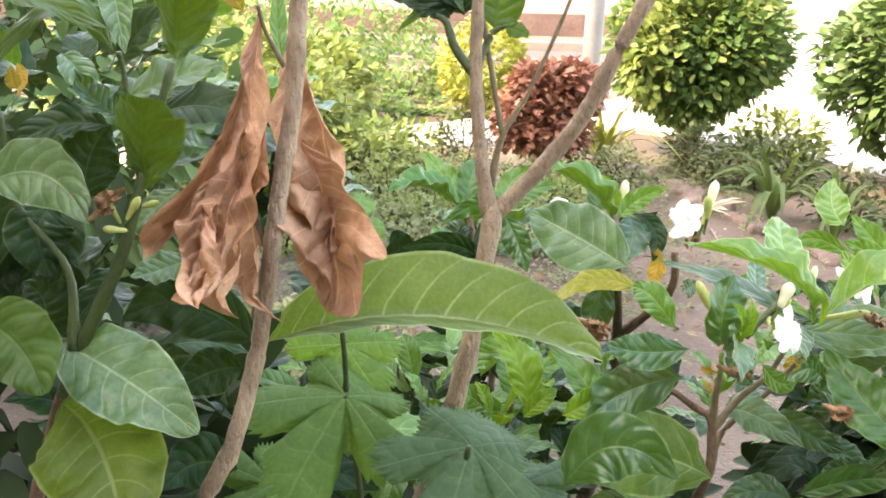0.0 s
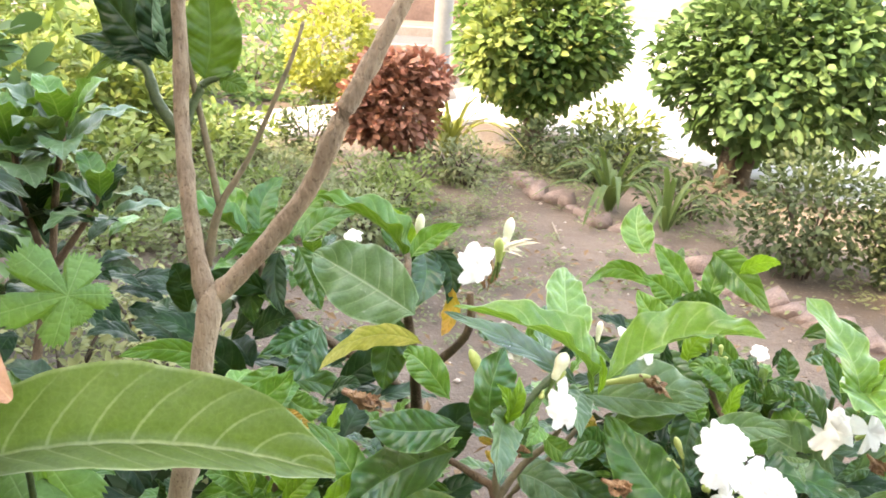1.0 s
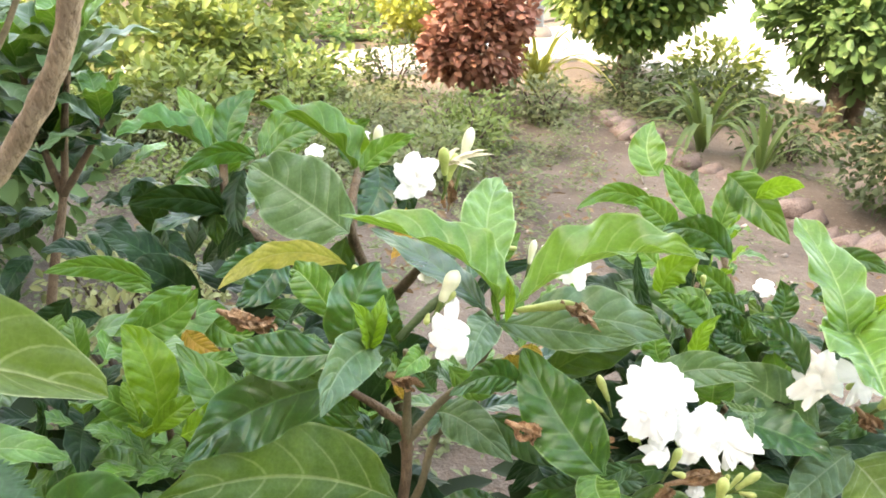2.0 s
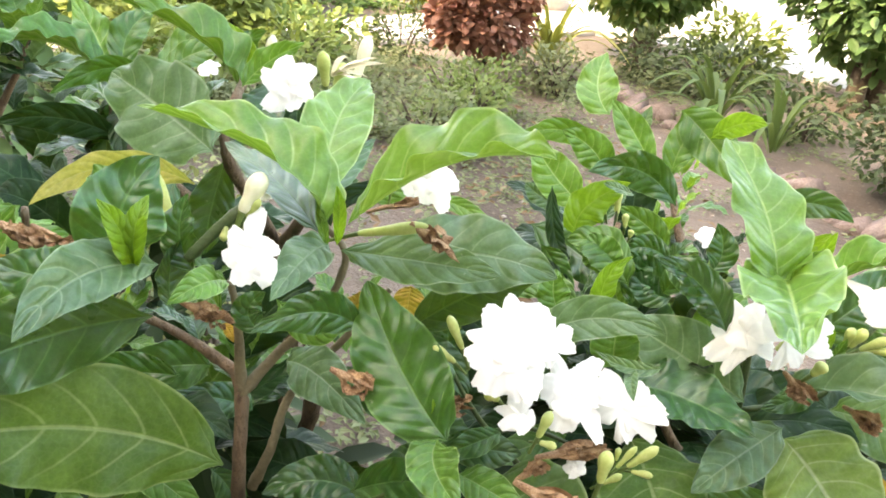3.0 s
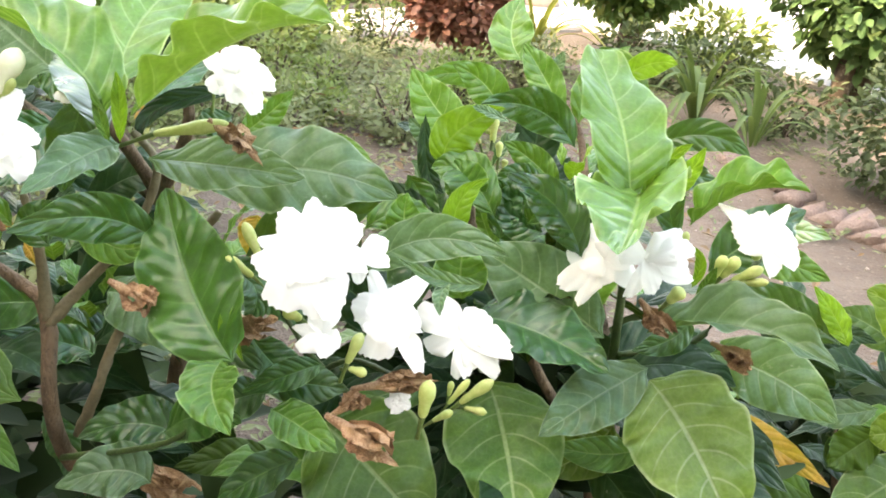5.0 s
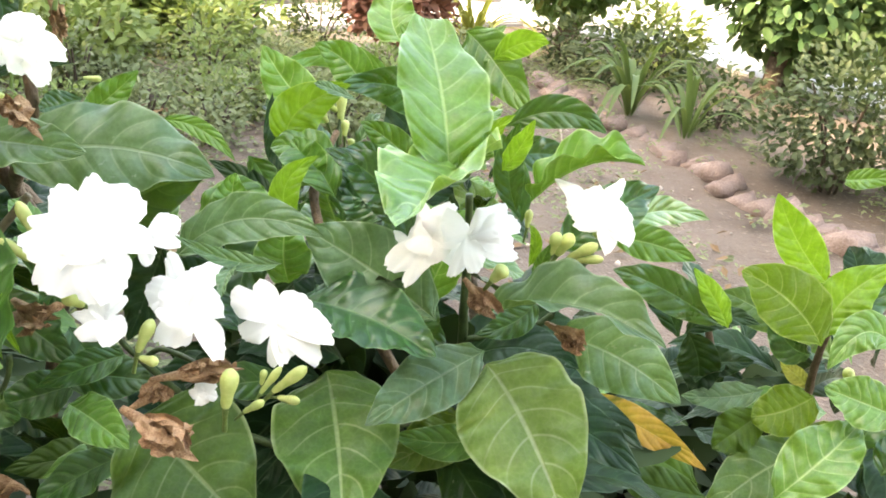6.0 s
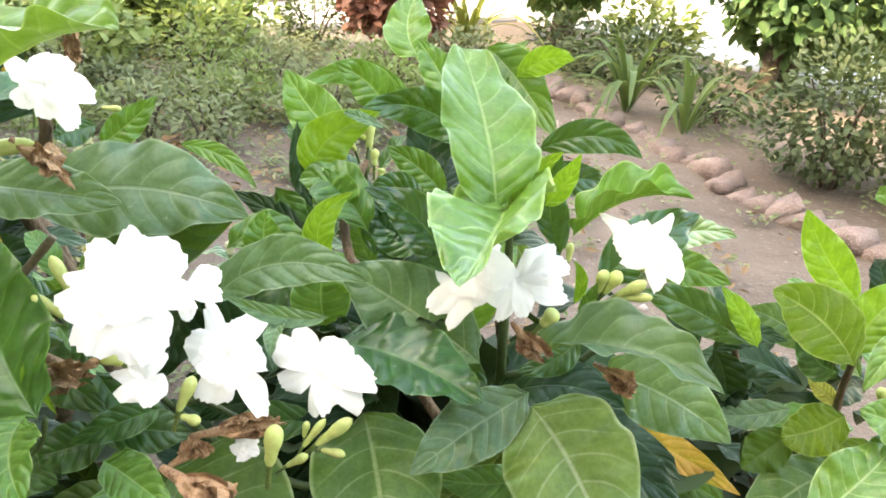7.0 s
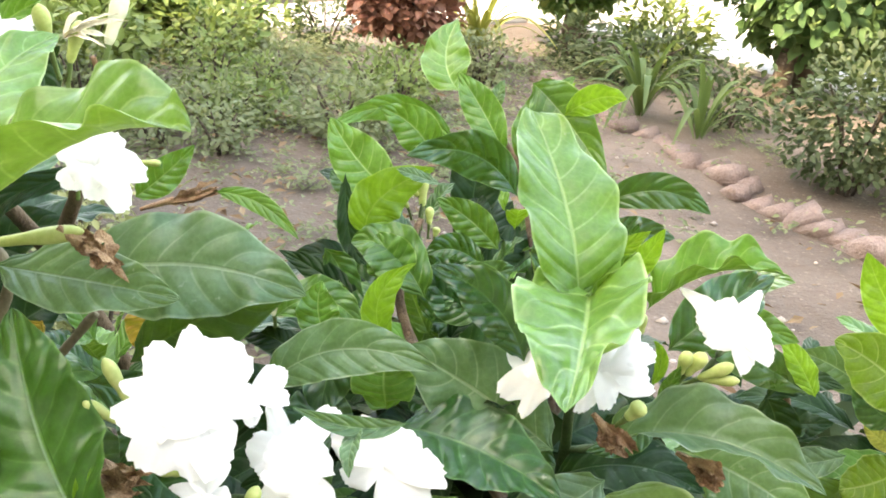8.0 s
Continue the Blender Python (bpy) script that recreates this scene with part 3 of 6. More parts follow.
def leaf_cloud(count, centre, radii, size, aspect, g, mat, name, shell=0.55, hang=0.2, floor=None):
    """Many separate small leaves through an uneven shell; each leaf is a folded, bent oval blade of eight quads."""
    prof = ((0.0, 0.08), (0.18, 0.68), (0.5, 1.0), (0.82, 0.80), (1.0, 0.15))
    lumps = g.normal(0, 1, (14, 3))
    lumps /= np.linalg.norm(lumps, axis=1)[:, None]
    verts, faces = [], []
    for q in range(count):
        d = g.normal(0, 1, 3)
        d /= np.linalg.norm(d)
        bulge = 0.73 + 0.37 * max(0.0, float(np.max(lumps @ d)) - 0.55) / 0.45
        k = bulge * (g.uniform(shell**3, 1) ** (1 / 3))
        p = np.array(centre) + d * np.array(radii) * k
        if floor is not None and p[2] < floor:
            p[2] = floor + g.uniform(0, 0.04)
        ln = size * g.uniform(0.65, 1.25)
        ax = unit(d * np.array((1, 1, 0.7)) + g.normal(0, 0.55, 3) + np.array((0, 0, 0.35 - hang)))
        n = unit(np.array((0, 0, 1.0)) + d * 0.5 + g.normal(0, 0.4, 3))
        n = unit(n - ax * np.dot(n, ax))
        sd = np.cross(ax, n)
        k0 = len(verts)
        for s, wd in prof:
            mid = p + ax * ln * s - n * ln * 0.22 * s * s
            half = wd * ln * aspect / 2
            verts.append(mid - sd * half + n * half * 0.35)
            verts.append(mid)
            verts.append(mid + sd * half + n * half * 0.35)
        for i in range(4):
            for j in range(2):
                o = k0 + i * 3 + j
                faces.append((o, o + 1, o + 4, o + 3))
    return mesh_of(name, verts, faces, mat)


def bush(name, at, centre, radii, count, size, aspect, mat, label, trunks, seed, category="bush", shell=0.55, hang=0.2, group=""):
    g = np.random.default_rng(seed)
    ob = plant(name, at, label, category, group)
    for q in range(0 if trunks else 5):
        ang = q * 1.257 + seed
        top = np.array(centre) + np.array((math.cos(ang) * radii[0] * 0.6, math.sin(ang) * radii[1] * 0.6, radii[2] * 0.4))
        root = (at[0] + 0.02 * math.cos(ang), at[1] + 0.02 * math.sin(ang))
        trunks = [*trunks, [(*root, -0.02, 0.006), (root[0] * 0.6 + top[0] * 0.4, root[1] * 0.6 + top[1] * 0.4, top[2] * 0.55, 0.005), (*top, 0.003)]]
    for pts in trunks:
        verts, faces = tube(pts, 9, 0.08)
        o = np.array(pts[0][:3])
        child("trunk", mesh_of("trunk", [v - o for v in verts], faces, M_BARK_DARK), ob, o)
    me = leaf_cloud(count, np.array(centre) - np.array(at), radii, size, aspect, g, mat, "crown", shell, hang, 0.01 - at[2])
    child("crown", me, ob, at)
    return ob


def strap_plant(name, at, count, length, width, mat, label, seed):
    """A tuft of long narrow leaves that arch from one base."""
    g = np.random.default_rng(seed)
    ob = plant(name, at, label, "plant")
    for q in range(count):
        ang = g.uniform(0, 6.283)
        ln = length * g.uniform(0.7, 1.1)
        d = np.array((math.cos(ang), math.sin(ang), 0))
        b = np.array(at) + d * 0.015
        lean = g.uniform(0.25, 0.95)
        t = b + d * ln * lean + np.array((0, 0, ln * (0.9 - lean * 0.9)))
        m = b + d * ln * lean * 0.42 + np.array((0, 0, ln * (0.62 - 0.3 * lean)))
        verts, uvs, faces = blade(b, m, t, width, unit(np.array((-d[0] * 0.6, -d[1] * 0.6, 1))), 25, 14, 4, 0.02, 0, 0.4)
        child("strap_leaf", mesh_of("strap_leaf", verts, faces, mat, uvs), ob, b)
    return ob


def slab(name, outline, low, high, mat, label):
    """A flat slab with a chamfered rim, from its outline."""
    bm = bmesh.new()
    f = bm.faces.new([bm.verts.new((x, y, low)) for x, y in outline])
    up = bmesh.ops.extrude_face_region(bm, geom=[f])
    bmesh.ops.translate(bm, verts=[v for v in up["geom"] if isinstance(v, bmesh.types.BMVert)], vec=(0, 0, high - low))
    bmesh.ops.recalc_face_normals(bm, faces=bm.faces)
    bmesh.ops.bevel(bm, geom=[e for e in bm.edges if abs(e.verts[0].co.z - high) < 1e-5 and abs(e.verts[1].co.z - high) < 1e-5], offset=0.012, segments=2, affect="EDGES")
    me = bpy.data.meshes.new(name)
    bm.to_mesh(me)
    bm.free()
    me.materials.append(mat)
    return tagged(new(name, me), label, "", "", "structure")


# ---- ground ----
def spaced(reach, count):
    u = np.linspace(-1, 1, count)
    return np.sign(u) * np.abs(u) ** 3 * reach


def ground_height(x, y):
    near = max(0.0, 1 - math.hypot(x - 0.6, y - 3) / 9)
    return near * (0.018 * noise.noise(Vector((x * 1.7, y * 1.7, 0))) + 0.012 * noise.noise(Vector((x * 6, y * 6, 3))))


xs, ys = spaced(300, 150) + 0.5, spaced(300, 150) + 2.5
gv = [(x, y, ground_height(x, y)) for x in xs for y in ys]
tagged(new("ground", mesh_of("ground", gv, grid_faces(len(xs) - 1, len(ys) - 1), M_SOIL)), "dry pinkish brown garden soil", "ground", "", "structure")

slab("path", [(-6.0, 2.2), (-0.5, 4.85), (1.4, 6.0), (2.15, 5.3), (2.75, 4.0), (3.9, 2.2), (5.2, 0.5), (9.0, 0.5), (9.5, 34.0), (9.0, 34.0), (1.75, 7.9), (1.0, 7.0), (-0.7, 5.5), (-6.0, 3.1)], -0.05, 0.03, M_PATH, "pale sunlit concrete garden path")

# unseen wall added to keep the sun off the front of the bed
slab("wall_west", [(-3.1, -3.19), (-2.8, -3.19), (-2.8, 3.25), (-3.1, 3.25)], -0.1, 6.1, M_WALL, "plain plastered wall added out of view to shade the bed")

# unseen wall added to cut the low sky light from behind
slab("wall_south", [(-3.1, -3.5), (7.0, -3.5), (7.0, -3.2), (-3.1, -3.2)], -0.1, 4.8, M_WALL, "plain plastered wall added out of view to block low sky light")

# ---- near plants ----
A = plant("jasmine_shrub", (0.22, 0.66, 0.0), "leafy crape jasmine shrub with glossy leaves and white ruffled flowers", "shrub")
stem(A, [(0.189, 0.695, 0.429, 0.0062), (0.214, 0.589, 0.589, 0.0040), (0.218, 0.586, 0.657, 0.0034), (0.204, 0.593, 0.671, 0.0029), (0.176, 0.591, 0.691, 0.0022), (0.165, 0.576, 0.704, 0.0019)])
stem(A, [(0.218, 0.586, 0.657, 0.0034), (0.218, 0.587, 0.683, 0.0025), (0.218, 0.584, 0.703, 0.0019), (0.216, 0.582, 0.722, 0.0016)])
stem(A, [(0.218, 0.585, 0.654, 0.0032), (0.238, 0.594, 0.677, 0.0026), (0.259, 0.593, 0.701, 0.0020), (0.271, 0.595, 0.732, 0.0019), (0.259, 0.602, 0.746, 0.0016)])
stem(A, [(0.218, 0.605, 0.577, 0.0032), (0.229, 0.606, 0.604, 0.0028), (0.239, 0.619, 0.634, 0.0025), (0.266, 0.613, 0.671, 0.0021), (0.293, 0.616, 0.705, 0.0018)])
green_stem(A, [(0.218, 0.584, 0.578, 0.0018), (0.287, 0.538, 0.627, 0.0013), (0.315, 0.521, 0.665, 0.0010), (0.321, 0.517, 0.682, 0.0010)])
leaf(A, (0.266, 0.552, 0.768), (0.2395, 0.562, 0.7935), (0.176, 0.585, 0.806), 0.048, (0.12, -0.38, 0.92), (58, 24), "t")
leaf(A, (0.262, 0.572, 0.772), (0.264, 0.615, 0.797), (0.276, 0.657, 0.808), 0.036, (0.15, -0.50, 0.85), 15, "t")
leaf(A, (0.276, 0.552, 0.768), (0.318, 0.543, 0.801), (0.357, 0.512, 0.815), 0.054, (-0.30, -0.42, 0.86), (22, 56), "t")
leaf(A, (0.262, 0.565, 0.757), (0.229, 0.622, 0.764), (0.190, 0.688, 0.759), 0.024, (-0.08, -0.29, 0.95), 15, "g")
leaf(A, (0.257, 0.625, 0.748), (0.265, 0.662, 0.759), (0.278, 0.687, 0.767), 0.018, (0.26, -0.37, 0.89), 15, "g")
leaf(A, (0.266, 0.565, 0.752), (0.257, 0.550, 0.751), (0.248, 0.515, 0.747), 0.023, (0.44, -0.09, 0.89), 20, "p")
leaf(A, (0.269, 0.588, 0.739), (0.309, 0.563, 0.747), (0.344, 0.546, 0.750), 0.026, (-0.40, -0.52, 0.75), 10, "p")
leaf(A, (0.284, 0.612, 0.722), (0.333, 0.605, 0.734), (0.379, 0.599, 0.725), 0.046, (-0.12, -0.72, 0.69), 5, "p")
leaf(A, (0.305, 0.616, 0.682), (0.340, 0.615, 0.707), (0.374, 0.610, 0.723), 0.032, (-0.14, -0.99, 0.08), 10, "g")
leaf(A, (0.282, 0.555, 0.715), (0.263, 0.540, 0.730), (0.239, 0.519, 0.730), 0.022, (0.65, -0.75, 0.06), 12, "g")
leaf(A, (0.324, 0.504, 0.691), (0.302, 0.530, 0.710), (0.284, 0.564, 0.735), 0.043, (-0.15, -0.75, 0.65), (10, 18), "e", form=(0.66, 0.92))
leaf(A, (0.238, 0.609, 0.661), (0.257, 0.597, 0.661), (0.285, 0.570, 0.650), 0.031, (-0.30, -0.57, 0.77), 10, "p")
leaf(A, (0.320, 0.505, 0.691), (0.319, 0.492, 0.686), (0.330, 0.473, 0.681), 0.026, (-0.26, -0.37, 0.89), 25, "m")
leaf(A, (0.325, 0.517, 0.683), (0.322, 0.514, 0.699), (0.322, 0.518, 0.708), 0.004, (0.14, -0.99, 0.02), 30, "y")
leaf(A, (0.319, 0.516, 0.680), (0.318, 0.513, 0.697), (0.317, 0.516, 0.704), 0.003, (0.16, -0.99, 0.01), 30, "y")
leaf(A, (0.313, 0.630, 0.763), (0.270, 0.617, 0.756), (0.262, 0.600, 0.741), 0.011, (0.13, -0.73, 0.67), 20, "d")
leaf(A, (0.271, 0.552, 0.757), (0.272, 0.552, 0.773), (0.270, 0.556, 0.784), 0.007, (0.20, -0.95, 0.23), 30, "y")
leaf(A, (0.267, 0.552, 0.757), (0.264, 0.552, 0.768), (0.262, 0.556, 0.779), 0.006, (0.40, -0.88, 0.25), 30, "m")
leaf(A, (0.296, 0.587, 0.691), (0.322, 0.591, 0.677), (0.337, 0.583, 0.660), 0.023, (0.22, -0.89, 0.40), 10, "g")
leaf(A, (0.272, 0.599, 0.666), (0.296, 0.592, 0.651), (0.321, 0.576, 0.643), 0.026, (-0.15, -0.84, 0.52), 10, "g")
leaf(A, (0.185, 0.651, 0.629), (0.158, 0.651, 0.627), (0.112, 0.632, 0.628), 0.032, (0.24, -0.91, 0.35), 10, "g")
leaf(A, (0.208, 0.657, 0.594), (0.190, 0.660, 0.599), (0.163, 0.645, 0.612), 0.024, (0.43, -0.59, 0.69), 12, "g")
leaf(A, (0.304, 0.652, 0.690), (0.303, 0.648, 0.681), (0.302, 0.643, 0.667), 0.019, (0.08, -0.92, 0.39), 5, "o")
leaf(A, (0.209, 0.591, 0.693), (0.213, 0.589, 0.689), (0.215, 0.587, 0.684), 0.006, (0.26, -0.80, 0.54), 5, "o")
leaf(A, (0.200, 0.578, 0.712), (0.206, 0.577, 0.709), (0.215, 0.576, 0.708), 0.006, (0.02, -0.83, 0.56), 20, "o")
leaf(A, (0.213, 0.576, 0.707), (0.209, 0.561, 0.725), (0.204, 0.542, 0.730), 0.014, (0.97, -0.09, 0.24), 20, "m")
leaf(A, (0.279, 0.556, 0.618), (0.305, 0.526, 0.651), (0.326, 0.508, 0.661), 0.023, (-0.80, -0.50, 0.33), 12, "g")
leaf(A, (0.323, 0.549, 0.656), (0.345, 0.548, 0.655), (0.363, 0.547, 0.654), 0.021, (-0.01, -0.80, 0.60), 12, "g")
leaf(A, (0.285, 0.576, 0.598), (0.259, 0.580, 0.605), (0.229, 0.578, 0.595), 0.029, (-0.07, -0.64, 0.77), 12, "g")
leaf(A, (0.339, 0.572, 0.596), (0.319, 0.569, 0.586), (0.299, 0.563, 0.571), 0.022, (0.02, -0.64, 0.77), 14, "g")
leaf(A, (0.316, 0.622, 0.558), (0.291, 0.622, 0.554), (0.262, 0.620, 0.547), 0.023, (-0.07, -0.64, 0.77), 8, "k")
shrivel((0.2437, 0.6048, 0.5593), (0.2773, 0.5987, 0.5495), A, 0.016)
leaf(A, (0.192, 0.518, 0.756), (0.190, 0.518, 0.781), (0.201, 0.536, 0.799), 0.039, (0.34, -0.89, 0.31), 22, "g")
leaf(A, (0.196, 0.509, 0.760), (0.197, 0.500, 0.779), (0.188, 0.501, 0.793), 0.013, (0.71, -0.70, 0.01), 22, "y")
leaf(A, (0.197, 0.509, 0.761), (0.201, 0.501, 0.781), (0.204, 0.511, 0.792), 0.011, (0.00, -1.00, 0.07), 22, "y")
leaf(A, (0.203, 0.519, 0.759), (0.188, 0.481, 0.771), (0.179, 0.445, 0.764), 0.027, (0.68, -0.17, 0.72), 25, "p")
leaf(A, (0.179, 0.544, 0.741), (0.145, 0.544, 0.738), (0.121, 0.547, 0.743), 0.029, (-0.01, -0.78, 0.62), 10, "g")
leaf(A, (0.183, 0.564, 0.710), (0.132, 0.541, 0.705), (0.101, 0.505, 0.696), 0.045, (0.53, -0.80, 0.27), 10, "g")
leaf(A, (0.187, 0.587, 0.662), (0.153, 0.587, 0.662), (0.115, 0.585, 0.654), 0.023, (-0.04, -0.85, 0.52), 10, "g")
leaf(A, (0.214, 0.560, 0.628), (0.149, 0.543, 0.659), (0.082, 0.504, 0.668), 0.065, (0.45, -0.80, 0.39), 8, "v")
leaf(A, (0.212, 0.536, 0.748), (0.205, 0.542, 0.763), (0.208, 0.549, 0.779), 0.020, (-0.30, -0.89, 0.34), 20, "g")
leaf(A, (0.226, 0.534, 0.746), (0.221, 0.516, 0.753), (0.210, 0.504, 0.749), 0.015, (0.67, -0.28, 0.69), 20, "m")
leaf(A, (0.204, 0.529, 0.733), (0.202, 0.535, 0.747), (0.206, 0.541, 0.761), 0.015, (0.67, -0.70, 0.24), 20, "g")
leaf(A, (0.235, 0.561, 0.706), (0.228, 0.565, 0.715), (0.236, 0.568, 0.724), 0.017, (0.14, -0.91, 0.39), 10, "g")
leaf(A, (0.241, 0.567, 0.721), (0.258, 0.570, 0.704), (0.272, 0.571, 0.707), 0.017, (0.24, -0.93, 0.26), 10, "m")
flower(A, (0.2378, 0.5282, 0.7631), (0.30, -0.87, 0.39), 0.0179, 0.0, [(78, 1.00, 0.52, 0.1), (-165, 0.65, 0.53, 0.1), (-105, 0.83, 0.69, 0.1), (-55, 0.90, 0.70, 0.1), (8, 0.65, 0.53, 0.1), (140, 0.63, 0.58, 0.1)])
bud(A, (0.2337, 0.5347, 0.7776), (0.2417, 0.5411, 0.7929), 0.0052, "w")
green_stem(A, [(0.2113, 0.5296, 0.7568, 0.0022), (0.2230, 0.5345, 0.7690, 0.0024), (0.2344, 0.5384, 0.7787, 0.0026)])
bud(A, (0.235, 0.536, 0.775), (0.241, 0.536, 0.783), 0.0022, "g")
bud(A, (0.227, 0.534, 0.771), (0.226, 0.532, 0.765), 0.0022, "g")
bud(A, (0.279, 0.570, 0.756), (0.311, 0.562, 0.765), 0.0036, "g")
shrivel((0.307, 0.562, 0.763), (0.318, 0.559, 0.757), A, 0.012)
shrivel((0.111, 0.580, 0.745), (0.125, 0.578, 0.740), A, 0.014)
shrivel((0.206, 0.548, 0.725), (0.217, 0.546, 0.721), A, 0.012)
bud(A, (0.292, 0.617, 0.765), (0.295, 0.623, 0.779), 0.0030, "w")
leaf(A, (0.174, 0.679, 0.735), (0.129, 0.667, 0.747), (0.092, 0.644, 0.730), 0.022, (0.39, -0.91, -0.15), 10, "w")
leaf(A, (0.215, 0.783, 0.742), (0.214, 0.775, 0.719), (0.204, 0.760, 0.705), 0.019, (-0.57, -0.62, 0.54), 16, "o")
leaf(A, (0.285, 0.584, 0.719), (0.280, 0.583, 0.714), (0.272, 0.584, 0.715), 0.011, (-0.17, -0.84, 0.51), 10, "o")
leaf(A, (0.066, 0.656, 0.694), (0.074, 0.652, 0.685), (0.094, 0.647, 0.679), 0.016, (0.04, -0.82, 0.56), 10, "o")
leaf(A, (0.177, 0.574, 0.743), (0.159, 0.584, 0.765), (0.147, 0.597, 0.767), 0.024, (-0.14, -0.79, 0.59), 10, "m")
leaf(A, (0.273, 0.552, 0.592), (0.255, 0.555, 0.596), (0.228, 0.552, 0.586), 0.028, (-0.07, -0.64, 0.77), 12, "p")
leaf(A, (0.141, 0.581, 0.562), (0.158, 0.587, 0.574), (0.185, 0.584, 0.571), 0.019, (-0.06, -0.63, 0.77), 12, "m")
leaf(A, (0.168, 0.607, 0.572), (0.145, 0.608, 0.573), (0.119, 0.602, 0.558), 0.019, (-0.06, -0.63, 0.77), 12, "v")
leaf(A, (0.188, 0.628, 0.570), (0.202, 0.621, 0.557), (0.206, 0.613, 0.537), 0.019, (-0.05, -0.70, 0.72), 12, "g")
rosette(A, (0.192, 0.702, 0.627), 10, 0.055, "mgg", 61)
rosette(A, (0.264, 0.705, 0.661), 10, 0.055, "mgm", 62)
rosette(A, (0.316, 0.750, 0.684), 9, 0.051, "mgm", 63)
rosette(A, (0.155, 0.736, 0.649), 9, 0.051, "mgg", 64)
shrivel((0.115, 0.609, 0.730), (0.137, 0.603, 0.721), A, 0.014)
shrivel((0.276, 0.527, 0.707), (0.286, 0.525, 0.703), A, 0.012)
bud(A, (0.2001, 0.5544, 0.7578), (0.1859, 0.5663, 0.7838), 0.0044, "g")
flower(A, (0.229, 0.609, 0.760), (0.12, -0.60, 0.79), 0.0066, 0.7)
Bk = plant("jasmine_shrub", (0.10, 0.95, 0.0), "crape jasmine shrub with broad ribbed leaves beside bare soil", "shrub")
stem(Bk, [(0.212, 0.920, 0.438, 0.0089), (0.194, 0.830, 0.627, 0.0053), (0.172, 0.762, 0.729, 0.0037), (0.176, 0.808, 0.768, 0.0034)])
stem(Bk, [(0.194, 0.830, 0.627, 0.0053), (0.231, 0.785, 0.694, 0.0040), (0.231, 0.780, 0.739, 0.0034)])
stem(Bk, [(0.196, 0.890, 0.556, 0.0065), (0.104, 0.900, 0.641, 0.0051), (0.050, 0.902, 0.688, 0.0044), (0.035, 0.943, 0.739, 0.0040)])
rosette(Bk, (0.036, 0.953, 0.736), 13, 0.078, "mmg", 21)
rosette(Bk, (0.094, 0.968, 0.739), 10, 0.065, "mmg", 22)
leaf(Bk, (0.173, 0.724, 0.741), (0.133, 0.756, 0.758), (0.090, 0.788, 0.773), 0.068, (-0.36, -0.74, 0.56), 10, "p", form=(0.55, 1.05))
leaf(Bk, (0.177, 0.796, 0.766), (0.195, 0.801, 0.784), (0.222, 0.792, 0.800), 0.023, (-0.40, -0.82, 0.42), 20, "m")
leaf(Bk, (0.172, 0.806, 0.763), (0.147, 0.810, 0.793), (0.090, 0.815, 0.817), 0.058, (0.53, -0.17, 0.83), 45, "m")
leaf(Bk, (0.171, 0.836, 0.756), (0.165, 0.856, 0.779), (0.183, 0.859, 0.795), 0.023, (0.24, -0.86, 0.44), 10, "e")
leaf(Bk, (0.173, 0.817, 0.763), (0.171, 0.825, 0.784), (0.151, 0.835, 0.806), 0.025, (-0.04, -0.93, 0.37), 20, "y")
leaf(Bk, (0.027, 0.953, 0.734), (0.008, 0.976, 0.761), (-0.019, 1.000, 0.789), 0.037, (0.08, -0.72, 0.69), 15, "m")
leaf(Bk, (0.039, 0.952, 0.735), (0.039, 0.974, 0.766), (0.060, 1.000, 0.787), 0.034, (0.12, -0.75, 0.65), 15, "e")
leaf(Bk, (0.029, 0.942, 0.733), (-0.015, 0.936, 0.760), (-0.055, 0.908, 0.759), 0.055, (0.32, -0.09, 0.94), 45, "e")
leaf(Bk, (0.049, 0.902, 0.688), (0.012, 0.882, 0.710), (-0.037, 0.866, 0.708), 0.030, (0.38, -0.92, -0.03), 12, "d")
leaf(Bk, (0.075, 0.907, 0.742), (0.041, 0.903, 0.748), (0.004, 0.880, 0.730), 0.023, (0.36, -0.93, -0.02), 12, "e")
leaf(Bk, (0.070, 0.947, 0.732), (0.088, 0.977, 0.760), (0.114, 0.979, 0.776), 0.029, (-0.03, -0.79, 0.61), 12, "m")
leaf(Bk, (0.081, 0.926, 0.736), (0.102, 0.941, 0.756), (0.138, 0.950, 0.763), 0.028, (0.04, -0.79, 0.62), 12, "m")
leaf(Bk, (0.059, 0.926, 0.727), (0.054, 0.897, 0.705), (0.065, 0.865, 0.680), 0.027, (-0.23, -0.61, 0.75), 12, "d")
leaf(Bk, (0.045, 0.946, 0.720), (0.030, 0.925, 0.685), (0.036, 0.911, 0.648), 0.034, (-0.17, -0.88, 0.45), 12, "g")
leaf(Bk, (0.076, 0.926, 0.733), (0.091, 0.903, 0.706), (0.101, 0.882, 0.679), 0.033, (-0.34, -0.80, 0.49), 12, "g")
leaf(Bk, (0.191, 0.816, 0.766), (0.191, 0.789, 0.750), (0.177, 0.763, 0.732), 0.035, (0.13, -0.56, 0.82), 15, "g")
leaf(Bk, (0.200, 0.815, 0.767), (0.215, 0.797, 0.752), (0.210, 0.779, 0.728), 0.024, (-0.13, -0.74, 0.66), 15, "d")
leaf(Bk, (0.181, 0.827, 0.762), (0.196, 0.822, 0.754), (0.220, 0.814, 0.770), 0.025, (-0.33, -0.94, 0.11), 15, "d")
leaf(Bk, (0.167, 0.780, 0.717), (0.158, 0.768, 0.680), (0.154, 0.758, 0.653), 0.034, (-0.00, -0.95, 0.32), 15, "g")
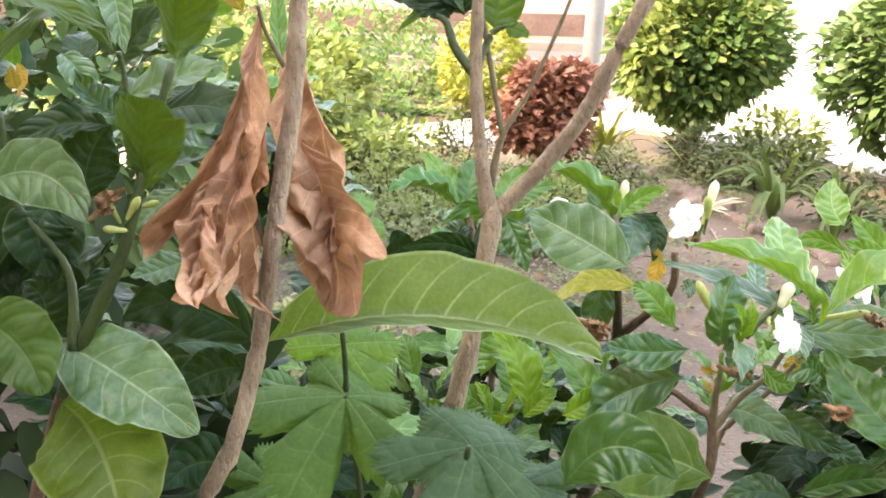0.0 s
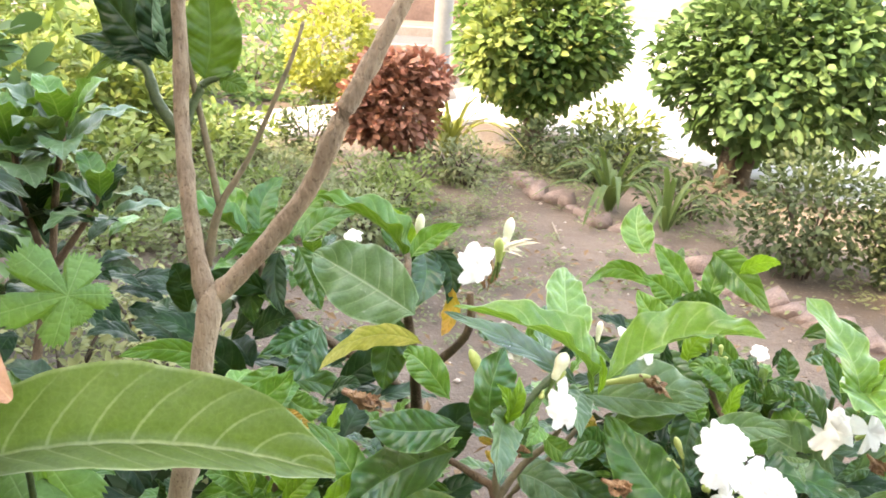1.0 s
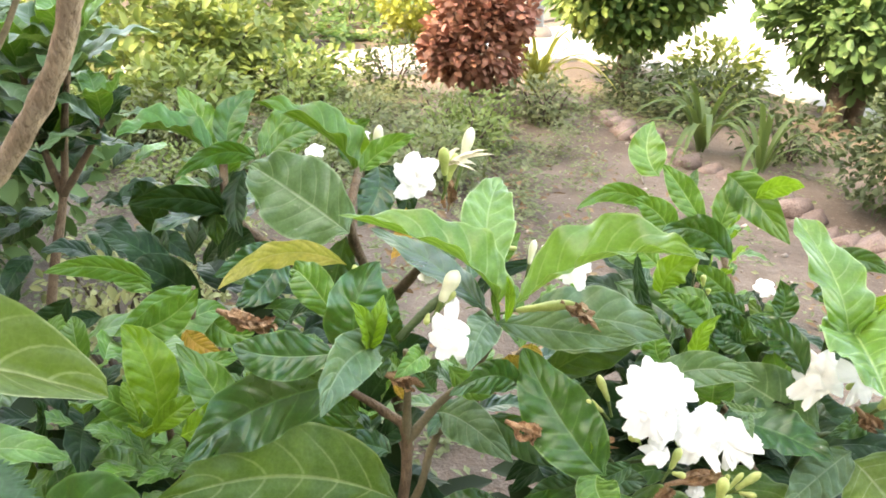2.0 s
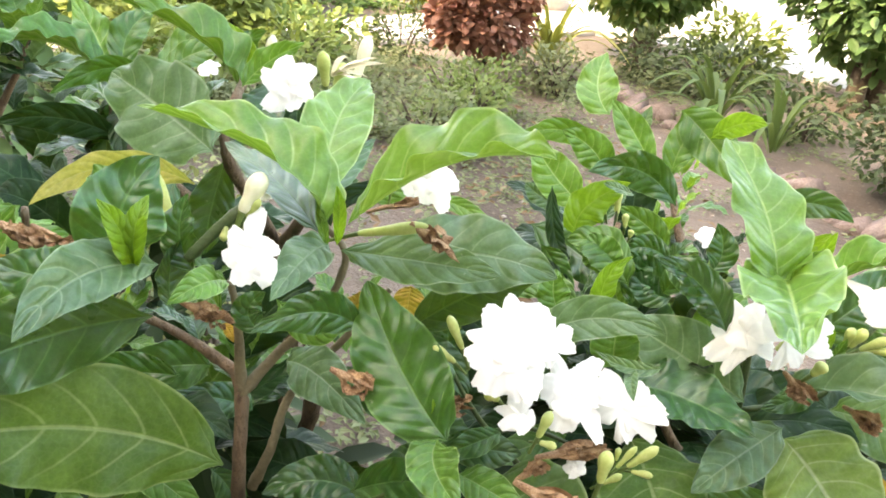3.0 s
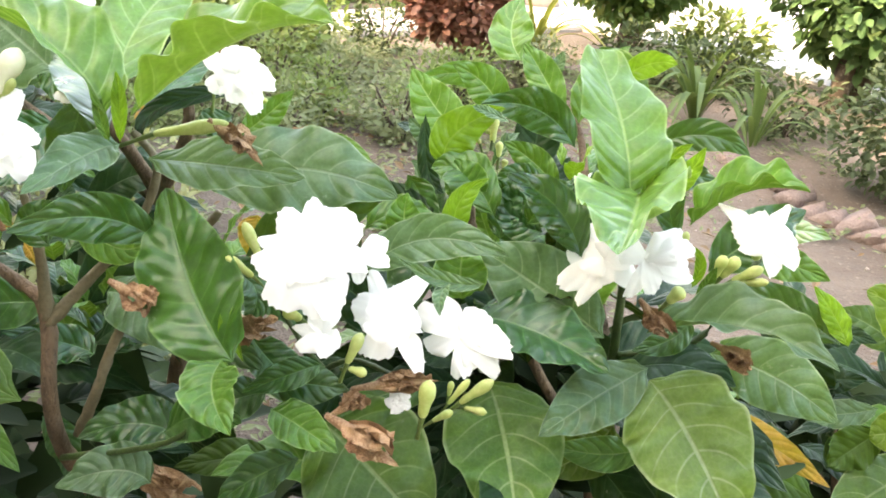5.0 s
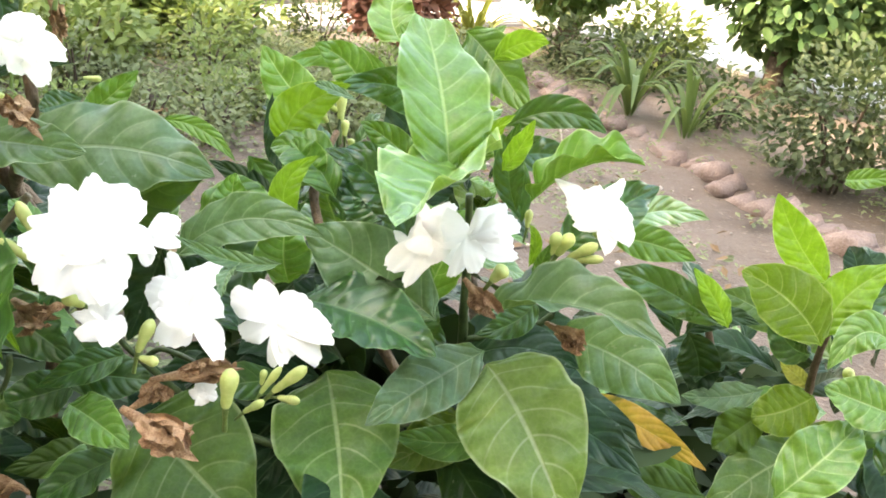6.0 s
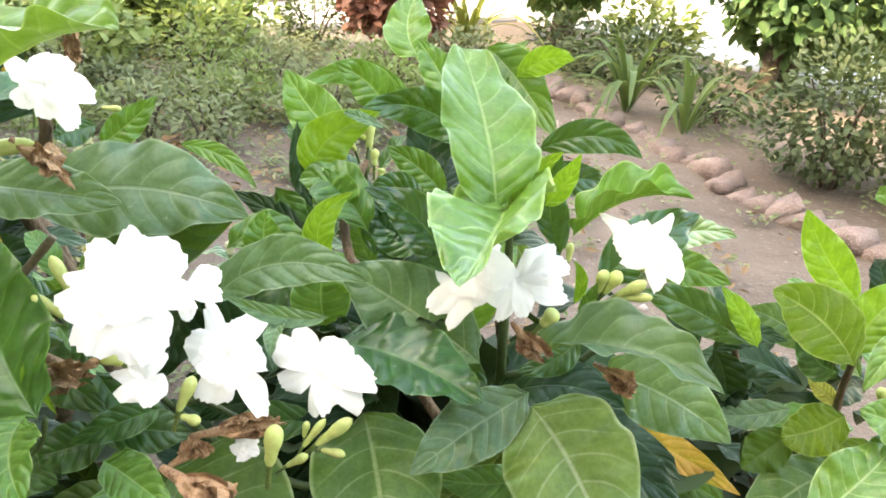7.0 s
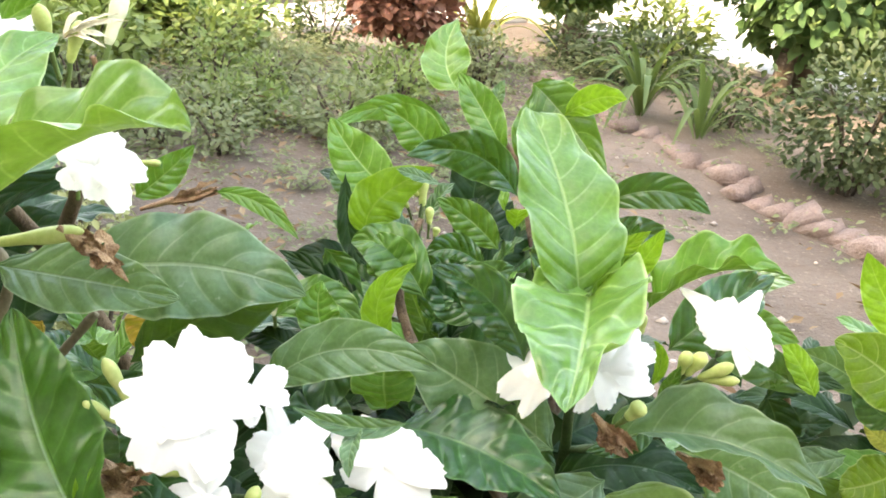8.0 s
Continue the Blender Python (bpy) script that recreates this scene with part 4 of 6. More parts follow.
leaf(Bk, (0.101, 0.876, 0.664), (0.076, 0.857, 0.660), (0.043, 0.836, 0.652), 0.032, (0.42, -0.76, 0.49), 12, "g")
leaf(Bk, (0.101, 0.876, 0.664), (0.087, 0.848, 0.641), (0.064, 0.825, 0.629), 0.037, (0.32, -0.68, 0.66), 12, "g")
flower(Bk, (0.2210, 0.7240, 0.7860), (0.23, -0.95, 0.22), 0.0202, 0.0, [(100, 0.90, 0.75, 0.1), (40, 0.97, 0.70, 0.1), (-15, 0.83, 0.69, 0.1), (-70, 0.76, 0.63, 0.1), (-130, 1.00, 0.72, 0.1), (165, 0.83, 0.69, 0.1)])
bud(Bk, (0.243, 0.735, 0.785), (0.241, 0.732, 0.807), 0.0050, "g")
bud(Bk, (0.188, 0.834, 0.766), (0.191, 0.841, 0.795), 0.0053, "w")
bud(Bk, (0.246, 0.752, 0.775), (0.252, 0.756, 0.796), 0.0046, "g")
bud(Bk, (0.258, 0.778, 0.780), (0.2655, 0.790, 0.808), 0.0056, "w")
spent((0.244, 0.752, 0.787), (0.271, 0.750, 0.795), Bk, 0.013)
shrivel((0.249, 0.785, 0.765), (0.253, 0.793, 0.742), Bk, 0.013)
flower(Bk, (0.131, 0.885, 0.758), (-0.10, -0.54, 0.83), 0.0096, 0.5)
flower(Bk, (0.173, 0.905, 0.768), (-0.10, -0.54, 0.83), 0.0077, 0.5)
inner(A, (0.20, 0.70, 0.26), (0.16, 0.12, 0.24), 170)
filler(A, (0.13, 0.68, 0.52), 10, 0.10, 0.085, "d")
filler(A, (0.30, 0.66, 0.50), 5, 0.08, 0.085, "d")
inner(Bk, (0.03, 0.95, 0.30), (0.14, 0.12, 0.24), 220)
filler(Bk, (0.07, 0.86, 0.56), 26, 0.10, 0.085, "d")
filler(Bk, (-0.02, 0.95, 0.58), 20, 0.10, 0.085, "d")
C = plant("low_shrub", (0.0, 0.72, 0.0), "low crape jasmine shrub with ribbed green leaves", "shrub")
leaf(C, (0.062, 0.694, 0.709), (0.042, 0.672, 0.699), (0.019, 0.650, 0.691), 0.026, (0.54, -0.71, 0.44), 12, "m")
leaf(C, (0.071, 0.564, 0.679), (0.065, 0.577, 0.711), (0.044, 0.596, 0.728), 0.032, (0.31, -0.71, 0.63), 18, "y")
leaf(C, (0.115, 0.543, 0.693), (0.108, 0.550, 0.712), (0.083, 0.571, 0.730), 0.027, (0.19, -0.69, 0.69), 18, "m")
leaf(C, (0.092, 0.534, 0.692), (0.110, 0.536, 0.702), (0.131, 0.548, 0.713), 0.020, (-0.08, -0.77, 0.63), 18, "y")
leaf(C, (0.026, 0.659, 0.688), (0.054, 0.660, 0.701), (0.074, 0.665, 0.721), 0.028, (-0.09, -0.95, 0.30), 14, "m")
leaf(C, (0.070, 0.607, 0.678), (0.087, 0.619, 0.687), (0.109, 0.628, 0.690), 0.018, (0.13, -0.66, 0.74), 18, "m")
leaf(C, (0.068, 0.563, 0.674), (0.081, 0.566, 0.687), (0.094, 0.577, 0.691), 0.016, (0.10, -0.85, 0.52), 18, "y")
leaf(C, (0.008, 0.783, 0.669), (-0.032, 0.773, 0.687), (-0.071, 0.757, 0.688), 0.022, (0.33, -0.94, 0.06), 12, "m")
leaf(C, (0.006, 0.781, 0.663), (-0.021, 0.798, 0.670), (-0.049, 0.815, 0.678), 0.024, (-0.25, -0.71, 0.66), 12, "m")
leaf(C, (0.059, 0.618, 0.645), (0.036, 0.622, 0.648), (0.002, 0.621, 0.635), 0.027, (-0.15, -0.84, 0.52), 12, "m")
leaf(C, (-0.073, 0.805, 0.644), (-0.092, 0.799, 0.620), (-0.116, 0.798, 0.609), 0.030, (-0.01, -0.98, 0.21), 12, "d")
leaf(C, (0.064, 0.716, 0.681), (0.081, 0.708, 0.665), (0.103, 0.706, 0.666), 0.026, (-0.02, -0.84, 0.55), 12, "m")
stem(C, [(0.053, 0.665, 0.535, 0.0040), (0.059, 0.628, 0.614, 0.0028), (0.063, 0.603, 0.664, 0.0019)])
stem(C, [(0.046, 0.698, 0.507, 0.0042), (0.055, 0.706, 0.651, 0.0031), (0.060, 0.703, 0.704, 0.0021)])
inner(C, (-0.02, 0.74, 0.28), (0.15, 0.14, 0.28), 420)
filler(C, (-0.01, 0.66, 0.62), 26, 0.09, 0.075, "m")
filler(C, (-0.10, 0.78, 0.60), 22, 0.10, 0.08, "m")
filler(C, (0.08, 0.70, 0.55), 12, 0.10, 0.075, "d")
D = plant("jasmine_shrub", (0.47, 0.66, 0.0), "crape jasmine shrub with clusters of open white flowers and green buds", "shrub")
leaf(D, (0.486, 0.592, 0.744), (0.472, 0.538, 0.749), (0.4545, 0.486, 0.7525), 0.056, (-0.24, 0.10, 0.97), 36, "s")
leaf(D, (0.465, 0.927, 0.730), (0.455, 0.946, 0.750), (0.464, 0.969, 0.776), 0.040, (-0.18, -0.73, 0.66), 12, "s")
leaf(D, (0.495, 0.869, 0.701), (0.479, 0.892, 0.726), (0.462, 0.912, 0.747), 0.029, (-0.36, -0.79, 0.49), 20, "m")
leaf(D, (0.503, 0.848, 0.702), (0.514, 0.860, 0.732), (0.538, 0.871, 0.758), 0.029, (-0.35, -0.77, 0.54), 15, "m")
leaf(D, (0.515, 0.858, 0.701), (0.525, 0.878, 0.723), (0.543, 0.889, 0.750), 0.018, (0.13, -0.87, 0.48), 20, "y")
leaf(D, (0.527, 0.841, 0.738), (0.545, 0.835, 0.752), (0.562, 0.825, 0.755), 0.020, (-0.40, -0.91, -0.01), 10, "y")
leaf(D, (0.490, 0.900, 0.722), (0.491, 0.905, 0.733), (0.496, 0.910, 0.744), 0.012, (-0.16, -0.89, 0.42), 20, "p")
leaf(D, (0.461, 0.892, 0.702), (0.418, 0.898, 0.722), (0.372, 0.866, 0.714), 0.022, (0.19, -0.98, -0.05), 12, "m")
leaf(D, (0.417, 0.745, 0.711), (0.395, 0.749, 0.731), (0.379, 0.754, 0.753), 0.031, (0.07, -0.96, 0.26), 14, "s")
leaf(D, (0.401, 0.682, 0.716), (0.407, 0.685, 0.734), (0.433, 0.695, 0.747), 0.027, (0.20, -0.96, 0.18), 12, "y")
leaf(D, (0.491, 0.783, 0.702), (0.463, 0.793, 0.724), (0.422, 0.774, 0.727), 0.031, (0.13, -0.99, 0.01), 12, "g")
leaf(D, (0.473, 0.724, 0.692), (0.457, 0.731, 0.706), (0.438, 0.736, 0.716), 0.021, (-0.12, -0.95, 0.29), 12, "m")
leaf(D, (0.436, 0.692, 0.740), (0.422, 0.684, 0.747), (0.414, 0.685, 0.749), 0.007, (0.43, -0.67, 0.60), 20, "p")
leaf(D, (0.413, 0.617, 0.691), (0.407, 0.616, 0.715), (0.422, 0.622, 0.730), 0.015, (0.13, -0.99, 0.11), 20, "y")
leaf(D, (0.417, 0.654, 0.703), (0.412, 0.655, 0.717), (0.405, 0.664, 0.724), 0.025, (-0.12, -0.93, 0.35), 15, "m")
leaf(D, (0.386, 0.619, 0.695), (0.382, 0.624, 0.705), (0.383, 0.629, 0.717), 0.020, (-0.08, -0.92, 0.39), 18, "m")
leaf(D, (0.381, 0.680, 0.709), (0.392, 0.673, 0.694), (0.398, 0.643, 0.677), 0.020, (-0.53, -0.69, 0.50), 15, "g")
leaf(D, (0.412, 0.590, 0.680), (0.410, 0.586, 0.697), (0.411, 0.593, 0.711), 0.027, (-0.15, -0.99, 0.08), 15, "m")
leaf(D, (0.416, 0.525, 0.720), (0.399, 0.517, 0.724), (0.382, 0.511, 0.735), 0.008, (0.51, -0.70, 0.50), 30, "p")
leaf(D, (0.402, 0.521, 0.722), (0.399, 0.510, 0.721), (0.399, 0.502, 0.717), 0.007, (-0.25, -0.22, 0.94), 30, "p")
leaf(D, (0.478, 0.574, 0.673), (0.448, 0.592, 0.688), (0.417, 0.600, 0.703), 0.043, (-0.16, -0.88, 0.45), 10, "p")
leaf(D, (0.485, 0.673, 0.701), (0.491, 0.678, 0.713), (0.487, 0.685, 0.728), 0.020, (-0.28, -0.87, 0.40), 15, "g")
leaf(D, (0.464, 0.651, 0.699), (0.441, 0.655, 0.706), (0.427, 0.660, 0.717), 0.022, (-0.07, -0.94, 0.34), 15, "g")
leaf(D, (0.444, 0.632, 0.703), (0.453, 0.628, 0.720), (0.465, 0.630, 0.726), 0.018, (-0.37, -0.89, 0.27), 15, "g")
leaf(D, (0.438, 0.621, 0.728), (0.451, 0.608, 0.725), (0.461, 0.601, 0.710), 0.020, (-0.45, -0.83, 0.34), 15, "g")
leaf(D, (0.433, 0.647, 0.688), (0.435, 0.654, 0.703), (0.443, 0.660, 0.718), 0.019, (-0.18, -0.88, 0.44), 15, "g")
leaf(D, (0.405, 0.763, 0.701), (0.388, 0.768, 0.710), (0.379, 0.771, 0.717), 0.016, (0.02, -0.89, 0.46), 15, "p")
leaf(D, (0.349, 0.624, 0.680), (0.341, 0.625, 0.656), (0.332, 0.615, 0.632), 0.028, (-0.00, -0.75, 0.66), 12, "d")
leaf(D, (0.396, 0.623, 0.640), (0.365, 0.628, 0.655), (0.340, 0.633, 0.674), 0.031, (-0.10, -0.74, 0.66), 10, "d")
leaf(D, (0.404, 0.656, 0.691), (0.389, 0.639, 0.673), (0.383, 0.622, 0.647), 0.031, (-0.20, -0.73, 0.65), 10, "g")
leaf(D, (0.310, 0.602, 0.646), (0.326, 0.590, 0.635), (0.349, 0.579, 0.627), 0.024, (-0.00, -0.58, 0.81), 14, "g")
green_stem(D, [(0.541, 0.685, 0.433, 0.0050), (0.508, 0.654, 0.560, 0.0036), (0.497, 0.622, 0.636, 0.0026), (0.495, 0.620, 0.681, 0.0022), (0.492, 0.615, 0.718, 0.0018)])
stem(D, [(0.506, 0.647, 0.519, 0.0040), (0.464, 0.634, 0.610, 0.0030), (0.431, 0.638, 0.667, 0.0026), (0.417, 0.663, 0.697, 0.0023), (0.427, 0.685, 0.724, 0.0017)])
stem(D, [(0.516, 0.655, 0.537, 0.0040), (0.518, 0.760, 0.603, 0.0037), (0.510, 0.834, 0.671, 0.0031), (0.504, 0.867, 0.697, 0.0027), (0.474, 0.901, 0.723, 0.0023)])
green_stem(D, [(0.512, 0.658, 0.543, 0.0029), (0.404, 0.602, 0.583, 0.0022), (0.350, 0.576, 0.645, 0.0014), (0.326, 0.573, 0.685, 0.0011)])
green_stem(D, [(0.350, 0.576, 0.645, 0.0014), (0.365, 0.552, 0.666, 0.0011), (0.383, 0.537, 0.669, 0.0010)])
green_stem(D, [(0.497, 0.622, 0.636, 0.0022), (0.533, 0.608, 0.656, 0.0018), (0.551, 0.611, 0.690, 0.0015), (0.560, 0.616, 0.702, 0.0015)])
leaf(D, (0.429, 0.648, 0.700), (0.412, 0.657, 0.720), (0.394, 0.668, 0.718), 0.029, (-0.05, -0.64, 0.77), 16, "m")
leaf(D, (0.531, 0.734, 0.640), (0.514, 0.745, 0.664), (0.496, 0.752, 0.679), 0.026, (-0.04, -0.76, 0.65), 12, "q")
leaf(D, (0.463, 0.580, 0.710), (0.450, 0.589, 0.730), (0.426, 0.595, 0.742), 0.023, (-0.22, -0.63, 0.74), 14, "g")
leaf(D, (0.361, 0.648, 0.688), (0.382, 0.651, 0.697), (0.402, 0.645, 0.683), 0.022, (-0.05, -0.64, 0.77), 14, "m")
leaf(D, (0.433, 0.658, 0.675), (0.425, 0.665, 0.690), (0.421, 0.671, 0.702), 0.016, (-0.32, -0.83, 0.45), 10, "t")
rosette(D, (0.429, 0.765, 0.708), 5, 0.055, "gmd", 51)
rosette(D, (0.461, 0.715, 0.695), 5, 0.054, "gdm", 52)
rosette(D, (0.499, 0.824, 0.698), 9, 0.045, "ymm", 53)
rosette(D, (0.400, 0.673, 0.695), 5, 0.050, "gdm", 54)
rosette(D, (0.434, 0.657, 0.685), 5, 0.049, "dgm", 55)
rosette(D, (0.531, 0.896, 0.714), 8, 0.042, "ymm", 56)
rosette(D, (0.512, 0.738, 0.701), 8, 0.037, "dmm", 57)
leaf(D, (0.509, 0.869, 0.752), (0.530, 0.850, 0.734), (0.554, 0.814, 0.705), 0.039, (-0.46, -0.76, 0.45), 14, "m")
leaf(D, (0.439, 0.791, 0.718), (0.428, 0.799, 0.736), (0.405, 0.805, 0.747), 0.028, (-0.15, -0.95, 0.28), 14, "m")
leaf(D, (0.477, 0.568, 0.744), (0.473, 0.588, 0.771), (0.466, 0.636, 0.793), 0.043, (0.12, -0.85, 0.45), (26, 10), "t", form=(0.42, 1.05))
leaf(D, (0.479, 0.582, 0.740), (0.472, 0.578, 0.753), (0.461, 0.579, 0.766), 0.010, (0.41, -0.89, 0.18), 18, "y")
leaf(D, (0.487, 0.584, 0.747), (0.493, 0.582, 0.756), (0.503, 0.580, 0.766), 0.010, (-0.56, -0.77, 0.29), 20, "y")
leaf(D, (0.481, 0.576, 0.739), (0.486, 0.569, 0.750), (0.495, 0.569, 0.763), 0.020, (0.48, -0.72, -0.50), 15, "s")
leaf(D, (0.521, 0.616, 0.715), (0.542, 0.607, 0.738), (0.566, 0.596, 0.743), 0.038, (-0.51, 0.04, 0.86), 48, "m")
leaf(D, (0.520, 0.709, 0.726), (0.548, 0.700, 0.739), (0.574, 0.693, 0.730), 0.020, (-0.28, -0.93, 0.24), 12, "g")
leaf(D, (0.516, 0.692, 0.712), (0.539, 0.701, 0.714), (0.564, 0.708, 0.710), 0.021, (0.31, -0.90, 0.32), 12, "g")
leaf(D, (0.523, 0.640, 0.695), (0.517, 0.650, 0.718), (0.505, 0.661, 0.740), 0.017, (-0.20, -0.91, 0.36), 18, "g")
leaf(D, (0.594, 0.708, 0.669), (0.638, 0.756, 0.664), (0.689, 0.797, 0.644), 0.021, (0.65, -0.55, 0.52), 12, "m")
leaf(D, (0.591, 0.706, 0.663), (0.615, 0.703, 0.662), (0.642, 0.697, 0.655), 0.023, (-0.11, -0.93, 0.35), 12, "m")
leaf(D, (0.418, 0.585, 0.675), (0.448, 0.572, 0.674), (0.477, 0.551, 0.668), 0.040, (-0.03, -0.59, 0.81), (6, 30), "g", form=(0.66, 0.85))
leaf(D, (0.501, 0.574, 0.659), (0.475, 0.560, 0.649), (0.449, 0.545, 0.637), 0.031, (-0.07, -0.64, 0.77), 14, "p")
leaf(D, (0.502, 0.571, 0.654), (0.517, 0.548, 0.640), (0.532, 0.515, 0.616), 0.059, (-0.17, -0.63, 0.76), (16, 10), "q", form=(0.56, 0.95))
leaf(D, (0.430, 0.593, 0.633), (0.437, 0.561, 0.621), (0.442, 0.525, 0.601), 0.060, (0.02, -0.58, 0.81), (14, 8), "v", form=(0.58, 0.95))
leaf(D, (0.352, 0.558, 0.628), (0.374, 0.545, 0.615), (0.403, 0.525, 0.597), 0.065, (0.02, -0.67, 0.74), (12, 12), "v", form=(0.58, 0.95))
leaf(D, (0.500, 0.583, 0.672), (0.533, 0.560, 0.691), (0.567, 0.533, 0.687), 0.041, (-0.30, -0.13, 0.95), 42, "p")
leaf(D, (0.542, 0.607, 0.650), (0.566, 0.583, 0.653), (0.592, 0.564, 0.641), 0.036, (-0.48, -0.69, 0.54), 12, "p")
leaf(D, (0.586, 0.710, 0.547), (0.627, 0.700, 0.535), (0.679, 0.692, 0.505), 0.024, (0.02, -0.90, 0.43), 12, "o")
leaf(D, (0.332, 0.536, 0.649), (0.346, 0.524, 0.650), (0.364, 0.506, 0.651), 0.020, (-0.39, -0.37, 0.84), 15, "m")
leaf(D, (0.352, 0.547, 0.666), (0.338, 0.541, 0.663), (0.319, 0.539, 0.654), 0.014, (0.03, -0.89, 0.46), 12, "g")
leaf(D, (0.387, 0.650, 0.686), (0.388, 0.654, 0.694), (0.389, 0.658, 0.703), 0.019, (0.12, -0.91, 0.39), 15, "m")
leaf(D, (0.402, 0.660, 0.686), (0.382, 0.677, 0.695), (0.358, 0.693, 0.701), 0.015, (-0.34, -0.73, 0.60), 12, "d")
leaf(D, (0.364, 0.584, 0.692), (0.393, 0.577, 0.715), (0.429, 0.565, 0.714), 0.024, (-0.41, -0.71, 0.57), 15, "p")
leaf(D, (0.389, 0.716, 0.735), (0.393, 0.702, 0.705), (0.403, 0.696, 0.694), 0.012, (0.06, -0.89, 0.45), 12, "d")
leaf(D, (0.459, 0.611, 0.663), (0.470, 0.606, 0.654), (0.485, 0.591, 0.651), 0.032, (-0.27, -0.75, 0.60), 10, "g")
leaf(D, (0.528, 0.606, 0.669), (0.518, 0.602, 0.659), (0.500, 0.601, 0.652), 0.016, (-0.17, -0.85, 0.50), 10, "g")
leaf(D, (0.499, 0.603, 0.606), (0.484, 0.590, 0.598), (0.460, 0.578, 0.590), 0.030, (0.13, -0.67, 0.73), 10, "u")
leaf(D, (0.510, 0.581, 0.609), (0.489, 0.581, 0.603), (0.462, 0.584, 0.605), 0.019, (-0.11, -0.78, 0.61), 10, "m")
leaf(D, (0.313, 0.569, 0.695), (0.322, 0.560, 0.689), (0.316, 0.554, 0.675), 0.013, (0.31, -0.74, 0.60), 10, "g")
leaf(D, (0.337, 0.637, 0.643), (0.328, 0.644, 0.658), (0.330, 0.651, 0.673), 0.031, (0.25, -0.85, 0.46), 10, "g")
leaf(D, (0.388, 0.609, 0.643), (0.383, 0.625, 0.652), (0.386, 0.640, 0.663), 0.033, (0.13, -0.54, 0.83), 10, "g")
leaf(D, (0.326, 0.561, 0.642), (0.310, 0.560, 0.636), (0.291, 0.559, 0.630), 0.021, (-0.12, -0.88, 0.46), 10, "g")
leaf(D, (0.382, 0.744, 0.697), (0.414, 0.714, 0.688), (0.429, 0.686, 0.677), 0.035, (-0.44, -0.59, 0.68), 10, "g")
leaf(D, (0.439, 0.699, 0.709), (0.443, 0.690, 0.689), (0.441, 0.672, 0.673), 0.025, (-0.02, -0.80, 0.60), 10, "g")
leaf(D, (0.460, 0.628, 0.654), (0.447, 0.661, 0.675), (0.430, 0.664, 0.676), 0.029, (-0.30, -0.68, 0.66), 10, "g")
green_stem(D, [(0.442, 0.680, 0.667, 0.0012), (0.429, 0.694, 0.696, 0.0011), (0.427, 0.694, 0.719, 0.0009), (0.429, 0.701, 0.736, 0.0009)])
bud(D, (0.428, 0.697, 0.726), (0.428, 0.704, 0.742), 0.0036, "g")
bud(D, (0.426, 0.699, 0.731), (0.419, 0.702, 0.735), 0.0027, "g")
bud(D, (0.431, 0.684, 0.722), (0.431, 0.687, 0.730), 0.0026, "g")
bud(D, (0.434, 0.681, 0.717), (0.435, 0.683, 0.721), 0.0024, "g")
bud(D, (0.421, 0.697, 0.725), (0.417, 0.700, 0.731), 0.0024, "g")
flower(D, (0.3493, 0.5235, 0.7271), (0.20, -0.81, 0.55), 0.0236, 0.0, [(90, 0.97, 0.76, 0.6), (42, 0.98, 0.83, 0.1), (6, 0.88, 0.69, 0.1), (-60, 1.00, 0.74, 0.1), (-122, 0.97, 0.81, 0.1), (-160, 0.85, 0.72, 0.1), (162, 0.86, 0.61, 0.6), (128, 0.84, 0.71, 0.3), (-85, 0.98, 0.52, 0.1)])
flower(D, (0.3803, 0.5337, 0.6969), (0.11, -0.83, 0.54), 0.0236, 0.0, [(117, 0.91, 0.43, 0.3), (153, 0.70, 0.55, 0.1), (60, 0.91, 0.48, 0.1), (-52, 1.00, 0.44, 0.1), (-114, 0.72, 0.57, 0.0), (-158, 0.50, 0.42, 0.1), (8, 0.54, 0.56, 0.0), (90, 0.56, 0.52, 0.1)])
flower(D, (0.4108, 0.5577, 0.6782), (0.02, -0.83, 0.55), 0.0230, 0.0, [(122, 0.83, 0.61, 0.3), (152, 0.94, 0.54, 0.1), (-153, 0.69, 0.51, 0.1), (-88, 0.79, 0.33, 0.1), (-36, 1.00, 0.58, 0.1), (-8, 0.98, 0.62, 0.0), (48, 0.69, 0.65, 0.1), (-62, 0.69, 0.58, 0.0)], False)
flower(D, (0.4737, 0.5815, 0.7084), (-0.14, -0.83, 0.54), 0.0228, 0.0, [(-22, 0.74, 0.60, 0.1), (132, 0.76, 0.60, 0.1), (-139, 1.00, 0.63, 0.2), (-106, 0.98, 0.43, 0.3), (80, 0.76, 0.56, 0.1), (34, 0.72, 0.68, 0.1), (180, 0.72, 0.60, 0.0)])
flower(D, (0.4874, 0.5639, 0.7175), (-0.18, -0.83, 0.53), 0.0212, 0.0, [(160, 0.66, 0.66, 0.1), (54, 0.93, 0.59, 0.3), (33, 1.00, 0.53, 0.1), (-11, 1.00, 0.63, 0.5), (-100, 0.80, 0.38, 0.1), (-64, 0.67, 0.49, 0.1), (10, 0.84, 0.71, 0.1)], False)
flower(D, (0.5464, 0.5887, 0.7220), (-0.30, -0.82, 0.49), 0.0256, 0.0, [(153, 1.00, 0.40, 0.6), (66, 0.73, 0.32, 0.4), (12, 0.55, 0.52, 0.1), (-22, 0.73, 0.46, 0.1), (-52, 0.67, 0.42, 0.1), (-118, 0.41, 0.43, 0.1), (122, 0.49, 0.51, 0.1), (178, 0.55, 0.46, 0.1)], False)
